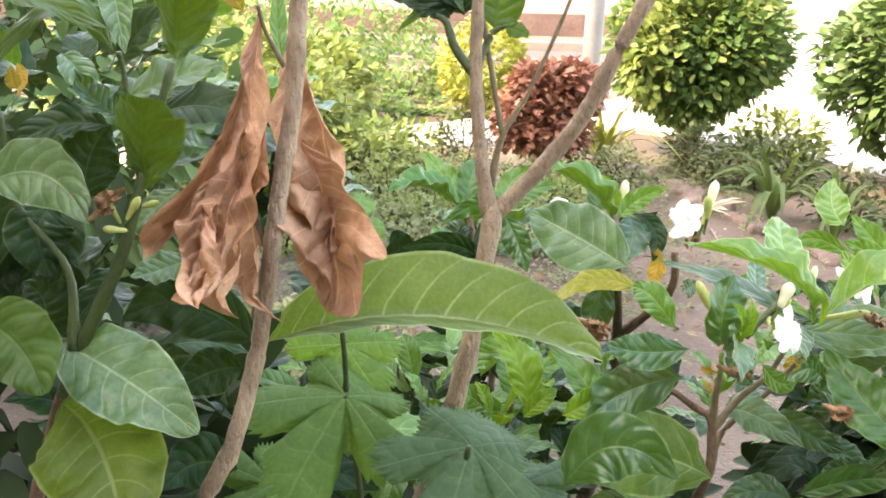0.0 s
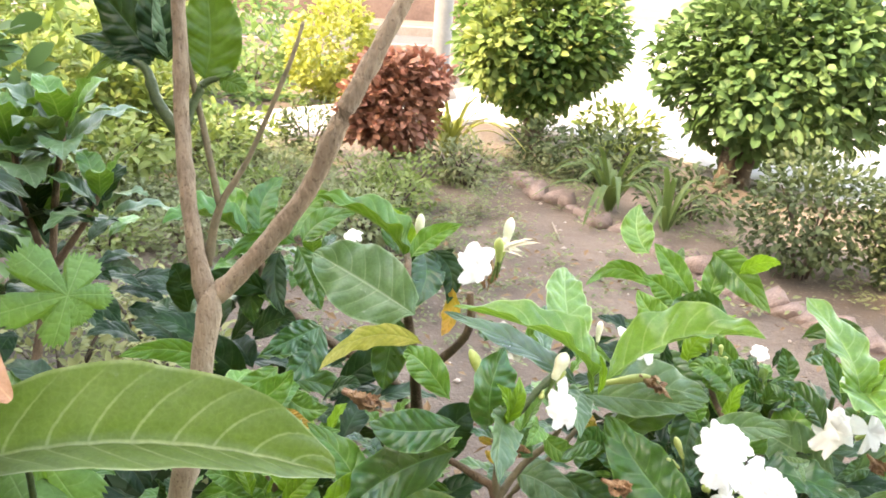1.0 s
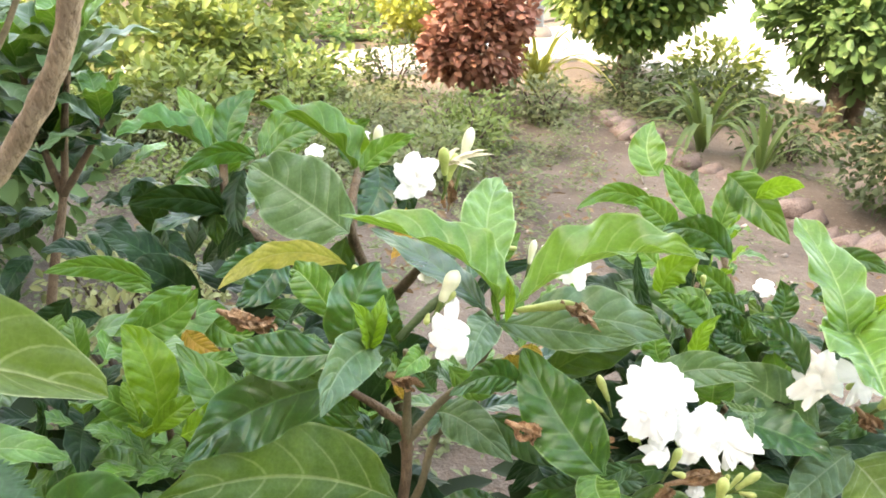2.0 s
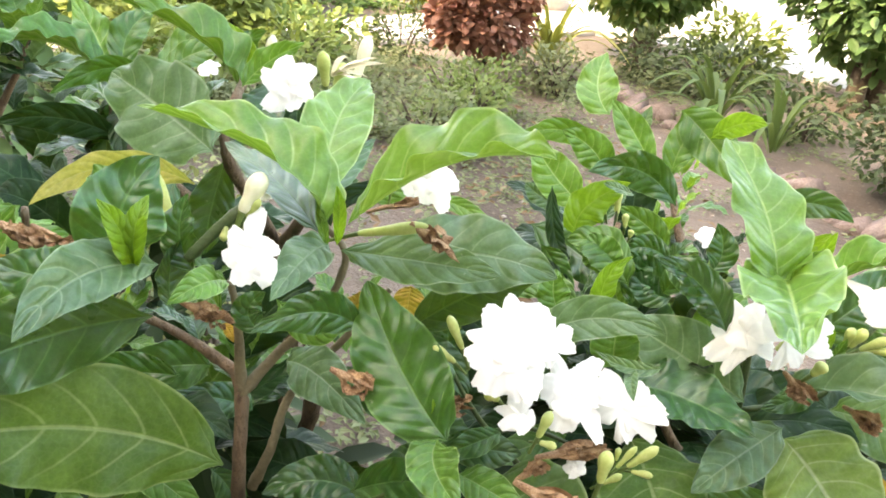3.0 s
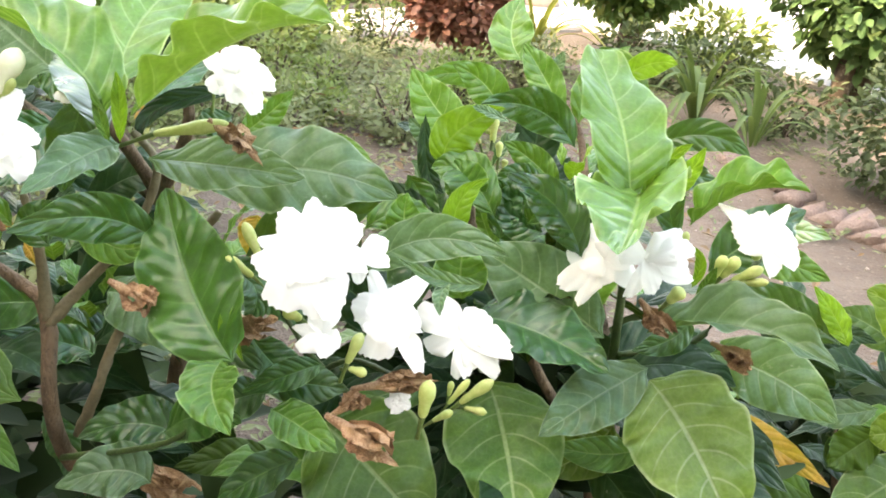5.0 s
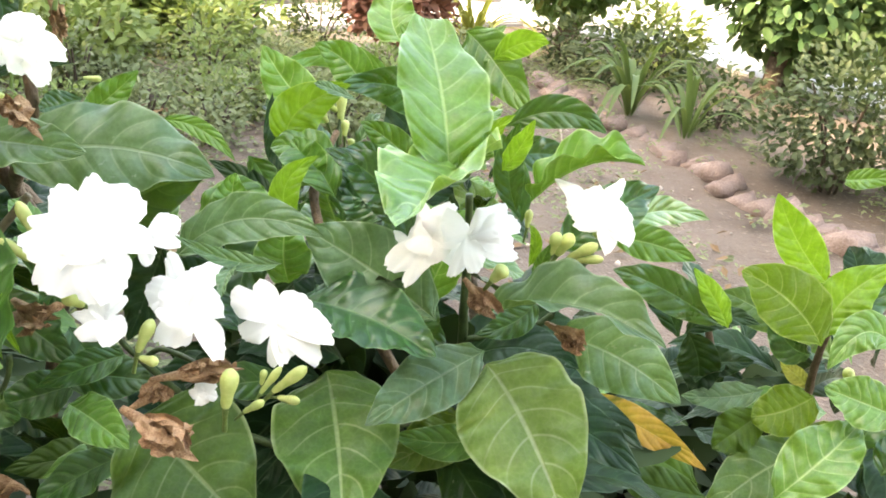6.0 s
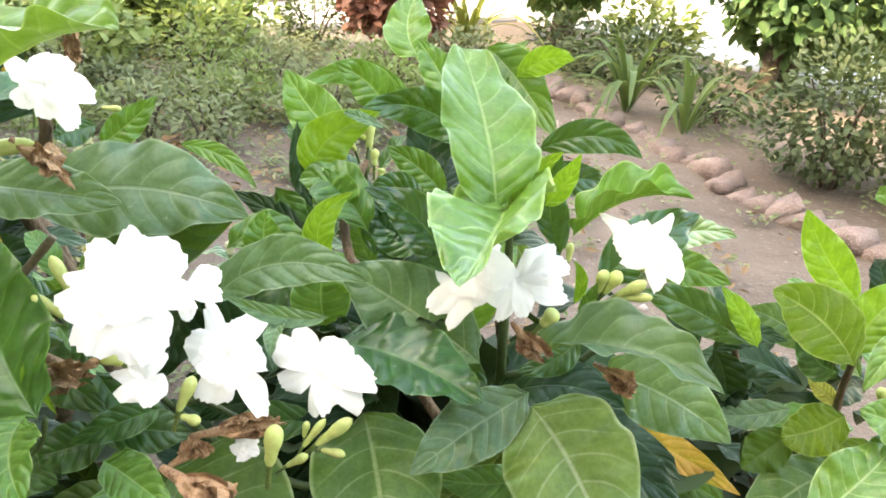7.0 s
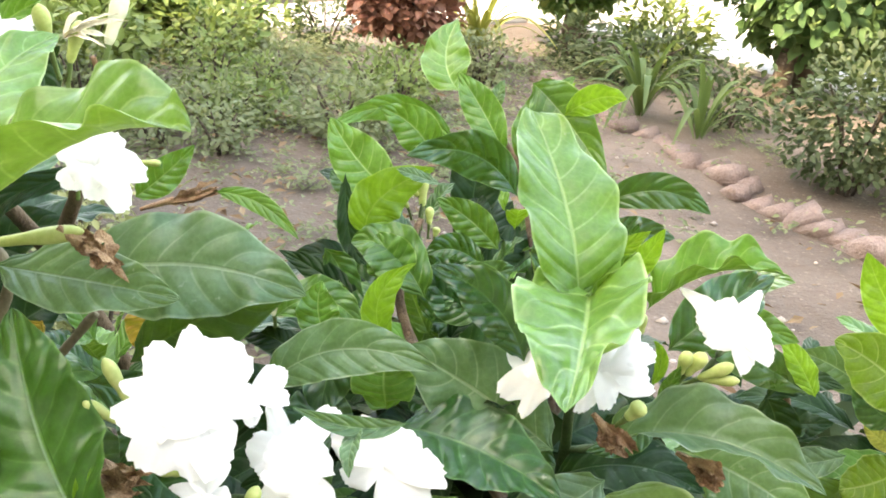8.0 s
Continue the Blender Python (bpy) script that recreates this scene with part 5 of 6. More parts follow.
flower(D, (0.3547, 0.5169, 0.6977), (0.20, -0.85, 0.48), 0.0108, 0.0, [(165, 1.00, 0.62, 0.5), (-140, 0.92, 0.76, 0.1), (-68, 0.85, 0.88, 0.1), (-20, 0.77, 0.71, 0.1), (58, 1.00, 0.62, 0.1), (112, 0.96, 0.55, 0.1)], False)
flower(D, (0.3666, 0.5329, 0.7233), (0.16, -0.90, 0.40), 0.0139, 0.0, [(33, 1.00, 0.72, 0.2), (2, 0.85, 0.61, 0.1), (-85, 0.70, 0.51, 0.3)], False)
bud(D, (0.329, 0.534, 0.719), (0.322, 0.536, 0.734), 0.0028, "g")
bud(D, (0.326, 0.532, 0.713), (0.316, 0.531, 0.721), 0.0026, "g")
bud(D, (0.346, 0.524, 0.700), (0.340, 0.521, 0.705), 0.0032, "g")
bud(D, (0.365, 0.520, 0.684), (0.370, 0.523, 0.696), 0.0030, "g")
bud(D, (0.366, 0.519, 0.682), (0.373, 0.516, 0.682), 0.0024, "g")
bud(D, (0.396, 0.520, 0.661), (0.398, 0.522, 0.677), 0.0042, "g")
bud(D, (0.407, 0.535, 0.658), (0.415, 0.536, 0.670), 0.0020, "g")
bud(D, (0.412, 0.535, 0.659), (0.425, 0.535, 0.671), 0.0031, "g")
bud(D, (0.414, 0.534, 0.657), (0.423, 0.530, 0.658), 0.0022, "g")
bud(D, (0.401, 0.532, 0.651), (0.409, 0.531, 0.657), 0.0022, "g")
bud(D, (0.407, 0.538, 0.660), (0.408, 0.540, 0.666), 0.0018, "g")
leaf(D, (0.516, 0.619, 0.709), (0.510, 0.622, 0.730), (0.513, 0.622, 0.752), 0.016, (-0.17, -0.98, 0.05), 18, "g")
leaf(D, (0.521, 0.584, 0.689), (0.523, 0.582, 0.700), (0.525, 0.580, 0.710), 0.007, (-0.38, -0.92, -0.12), 20, "m")
leaf(D, (0.519, 0.590, 0.694), (0.521, 0.590, 0.706), (0.517, 0.592, 0.714), 0.006, (-0.20, -0.98, 0.05), 20, "y")
leaf(D, (0.545, 0.642, 0.680), (0.569, 0.648, 0.700), (0.598, 0.661, 0.712), 0.032, (-0.03, -0.84, 0.55), 14, "g")
leaf(D, (0.504, 0.604, 0.734), (0.510, 0.600, 0.746), (0.515, 0.598, 0.760), 0.011, (-0.57, -0.82, 0.06), 20, "y")
leaf(D, (0.457, 0.664, 0.709), (0.442, 0.669, 0.716), (0.428, 0.668, 0.711), 0.017, (-0.09, -0.87, 0.49), 15, "g")
leaf(D, (0.455, 0.647, 0.694), (0.441, 0.650, 0.698), (0.429, 0.657, 0.710), 0.020, (-0.08, -0.90, 0.42), 15, "g")
bud(D, (0.497, 0.553, 0.704), (0.502, 0.552, 0.711), 0.0038, "g")
bud(D, (0.527, 0.585, 0.703), (0.529, 0.584, 0.714), 0.0034, "g")
bud(D, (0.530, 0.585, 0.703), (0.535, 0.583, 0.714), 0.0037, "g")
bud(D, (0.535, 0.584, 0.702), (0.546, 0.580, 0.711), 0.0032, "g")
bud(D, (0.537, 0.584, 0.701), (0.549, 0.578, 0.705), 0.0025, "g")
bud(D, (0.522, 0.620, 0.701), (0.523, 0.624, 0.709), 0.0024, "g")
bud(D, (0.356, 0.689, 0.666), (0.356, 0.692, 0.673), 0.0037, "w")
shrivel((0.364, 0.518, 0.656), (0.387, 0.504, 0.652), D, 0.015)
shrivel((0.374, 0.529, 0.668), (0.399, 0.531, 0.673), D, 0.011)
shrivel((0.529, 0.565, 0.677), (0.541, 0.554, 0.675), D, 0.010)
shrivel((0.489, 0.557, 0.699), (0.493, 0.555, 0.695), D, 0.010)
shrivel((0.318, 0.539, 0.690), (0.327, 0.532, 0.689), D, 0.014)
shrivel((0.362, 0.528, 0.656), (0.368, 0.529, 0.660), D, 0.010)
flower(D, (0.386, 0.530, 0.661), (-0.01, -0.84, 0.54), 0.0056, 0.6)
flower(D, (0.504, 0.741, 0.696), (-0.02, -0.61, 0.80), 0.0093, 0.5)
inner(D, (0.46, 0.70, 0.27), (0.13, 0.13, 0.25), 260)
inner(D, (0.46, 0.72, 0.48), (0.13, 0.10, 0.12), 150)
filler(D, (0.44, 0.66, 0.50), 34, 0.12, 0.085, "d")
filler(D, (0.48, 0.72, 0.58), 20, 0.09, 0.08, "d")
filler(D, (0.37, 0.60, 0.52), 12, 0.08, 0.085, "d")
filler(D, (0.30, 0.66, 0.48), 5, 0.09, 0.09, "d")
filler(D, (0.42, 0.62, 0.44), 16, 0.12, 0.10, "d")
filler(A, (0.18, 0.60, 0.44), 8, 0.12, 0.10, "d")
flower(A, (0.3085, 0.5845, 0.7791), (0.28, -0.88, 0.38), 0.0180, 0.0, [(146, 0.93, 0.49, 0.1), (58, 0.73, 0.69, 0.1), (-4, 0.93, 0.68, 0.1), (-52, 1.00, 0.58, 0.1), (-150, 0.68, 0.50, 0.1), (-88, 0.65, 0.55, 0.1), (102, 0.68, 0.64, 0.1)])
shrivel((0.278, 0.782, 0.687), (0.314, 0.784, 0.699), A, 0.011)
leaf(A, (0.311, 0.783, 0.696), (0.339, 0.769, 0.695), (0.363, 0.749, 0.682), 0.013, (-0.34, -0.76, 0.55), 15, "m")
leaf(A, (0.275, 0.746, 0.705), (0.290, 0.750, 0.717), (0.306, 0.756, 0.733), 0.020, (0.11, -0.97, 0.22), 15, "m")
leaf(A, (0.260, 0.792, 0.704), (0.247, 0.780, 0.701), (0.241, 0.770, 0.701), 0.020, (0.63, -0.64, 0.43), 15, "g")
bud(A, (0.288, 0.715, 0.736), (0.298, 0.714, 0.736), 0.0022, "g")
G = plant("jasmine_shrub", (0.80, 0.86, 0.0), "crape jasmine shrub with bright young leaves", "shrub")
stem(G, [(0.888, 0.839, 0.291, 0.0053), (0.824, 0.821, 0.434, 0.0038), (0.793, 0.787, 0.523, 0.0030), (0.777, 0.759, 0.579, 0.0024)])
stem(G, [(0.831, 0.881, 0.248, 0.0057), (0.771, 0.841, 0.417, 0.0040), (0.741, 0.833, 0.491, 0.0033), (0.712, 0.823, 0.559, 0.0026)])
leaf(G, (0.775, 0.772, 0.609), (0.757, 0.795, 0.632), (0.741, 0.810, 0.663), 0.033, (-0.46, -0.83, 0.31), 14, "y")
leaf(G, (0.759, 0.734, 0.580), (0.738, 0.747, 0.605), (0.702, 0.758, 0.623), 0.049, (-0.24, -0.85, 0.47), 12, "u", form=(0.62, 1.1))
leaf(G, (0.773, 0.753, 0.576), (0.785, 0.764, 0.603), (0.821, 0.771, 0.628), 0.038, (-0.10, -0.73, 0.68), 14, "y")
leaf(G, (0.777, 0.758, 0.578), (0.797, 0.764, 0.595), (0.826, 0.767, 0.611), 0.030, (-0.26, -0.75, 0.61), 14, "g")
leaf(G, (0.793, 0.704, 0.594), (0.771, 0.711, 0.605), (0.748, 0.703, 0.580), 0.029, (-0.19, -0.63, 0.75), 14, "s")
leaf(G, (0.799, 0.687, 0.555), (0.771, 0.693, 0.563), (0.746, 0.698, 0.570), 0.037, (-0.28, -0.73, 0.62), 14, "s")
leaf(G, (0.790, 0.756, 0.478), (0.743, 0.736, 0.471), (0.691, 0.709, 0.447), 0.050, (0.01, -0.57, 0.82), 10, "v")
leaf(G, (0.719, 0.674, 0.497), (0.750, 0.682, 0.525), (0.779, 0.698, 0.543), 0.048, (-0.30, -0.62, 0.72), (12, 30), "s")
leaf(G, (0.777, 0.753, 0.527), (0.756, 0.750, 0.516), (0.732, 0.750, 0.510), 0.040, (-0.10, -0.82, 0.57), 10, "u", form=(0.45, 1.0))
leaf(G, (0.759, 0.790, 0.508), (0.727, 0.790, 0.500), (0.695, 0.792, 0.499), 0.025, (-0.10, -0.64, 0.76), 12, "p")
leaf(G, (0.780, 0.810, 0.548), (0.752, 0.821, 0.564), (0.724, 0.828, 0.573), 0.033, (-0.16, -0.94, 0.30), 12, "p")
leaf(G, (0.708, 0.769, 0.572), (0.697, 0.778, 0.591), (0.681, 0.788, 0.610), 0.019, (-0.09, -0.87, 0.49), 8, "y")
leaf(G, (0.710, 0.782, 0.566), (0.659, 0.779, 0.596), (0.616, 0.769, 0.614), 0.031, (0.22, -0.96, 0.18), 12, "g")
leaf(G, (0.744, 0.808, 0.435), (0.762, 0.813, 0.450), (0.780, 0.815, 0.460), 0.037, (-0.29, -0.72, 0.63), 12, "g")
leaf(G, (0.799, 0.792, 0.510), (0.785, 0.797, 0.519), (0.773, 0.802, 0.528), 0.015, (-0.20, -0.94, 0.28), 12, "w")
leaf(G, (0.826, 0.777, 0.484), (0.805, 0.775, 0.474), (0.784, 0.771, 0.460), 0.026, (-0.28, -0.69, 0.67), 12, "u")
leaf(G, (0.700, 0.816, 0.542), (0.710, 0.805, 0.519), (0.707, 0.794, 0.494), 0.035, (-0.37, -0.86, 0.34), 12, "d")
leaf(G, (0.688, 0.794, 0.552), (0.714, 0.798, 0.566), (0.745, 0.794, 0.563), 0.021, (-0.10, -0.70, 0.71), 12, "d")
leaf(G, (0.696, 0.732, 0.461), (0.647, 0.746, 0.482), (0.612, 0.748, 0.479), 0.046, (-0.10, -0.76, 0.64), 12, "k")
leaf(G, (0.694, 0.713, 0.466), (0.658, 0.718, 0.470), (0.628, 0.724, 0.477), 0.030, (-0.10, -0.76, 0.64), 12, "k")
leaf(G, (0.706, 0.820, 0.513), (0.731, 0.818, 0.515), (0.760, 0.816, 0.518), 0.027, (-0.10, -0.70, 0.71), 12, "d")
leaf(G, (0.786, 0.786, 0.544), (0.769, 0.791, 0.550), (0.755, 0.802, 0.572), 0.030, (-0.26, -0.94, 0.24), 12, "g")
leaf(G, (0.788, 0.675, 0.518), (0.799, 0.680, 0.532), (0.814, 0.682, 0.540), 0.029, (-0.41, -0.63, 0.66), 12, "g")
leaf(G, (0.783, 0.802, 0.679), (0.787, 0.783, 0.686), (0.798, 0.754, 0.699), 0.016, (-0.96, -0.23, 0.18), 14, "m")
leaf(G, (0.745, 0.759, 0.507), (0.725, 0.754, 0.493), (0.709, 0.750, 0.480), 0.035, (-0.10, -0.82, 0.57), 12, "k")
leaf(G, (0.823, 0.767, 0.460), (0.840, 0.773, 0.477), (0.852, 0.782, 0.502), 0.040, (-0.49, -0.66, 0.57), 12, "g")
bud(G, (0.782, 0.725, 0.554), (0.781, 0.731, 0.566), 0.0047, "g")
inner(G, (0.84, 0.92, 0.18), (0.14, 0.12, 0.20), 260)
inner(G, (0.73, 0.96, 0.30), (0.13, 0.08, 0.13), 190)
filler(G, (0.80, 0.90, 0.38), 42, 0.13, 0.085, "d")
filler(G, (0.86, 0.80, 0.48), 38, 0.10, 0.085, "d")
filler(D, (0.46, 0.64, 0.60), 30, 0.07, 0.075, "d")
filler(D, (0.46, 0.78, 0.62), 28, 0.07, 0.075, "d")
filler(D, (0.42, 0.72, 0.58), 20, 0.07, 0.075, "d")
filler(G, (0.70, 0.92, 0.42), 13, 0.12, 0.085, "d")
S1 = plant("sapling", (-0.12, 0.50, 0.0), "thin grey-brown sapling stem with withered brown leaves", "sapling")
stem(S1, [(-0.168, 0.438, 0.501, 0.0064), (-0.123, 0.385, 0.699, 0.0051), (-0.101, 0.380, 0.753, 0.0046), (-0.088, 0.385, 0.801, 0.0043), (-0.076, 0.371, 0.858, 0.0040), (-0.071, 0.377, 0.895, 0.0040), (-0.066, 0.383, 0.928, 0.0041), (-0.063, 0.386, 0.972, 0.0040), (-0.059, 0.386, 1.006, 0.0037)])
leaf(S1, (-0.085, 0.396, 0.804), (0.000, 0.414, 0.813), (0.095, 0.434, 0.780), 0.078, (0.20, -0.42, 0.88), 45, "P")
dry_leaf((-0.0822, 0.4019, 0.9729), (-0.084, 0.356, 0.909), (-0.093, 0.328, 0.854), S1, 0.027, 0)
dry_leaf((-0.083, 0.384, 0.950), (-0.097, 0.366, 0.907), (-0.115, 0.349, 0.870), S1, 0.025, 1)
dry_leaf((-0.076, 0.369, 0.917), (-0.082, 0.346, 0.879), (-0.089, 0.330, 0.844), S1, 0.022, 2)
dry_leaf((-0.0835, 0.4237, 0.9628), (-0.0560, 0.4180, 0.9100), (-0.0540, 0.4050, 0.8510), S1, 0.036, 3)
dry_leaf((-0.0730, 0.4140, 0.9080), (-0.0500, 0.3960, 0.8700), (-0.0480, 0.3850, 0.8290), S1, 0.046, 4)
dry_leaf((-0.082, 0.384, 0.914), (-0.083, 0.377, 0.876), (-0.077, 0.358, 0.834), S1, 0.019, 5)
dry_leaf((-0.091, 0.356, 0.902), (-0.097, 0.337, 0.877), (-0.096, 0.322, 0.852), S1, 0.026, 6)
stem(S1, [(-0.071, 0.392, 0.942, 0.0013), (-0.079, 0.392, 0.957, 0.0010), (-0.082, 0.390, 0.969, 0.0010)])
leaf(S1, (-0.075, 0.409, 0.945), (-0.078, 0.414, 0.961), (-0.077, 0.422, 0.986), 0.010, (0.64, -0.72, 0.26), 20, "m")
leaf(S1, (-0.087, 0.384, 0.966), (-0.095, 0.387, 0.976), (-0.105, 0.389, 0.982), 0.012, (0.09, -0.92, 0.39), 20, "o")
S2 = plant("forked_sapling", (-0.02, 0.60, 0.0), "forked grey-brown sapling with rough bark and few leaves", "sapling")
stem(S2, [(-0.023, 0.510, 0.533, 0.0082), (0.006, 0.477, 0.695, 0.0065), (0.022, 0.474, 0.771, 0.0059), (0.032, 0.481, 0.844, 0.0057), (0.033, 0.484, 0.854, 0.0063)])
stem(S2, [(0.031, 0.483, 0.849, 0.0049), (0.024, 0.487, 0.890, 0.0040), (0.020, 0.494, 0.935, 0.0037), (0.020, 0.495, 0.972, 0.0034), (0.019, 0.493, 1.016, 0.0030)])
stem(S2, [(0.035, 0.484, 0.852, 0.0049), (0.054, 0.480, 0.874, 0.0048), (0.079, 0.470, 0.911, 0.0044), (0.093, 0.461, 0.947, 0.0045), (0.108, 0.460, 0.978, 0.0039), (0.127, 0.461, 1.017, 0.0035)])
stem(S2, [(0.031, 0.488, 0.867, 0.0025), (0.037, 0.492, 0.896, 0.0019), (0.051, 0.495, 0.921, 0.0013), (0.070, 0.498, 0.967, 0.0011), (0.076, 0.504, 0.986, 0.0008)])
stem(S2, [(0.037, 0.492, 0.896, 0.0016), (0.029, 0.499, 0.935, 0.0016), (0.021, 0.500, 0.972, 0.0013)])
green_stem(S2, [(0.0205, 0.4935, 0.9300, 0.0030), (0.0083, 0.5015, 0.9444, 0.0027), (0.0021, 0.5076, 0.9594, 0.0022), (-0.0067, 0.5104, 0.9629, 0.0016)])
green_stem(S2, [(0.0203, 0.4937, 0.9330, 0.0024), (0.0255, 0.4990, 0.9467, 0.0022), (0.0299, 0.5009, 0.9547, 0.0019), (0.0368, 0.5007, 0.9578, 0.0012)])
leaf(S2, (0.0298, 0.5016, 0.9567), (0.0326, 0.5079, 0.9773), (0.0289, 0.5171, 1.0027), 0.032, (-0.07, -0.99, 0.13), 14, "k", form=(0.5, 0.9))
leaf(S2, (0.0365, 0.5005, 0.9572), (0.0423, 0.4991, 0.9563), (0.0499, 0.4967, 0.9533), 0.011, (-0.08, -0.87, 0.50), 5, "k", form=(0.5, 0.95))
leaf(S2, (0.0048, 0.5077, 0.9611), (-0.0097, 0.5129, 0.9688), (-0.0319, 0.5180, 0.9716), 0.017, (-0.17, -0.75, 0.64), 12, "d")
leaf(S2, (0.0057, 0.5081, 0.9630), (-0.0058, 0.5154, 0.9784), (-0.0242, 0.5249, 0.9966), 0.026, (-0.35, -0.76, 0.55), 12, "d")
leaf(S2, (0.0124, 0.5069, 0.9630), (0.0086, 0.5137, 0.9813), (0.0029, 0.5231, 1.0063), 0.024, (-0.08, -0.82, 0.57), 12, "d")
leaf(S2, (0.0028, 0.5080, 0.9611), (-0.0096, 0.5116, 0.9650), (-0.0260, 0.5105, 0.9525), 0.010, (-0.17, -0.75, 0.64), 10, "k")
leaf(S2, (0.0127, 0.5073, 0.9643), (0.0107, 0.5122, 0.9780), (0.0059, 0.5199, 0.9984), 0.012, (0.11, -0.86, 0.49), 12, "p")
V = plant("lobed_leaf_plant", (0.0, 0.62, 0.0), "low plant with wide palmate lobed green leaves", "plant")
green_stem(V, [(-0.048, 0.510, 0.533, 0.0025), (-0.044, 0.474, 0.653, 0.0018), (-0.051, 0.472, 0.712, 0.0018), (-0.053, 0.465, 0.739, 0.0017)])
green_stem(V, [(-0.053, 0.469, 0.737, 0.0017), (-0.053, 0.466, 0.761, 0.0017), (-0.055, 0.464, 0.786, 0.0013)])
green_stem(V, [(-0.023, 0.510, 0.533, 0.0025), (0.013, 0.431, 0.684, 0.0017), (0.021, 0.416, 0.735, 0.0016)])
lobed_leaf((-0.053, 0.465, 0.739), (-0.082, 0.407, 0.706), V, 0.070, 0)
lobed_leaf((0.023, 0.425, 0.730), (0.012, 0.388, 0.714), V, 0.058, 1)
lobed_leaf((-0.057, 0.497, 0.759), (-0.073, 0.478, 0.732), V, 0.050, 4)
lobed_leaf((-0.059, 0.577, 0.815), (-0.082, 0.585, 0.837), V, 0.044, 2)
lobed_leaf((-0.103, 0.479, 0.666), (-0.127, 0.457, 0.663), V, 0.055, 3)
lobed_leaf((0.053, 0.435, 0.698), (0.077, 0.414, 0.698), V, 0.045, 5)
leaf(V, (0.073, 0.400, 0.721), (0.098, 0.398, 0.748), (0.129, 0.384, 0.737), 0.039, (-0.37, -0.81, 0.46), 10, "g")
rosette(V, (0.051, 0.597, 0.679), 11, 0.055, "ymm", 8)
rosette(V, (-0.003, 0.637, 0.673), 9, 0.051, "mmd", 9)
rosette(V, (0.098, 0.732, 0.642), 9, 0.059, "ymm", 10)
filler(V, (-0.03, 0.62, 0.58), 24, 0.10, 0.07, "d")
filler(V, (0.09, 0.62, 0.60), 16, 0.07, 0.06, "m")
H = plant("jasmine_shrub", (-0.26, 0.50, 0.0), "dense dark green crape jasmine shrub with green buds", "shrub")
stem(H, [(-0.283, 0.430, 0.506, 0.0051), (-0.210, 0.388, 0.708, 0.0039), (-0.179, 0.370, 0.785, 0.0033)])
green_stem(H, [(-0.179, 0.370, 0.785, 0.0033), (-0.165, 0.369, 0.815, 0.0032), (-0.145, 0.371, 0.856, 0.0029), (-0.135, 0.377, 0.891, 0.0023), (-0.121, 0.388, 0.943, 0.0018)])
green_stem(H, [(-0.170, 0.367, 0.810, 0.0029), (-0.174, 0.379, 0.846, 0.0019), (-0.199, 0.388, 0.876, 0.0016), (-0.203, 0.391, 0.918, 0.0016)])
green_stem(H, [(-0.135, 0.377, 0.891, 0.0021), (-0.143, 0.390, 0.932, 0.0013), (-0.145, 0.389, 0.947, 0.0013)])
leaf(H, (-0.204, 0.371, 0.888), (-0.173, 0.363, 0.896), (-0.148, 0.346, 0.878), 0.033, (-0.29, -0.85, 0.44), 14, "p")
leaf(H, (-0.187, 0.398, 0.873), (-0.188, 0.383, 0.861), (-0.180, 0.377, 0.842), 0.032, (0.39, -0.73, 0.56), 12, "d")
leaf(H, (-0.175, 0.408, 0.871), (-0.173, 0.414, 0.893), (-0.163, 0.419, 0.909), 0.031, (0.37, -0.91, 0.17), 12, "d")
leaf(H, (-0.098, 0.433, 0.786), (-0.135, 0.430, 0.810), (-0.166, 0.418, 0.804), 0.037, (0.29, -0.89, 0.35), 12, "d")
leaf(H, (-0.108, 0.438, 0.769), (-0.127, 0.437, 0.766), (-0.146, 0.424, 0.758), 0.029, (0.20, -0.89, 0.41), 12, "d")
leaf(H, (-0.199, 0.387, 0.806), (-0.193, 0.392, 0.823), (-0.205, 0.396, 0.833), 0.034, (0.41, -0.84, 0.36), 12, "d")
leaf(H, (-0.114, 0.438, 0.703), (-0.138, 0.439, 0.706), (-0.151, 0.417, 0.701), 0.037, (0.40, -0.75, 0.53), 12, "d")
leaf(H, (-0.185, 0.374, 0.931), (-0.187, 0.375, 0.935), (-0.188, 0.377, 0.941), 0.007, (0.39, -0.84, 0.37), 12, "o")
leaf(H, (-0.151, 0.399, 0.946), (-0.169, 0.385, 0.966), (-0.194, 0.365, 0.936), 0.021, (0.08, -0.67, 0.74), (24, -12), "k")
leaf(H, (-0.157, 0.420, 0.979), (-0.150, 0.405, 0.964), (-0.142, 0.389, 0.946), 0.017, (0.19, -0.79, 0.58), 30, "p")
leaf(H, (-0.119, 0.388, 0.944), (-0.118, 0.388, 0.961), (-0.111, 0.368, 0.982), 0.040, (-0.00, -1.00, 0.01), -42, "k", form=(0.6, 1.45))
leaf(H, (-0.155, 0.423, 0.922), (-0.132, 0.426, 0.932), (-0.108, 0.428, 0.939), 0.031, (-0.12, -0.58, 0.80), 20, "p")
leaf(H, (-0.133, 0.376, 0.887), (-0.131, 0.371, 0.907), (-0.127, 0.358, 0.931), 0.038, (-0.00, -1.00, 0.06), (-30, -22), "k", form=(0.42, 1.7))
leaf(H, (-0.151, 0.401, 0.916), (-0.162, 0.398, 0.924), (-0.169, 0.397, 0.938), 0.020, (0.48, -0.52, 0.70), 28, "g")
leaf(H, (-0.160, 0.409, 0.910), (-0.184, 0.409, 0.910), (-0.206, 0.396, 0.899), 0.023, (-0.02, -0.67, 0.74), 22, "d")
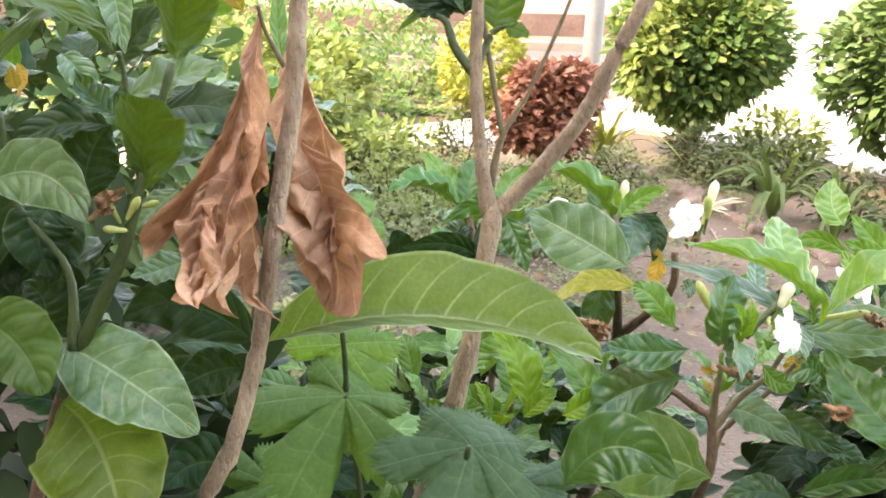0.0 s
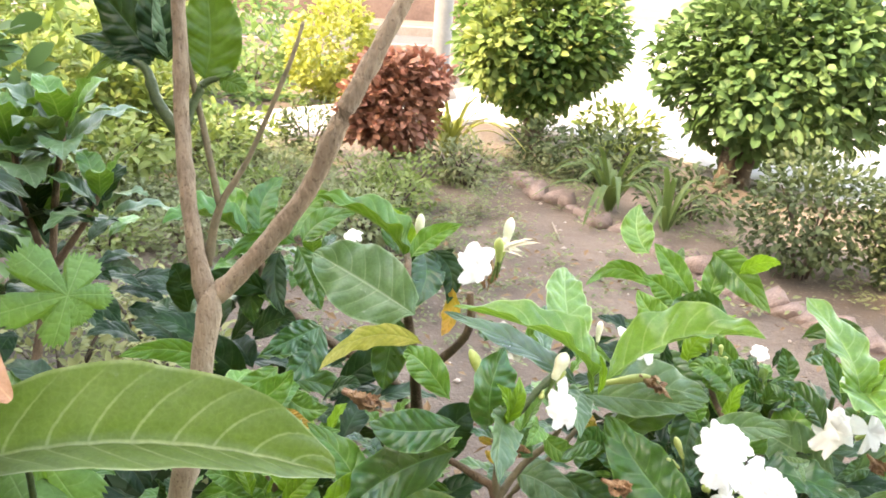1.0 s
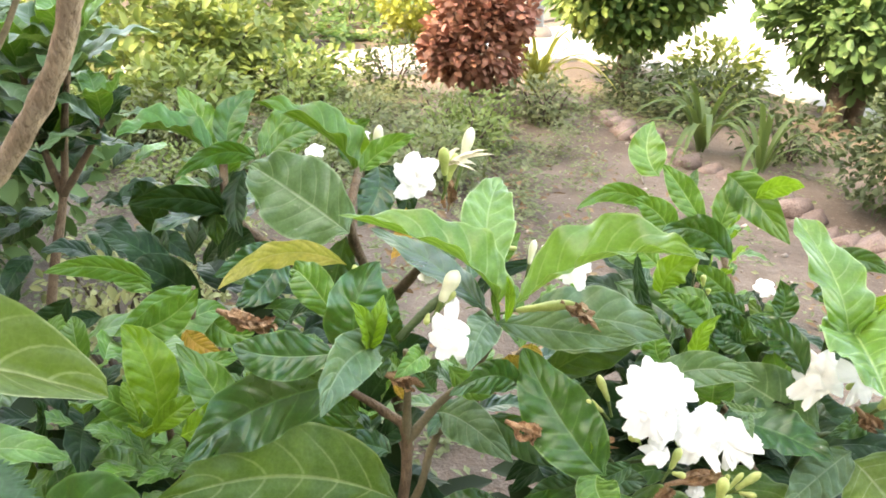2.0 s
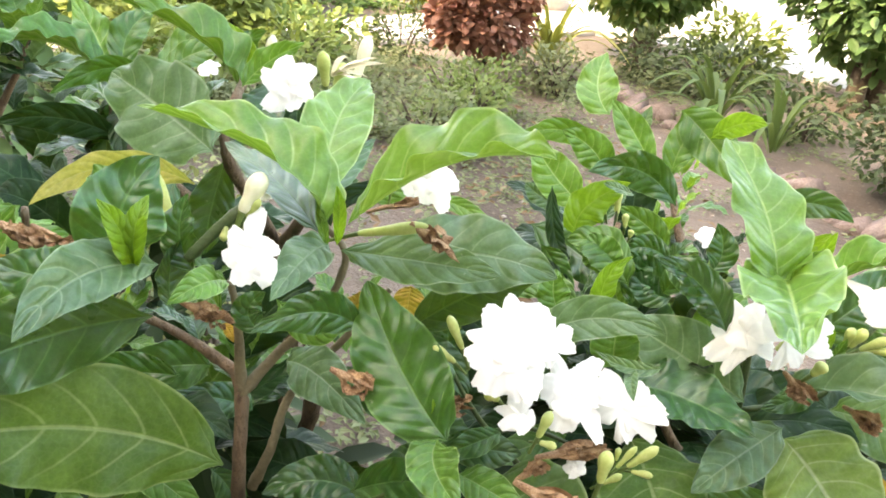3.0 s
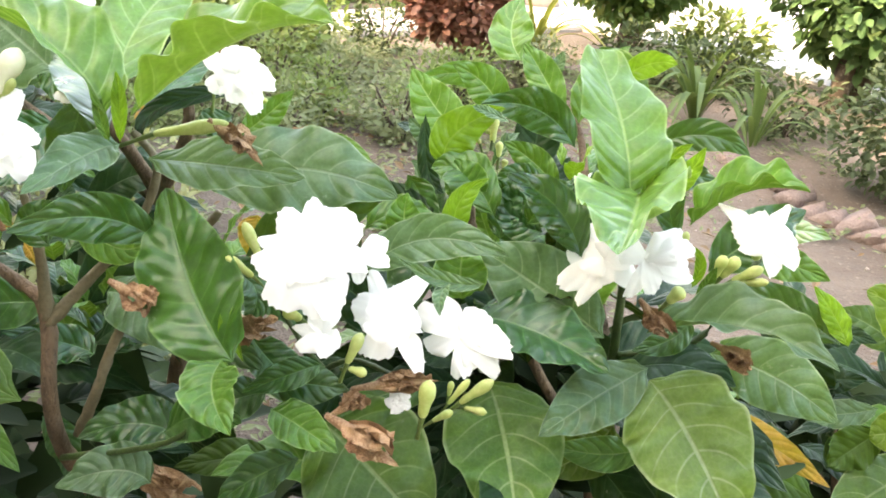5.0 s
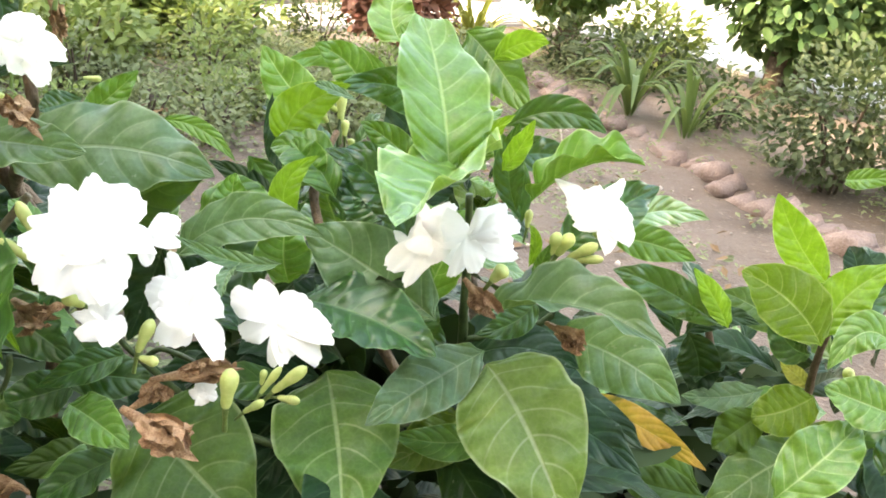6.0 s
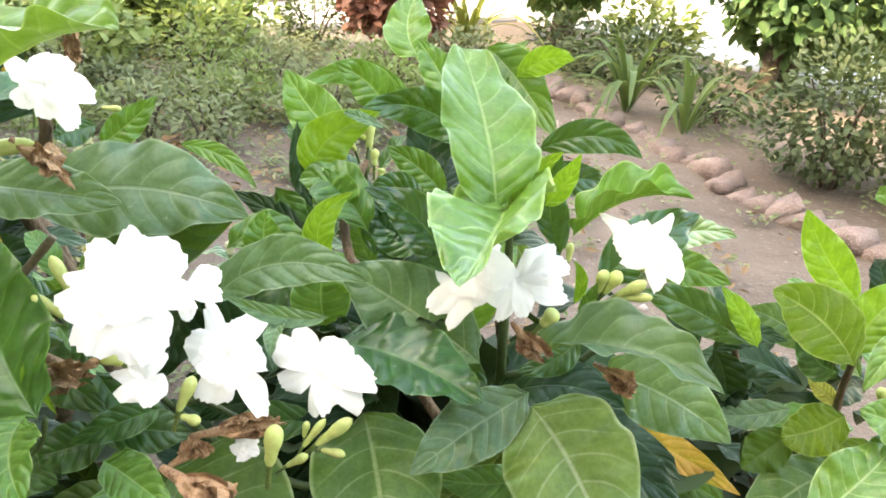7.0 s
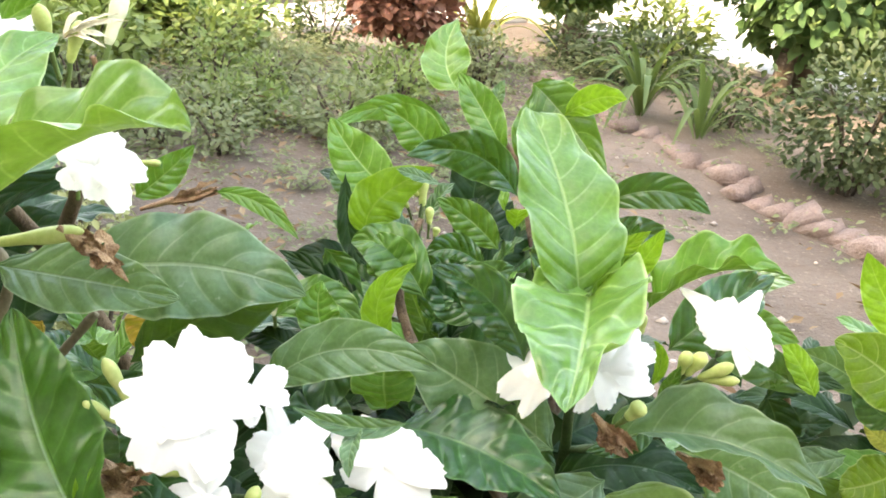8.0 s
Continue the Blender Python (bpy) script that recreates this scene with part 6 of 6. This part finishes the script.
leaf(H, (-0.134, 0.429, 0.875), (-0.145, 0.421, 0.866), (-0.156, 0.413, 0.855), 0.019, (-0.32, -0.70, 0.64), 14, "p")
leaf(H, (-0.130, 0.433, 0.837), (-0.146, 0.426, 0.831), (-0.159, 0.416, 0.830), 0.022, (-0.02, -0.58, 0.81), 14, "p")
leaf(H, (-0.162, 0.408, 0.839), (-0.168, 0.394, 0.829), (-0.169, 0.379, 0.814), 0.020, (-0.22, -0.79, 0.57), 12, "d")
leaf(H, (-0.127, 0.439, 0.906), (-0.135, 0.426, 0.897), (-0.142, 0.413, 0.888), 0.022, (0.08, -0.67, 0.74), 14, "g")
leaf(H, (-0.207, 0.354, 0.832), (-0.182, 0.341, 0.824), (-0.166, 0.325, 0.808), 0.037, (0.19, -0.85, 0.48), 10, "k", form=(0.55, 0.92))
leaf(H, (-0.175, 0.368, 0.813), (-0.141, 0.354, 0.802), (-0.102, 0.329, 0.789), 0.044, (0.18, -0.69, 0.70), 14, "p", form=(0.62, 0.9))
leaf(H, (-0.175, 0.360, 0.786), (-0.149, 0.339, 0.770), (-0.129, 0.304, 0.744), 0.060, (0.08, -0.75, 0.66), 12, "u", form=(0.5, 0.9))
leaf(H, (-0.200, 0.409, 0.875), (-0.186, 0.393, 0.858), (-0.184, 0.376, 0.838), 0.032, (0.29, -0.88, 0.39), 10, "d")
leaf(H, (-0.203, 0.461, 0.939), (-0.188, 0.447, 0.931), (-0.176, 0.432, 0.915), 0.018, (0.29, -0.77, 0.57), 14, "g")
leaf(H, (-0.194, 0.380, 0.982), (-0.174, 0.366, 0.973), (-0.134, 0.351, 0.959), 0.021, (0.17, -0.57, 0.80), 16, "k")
leaf(H, (-0.216, 0.439, 0.936), (-0.212, 0.436, 0.928), (-0.210, 0.423, 0.921), 0.007, (0.09, -0.92, 0.39), 30, "o")
leaf(H, (-0.216, 0.421, 0.913), (-0.210, 0.417, 0.917), (-0.199, 0.413, 0.921), 0.013, (0.08, -0.58, 0.81), 14, "g")
bud(H, (-0.141, 0.371, 0.874), (-0.134, 0.370, 0.885), 0.0023, "g")
bud(H, (-0.144, 0.371, 0.872), (-0.150, 0.370, 0.886), 0.0018, "g")
bud(H, (-0.141, 0.370, 0.869), (-0.150, 0.365, 0.871), 0.0021, "g")
bud(H, (-0.139, 0.378, 0.877), (-0.127, 0.374, 0.882), 0.0018, "g")
shrivel((-0.153, 0.367, 0.877), (-0.144, 0.370, 0.884), H, 0.010)
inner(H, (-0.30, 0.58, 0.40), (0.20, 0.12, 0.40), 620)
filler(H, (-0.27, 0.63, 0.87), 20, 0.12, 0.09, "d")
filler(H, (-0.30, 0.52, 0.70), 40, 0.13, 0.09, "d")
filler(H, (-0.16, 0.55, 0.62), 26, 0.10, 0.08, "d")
J = plant("jasmine_shrub", (-0.30, 1.38, 0.0), "leafy crape jasmine shrub beside bare soil", "shrub")
stem(J, [(-0.303, 1.275, 0.377, 0.0075), (-0.272, 1.300, 0.564, 0.0057), (-0.261, 1.317, 0.686, 0.0048), (-0.241, 1.332, 0.805, 0.0039)])
stem(J, [(-0.272, 1.300, 0.564, 0.0057), (-0.308, 1.320, 0.668, 0.0048), (-0.319, 1.334, 0.769, 0.0039)])
stem(J, [(-0.272, 1.300, 0.564, 0.0057), (-0.208, 1.276, 0.658, 0.0039), (-0.181, 1.272, 0.724, 0.0031)])
rosette(J, (-0.249, 1.330, 0.797), 13, 0.150, "mpp", 1)
rosette(J, (-0.318, 1.332, 0.762), 13, 0.150, "mpp", 2)
rosette(J, (-0.190, 1.261, 0.718), 10, 0.115, "mpd", 3)
rosette(J, (-0.292, 1.320, 0.676), 10, 0.128, "ddm", 4)
rosette(J, (-0.405, 1.381, 0.798), 13, 0.152, "mpp", 5)
filler(J, (-0.30, 1.40, 0.50), 30, 0.14, 0.10, "d")
# ---- end of near plants ----

# ---- plants of the bed and beyond ----
round_bush = bush("round_bush", (1.52, 5.16, 0), (1.56, 5.25, 0.66), (0.51, 0.48, 0.46), 7400, 0.062, 0.60, M_CROWN_A, "round clipped bush with yellowish green leaves beside the path",
     [[(1.50, 5.16, -0.02, 0.055), (1.52, 5.17, 0.2, 0.048), (1.58, 5.2, 0.5, 0.025)], [(1.55, 5.18, -0.02, 0.03), (1.60, 5.2, 0.2, 0.026), (1.72, 5.25, 0.45, 0.02)]], 3, shell=0.3)
# Side lobe in a paler leaf tone: the sun on this flank is painted in.
child("crown", leaf_cloud(620, np.array((-0.30, -0.16, 0.62)), (0.22, 0.20, 0.26), 0.062, 0.60, np.random.default_rng(56), M_LEAFY, "crown", 0.2, 0.2, 0.01), round_bush, round_bush.location, "leaves tinted paler yellow-green for the sunlit side")
bush("broad_leaf_bush", (2.40, 4.26, 0), (2.65, 4.30, 0.68), (0.68, 0.60, 0.50), 8200, 0.068, 0.62, M_CROWN_B, "wide bush with broad green leaves beside the path",
     [[(2.35, 4.24, -0.02, 0.05), (2.37, 4.25, 0.2, 0.045), (2.42, 4.28, 0.5, 0.025)], [(2.47, 4.27, -0.02, 0.05), (2.50, 4.28, 0.2, 0.045), (2.65, 4.3, 0.5, 0.022)]], 4, shell=0.3)
croton = bush("croton", (0.55, 4.40, 0), (0.57, 4.42, 0.36), (0.24, 0.22, 0.25), 1700, 0.050, 0.62, M_CROTON, "red and bronze leaved croton bush",
     [[(0.55, 4.4, -0.02, 0.02), (0.56, 4.41, 0.15, 0.018), (0.58, 4.42, 0.4, 0.012)]], 5, shell=0.3)
lobes = np.random.default_rng(55)
for centre, radii, count in (((0.14, 0.02, 0.47), (0.16, 0.15, 0.14), 700), ((-0.13, -0.05, 0.30), (0.14, 0.14, 0.14), 600), ((-0.03, 0.00, 0.50), (0.16, 0.15, 0.13), 600)):
    child("crown", leaf_cloud(count, np.array(centre), radii, 0.050, 0.62, lobes, M_CROTON, "crown", 0.3, 0.2, 0.01), croton, croton.location)
bush("golden_bush", (0.35, 6.55, 0), (0.35, 6.55, 0.38), (0.36, 0.33, 0.40), 2800, 0.048, 0.6, M_GOLD, "rounded golden yellow hedge bush",
     [[(0.35, 6.55, -0.02, 0.03), (0.36, 6.55, 0.3, 0.02)]], 6)
bush("garden_bush", (-0.95, 6.1, 0), (-0.95, 6.15, 0.34), (0.62, 0.42, 0.38), 1700, 0.085, 0.5, M_LEAFY, "loose leafy green garden bush",
     [[(-0.95, 6.1, -0.02, 0.02), (-0.95, 6.12, 0.3, 0.015)]], 7)
bush("garden_bush", (-1.9, 5.6, 0), (-1.9, 5.6, 0.42), (0.7, 0.5, 0.46), 1800, 0.09, 0.5, M_LEAFY, "loose leafy green garden bush",
     [[(-1.9, 5.6, -0.02, 0.02), (-1.9, 5.6, 0.3, 0.015)]], 8)
bush("garden_bush", (-0.30, 7.6, 0), (-0.30, 7.6, 0.24), (0.5, 0.4, 0.24), 500, 0.09, 0.45, M_CROWN_A, "low leafy green garden plant", [], 9)
bush("garden_bush", (-1.6, 8.4, 0), (-1.6, 8.4, 0.30), (0.9, 0.6, 0.30), 700, 0.11, 0.45, M_CROWN_A, "low leafy green garden plant", [], 10)
bush("garden_bush", (-1.15, 4.35, 0), (-1.15, 4.4, 0.30), (0.46, 0.30, 0.34), 1300, 0.075, 0.5, M_LEAFY, "loose leafy green garden bush in front of the path",
     [[(-1.15, 4.35, -0.02, 0.012), (-1.15, 4.37, 0.2, 0.01)]], 16)
bush("garden_bush", (-0.45, 4.55, 0), (-0.45, 4.6, 0.12), (0.35, 0.22, 0.13), 420, 0.055, 0.45, M_CROWN_A, "low loose green plant in front of the path", [], 17)
bush("garden_bush", (-0.70, 4.72, 0), (-0.70, 4.74, 0.12), (0.30, 0.16, 0.14), 260, 0.055, 0.45, M_CROWN_A, "low loose green plant in front of the path", [], 19)
bush("far_hedge", (-2.0, 12.2, 0), (-2.0, 12.2, 0.35), (2.2, 0.6, 0.36), 1500, 0.12, 0.5, M_CROWN_A, "far loose green hedge", [], 18)
bush("rose_bush", (1.98, 2.86, 0), (2.00, 2.88, 0.25), (0.27, 0.27, 0.26), 2800, 0.027, 0.60, M_ROSE, "low bushy grey-green flowering plant beside the brick edging", [], 12, shell=0.3)
bush("rose_bush", (2.36, 2.72, 0), (2.36, 2.72, 0.20), (0.28, 0.26, 0.22), 2200, 0.028, 0.55, M_ROSE, "low bushy grey-green flowering plant beside the brick edging", [], 13, shell=0.3)
bush("rose_bush", (1.86, 3.62, 0), (1.88, 3.64, 0.12), (0.24, 0.22, 0.13), 520, 0.034, 0.55, M_ROSE, "low bushy grey-green plant beside the brick edging", [], 11, shell=0.3)
bush("leafy_bush", (1.66, 4.30, 0), (1.70, 4.32, 0.13), (0.32, 0.22, 0.15), 620, 0.046, 0.46, M_ROSE, "low bushy grey-green plant beside the brick edging", [], 14, shell=0.3)
bush("leafy_bush", (1.92, 4.72, 0), (1.92, 4.74, 0.17), (0.28, 0.18, 0.18), 620, 0.056, 0.48, M_LEAFY, "bushy plant with yellowish green leaves beside the path", [], 16, shell=0.3)
bush("leafy_bush", (1.42, 4.66, 0), (1.44, 4.68, 0.14), (0.18, 0.16, 0.14), 300, 0.052, 0.45, M_ROSE, "low bushy grey-green plant beside the brick edging", [], 15, shell=0.3)
strap_plant("lily_tuft", (0.93, 4.74, 0), 34, 0.60, 0.026, M_STRAP_YELLOW, "tuft of arching yellow-green strap leaves", 21)
strap_plant("lily_tuft", (1.52, 3.72, 0), 26, 0.50, 0.034, M_STRAP, "tuft of arching green strap leaves", 22)
strap_plant("lily_tuft", (1.66, 3.40, 0), 12, 0.46, 0.028, M_STRAP, "tuft of arching green strap leaves", 23)
strap_plant("lily_tuft", (2.28, 2.40, 0), 20, 0.52, 0.024, M_STRAP, "tuft of arching green strap leaves", 24)
bush("garden_bush", (-0.98, 2.15, 0), (-0.98, 2.15, 0.56), (0.46, 0.30, 0.52), 2300, 0.075, 0.5, M_CROWN_B, "tall leafy green garden shrub behind the jasmine",
     [[(-0.98, 2.15, -0.02, 0.018), (-0.97, 2.16, 0.4, 0.014), (-0.95, 2.17, 0.8, 0.008)]], 41, shell=0.25)
bush("garden_bush", (-0.74, 4.36, 0), (-0.74, 4.38, 0.25), (0.34, 0.24, 0.29), 1300, 0.062, 0.5, M_LEAFY, "loose leafy green garden bush in front of the path", [], 31, shell=0.3)
bush("garden_bush", (-0.72, 3.72, 0), (-0.72, 3.74, 0.17), (0.26, 0.22, 0.20), 800, 0.055, 0.5, M_LEAFY, "leafy mid-green plant at the edge of the bed", [], 34, shell=0.3)
bush("garden_bush", (-0.36, 4.22, 0), (-0.36, 4.24, 0.13), (0.24, 0.18, 0.15), 520, 0.050, 0.5, M_LEAFY, "low leafy green plant at the edge of the bed", [], 35, shell=0.3)
bush("garden_bush", (-0.28, 4.70, 0), (-0.28, 4.70, 0.13), (0.28, 0.16, 0.15), 520, 0.050, 0.5, M_LEAFY, "low loose green plant in front of the path", [], 32, shell=0.3)
bush("garden_bush", (0.14, 4.72, 0), (0.14, 4.72, 0.15), (0.24, 0.16, 0.17), 620, 0.030, 0.5, M_ROSE, "feathery grey-green plant in front of the path", [], 33, shell=0.3)

# ---- pole, kerbs and far wall ----
pole = plant("pole", (1.22, 7.0, 0), "pale grey painted metal pole beside the path", "pole")
pv, pf = tube([(0, 0, -0.05, 0.076), (0, 0, 1.5, 0.076), (0, 0, 3.2, 0.076)], 20)
child("shaft", mesh_of("shaft", pv, pf, M_POLE), pole, pole.location)
pv, pf = tube([(0, 0, -0.02, 0.15), (0, 0, 0.05, 0.15), (0, 0, 0.10, 0.12)], 20)
child("footing", mesh_of("footing", pv, pf, M_KERB), pole, pole.location)
# Added slab, coloured dark so the strong sun doesn't bleach the far soil.
slab("bed_far", [(-7, 6.9), (0.9, 7.3), (1.6, 8.2), (2.0, 10.2), (-7, 9.9)], -0.05, 0.02, M_FAR_SOIL, "dark-toned soil of a far flower bed")
slab("road", [(-12, 11.5), (2.5, 12.0), (2.9, 13.6), (-12, 13.0)], -0.05, 0.025, M_ROAD, "grey worn garden road")
slab("kerb_1", [(-6, 10.3), (2.3, 11.0), (2.3, 11.2), (-6, 10.5)], -0.05, 0.10, M_KERB, "weathered low garden kerb")
slab("kerb_2", [(-8, 13.2), (3.2, 13.9), (3.2, 14.2), (-8, 13.5)], -0.05, 0.14, M_KERB, "weathered low garden kerb")
slab("wall_north", [(-14, 17.5), (4.4, 18.3), (4.4, 18.6), (-14, 17.8)], -0.1, 0.45, M_DARK_RED, "dark reddish garden wall far behind")

# ---- weeds and litter ----
def weed_patch(name, spots, per, size, mat, label, seed):
    g = np.random.default_rng(seed)
    verts, faces = [], []
    for x0, y0, rx, ry, count in spots:
        for q in range(count):
            cx, cy = g.normal(x0, rx * 0.5), g.normal(y0, ry * 0.5)
            tall = 0.02 + 0.16 * g.random() ** 2
            for k in range(per):
                p = np.array((cx, cy, 0)) + np.array((g.normal(0, 0.03), g.normal(0, 0.03), g.uniform(0.004, tall)))
                ang = g.uniform(0, 6.283)
                ax = unit(np.array((math.cos(ang), math.sin(ang), g.uniform(-0.1, 0.8))))
                n = unit(np.array((g.normal(0, 0.4), g.normal(0, 0.4), 1)))
                sd = unit(np.cross(ax, n))
                ln = size * g.uniform(0.6, 1.4)
                k0 = len(verts)
                verts += [p, p + ax * ln * 0.5 + sd * ln * 0.24, p + ax * ln - n * ln * 0.2, p + ax * ln * 0.5 - sd * ln * 0.24]
                faces.append((k0, k0 + 1, k0 + 2, k0 + 3))
    return tagged(new(name, mesh_of(name, verts, faces, mat, None, False)), label, "", "", "stuff")


weed_patch("weeds", [(0.1, 3.9, 0.9, 0.8, 330), (-0.3, 3.1, 0.8, 0.6, 130), (0.6, 3.5, 0.5, 0.9, 130), (-0.5, 2.2, 0.6, 0.6, 70), (0.4, 2.5, 0.4, 0.6, 40), (-0.4, 4.5, 0.8, 0.3, 220), (1.9, 3.4, 0.35, 0.9, 26), (2.2, 2.3, 0.3, 0.6, 12), (0.1, 1.5, 0.5, 0.4, 50), (-1.3, 3.4, 0.8, 0.9, 240), (1.5, 4.5, 0.5, 0.4, 140), (1.0, 3.1, 0.5, 1.0, 22), (1.2, 2.2, 0.5, 0.6, 8)], 26, 0.023, M_WEED, "low creeping grey-green weeds on the soil", 61)
spots = np.random.default_rng(77)
for q in range(34):
    wx, wy = spots.uniform(-1.3, 1.0), spots.uniform(2.9, 4.6)
    if wx > 0.55 and wy < 3.9:
        wx -= 0.7
    wr, wh = spots.uniform(0.09, 0.20), spots.uniform(0.06, 0.14)
    bush("weed_clump", (wx, wy, 0), (wx, wy, wh), (wr, wr, wh), int(2300 * wr), 0.028, 0.5, M_WEED if q % 3 else M_WEED_GREEN, "soft bushy weed clump on the soil", [], 100 + q, "weed", 0.2, group="weed clumps of the bed")
# Clumps given the lighter tones to look sunlit.
for wx, wy, wr in ((-0.32, 1.62, 0.14), (-0.16, 1.86, 0.13), (-0.44, 1.92, 0.16), (-0.05, 1.55, 0.10), (-0.28, 2.15, 0.15)):
    bush("weed_clump", (wx, wy, 0), (wx, wy, 0.12), (wr, wr, 0.13), int(2600 * wr), 0.026, 0.5, M_WEED_SUN_TINT, "feathery weed clump on the soil, tinted pale yellow as if sunlit", [], 160 + int(wr * 100) + int(abs(wx) * 50), "weed", 0.2, group="weed clumps of the bed")
weed_patch("far_grass", [(-1.0, 6.8, 1.2, 0.6, 300), (-0.5, 9.0, 1.6, 1.0, 200), (-3.0, 5.5, 1.2, 1.2, 200)], 10, 0.07, M_CROWN_A, "patches of low green plants", 62)
weed_patch("leaf_litter", [(0.4, 1.6, 0.8, 0.8, 40), (0.4, 2.7, 0.8, 0.9, 190), (1.0, 2.6, 0.6, 0.9, 40), (1.5, 1.9, 0.4, 0.6, 16), (-0.4, 2.2, 0.6, 0.6, 50)], 2, 0.035, M_LITTER, "dry leaves and scraps lying on the soil", 63)

# pebbles and clods on the bare soil
peb = np.random.default_rng(81)
pebble_verts, pebble_faces = [], []
for q in range(260):
    px, py = peb.uniform(0.35, 1.7), peb.uniform(1.4, 4.4)
    if px > 1.25 + (4.0 - py) * 0.2:
        continue
    pr = 0.004 + 0.012 * peb.random() ** 3
    k0 = len(pebble_verts)
    for dx, dy, dz in ((1, 0, 0), (0, 1, 0), (-1, 0, 0), (0, -1, 0), (0.1, 0.1, 0.7), (0, 0, -0.6)):
        pebble_verts.append((px + dx * pr * peb.uniform(0.7, 1.3), py + dy * pr * peb.uniform(0.7, 1.3), ground_height(px, py) + dz * pr + 0.002))
    for a, b in ((0, 1), (1, 2), (2, 3), (3, 0)):
        pebble_faces += [(k0 + a, k0 + b, k0 + 4), (k0 + b, k0 + a, k0 + 5)]
tagged(new("pebbles", mesh_of("pebbles", pebble_verts, pebble_faces, M_STONE)), "small pale pebbles and clods on bare soil", "", "", "stuff")

# dry stick on the soil
sv, sf = tube([(1.175, 3.48, 0.010, 0.004), (1.155, 3.36, 0.014, 0.005), (1.130, 3.20, 0.009, 0.004)], 8, 0.08)
stick = new("stick", mesh_of("stick", [v - np.array((1.175, 3.48, 0.0)) for v in sv], sf, M_STICK))
stick.location = (1.175, 3.48, 0.0)
tagged(stick, "short pale dry stick lying on the soil", "stick")

# fallen blossom on the soil
fallen = plant("fallen_blossom", (0.069, 1.345, 0.0), "fallen white blossom lying on the soil", "flower")
flower(fallen, (0.069, 1.345, 0.022), (0.1, -0.6, 0.8), 0.021, 0.4)

# ---- brick edging ----
def brick_mesh(seed):
    g = np.random.default_rng(seed)
    bm = bmesh.new()
    bmesh.ops.create_cube(bm, size=1)
    bmesh.ops.subdivide_edges(bm, edges=list(bm.edges), cuts=1, use_grid_fill=True)
    for v in bm.verts:
        out = sum(abs(c) > 0.4 for c in v.co)
        v.co *= (1.0, 1.0, 0.98, 0.92)[out]
        v.co = Vector((v.co.x * 0.20, v.co.y * 0.105, v.co.z * 0.092)) + Vector(g.normal(0, 0.0055, 3))
    me = bpy.data.meshes.new("brick")
    bm.to_mesh(me)
    bm.free()
    me.materials.append(M_BRICK)
    me.polygons.foreach_set("use_smooth", [True] * len(me.polygons))
    return me


edging = tagged(new("brick_edging"), "row of dusty tilted bricks edging the bed", "edging", "", "structure")
bricks = [brick_mesh(70 + i) for i in range(5)]
line = [(1.10, 4.62), (1.19, 4.46), (1.28, 3.95), (1.50, 3.29), (1.66, 2.59), (1.81, 2.25), (2.08, 1.72), (2.36, 1.2)]
walked = 0.0
for (x0, y0), (x1, y1) in zip(line, line[1:]):
    span = math.hypot(x1 - x0, y1 - y0)
    head = math.atan2(y1 - y0, x1 - x0)
    while walked < span:
        u = walked / span
        ob = new("brick", bricks[int(rng.integers(5))])
        ob.parent = edging
        size = rng.uniform(0.60, 0.90)
        turn = Matrix.Rotation(head + rng.normal(0, 0.28), 4, "Z") @ Matrix.Rotation(radians(-34 + rng.uniform(-10, 10)), 4, "Y") @ Matrix.Rotation(radians(rng.uniform(-16, 16)), 4, "X") @ Matrix.Diagonal((size, size * rng.uniform(0.85, 1.1), size, 1))
        ob.matrix_basis = Matrix.Translation((x0 + (x1 - x0) * u + rng.normal(0, 0.020), y0 + (y1 - y0) * u, -0.018 + rng.uniform(-0.018, 0.016))) @ turn
        walked += 0.060 + rng.uniform(0, 0.034)
    walked -= span
walked = 0.0
while walked < 0.8:
    ob = new("brick", bricks[int(rng.integers(5))])
    ob.parent = edging
    ob.matrix_basis = Matrix.Translation((0.34 + walked * 0.9, 4.18 + walked * 0.40, 0.01)) @ Matrix.Rotation(0.4 + rng.uniform(-0.2, 0.2), 4, "Z") @ Matrix.Rotation(radians(-30), 4, "Y")
    walked += 0.12
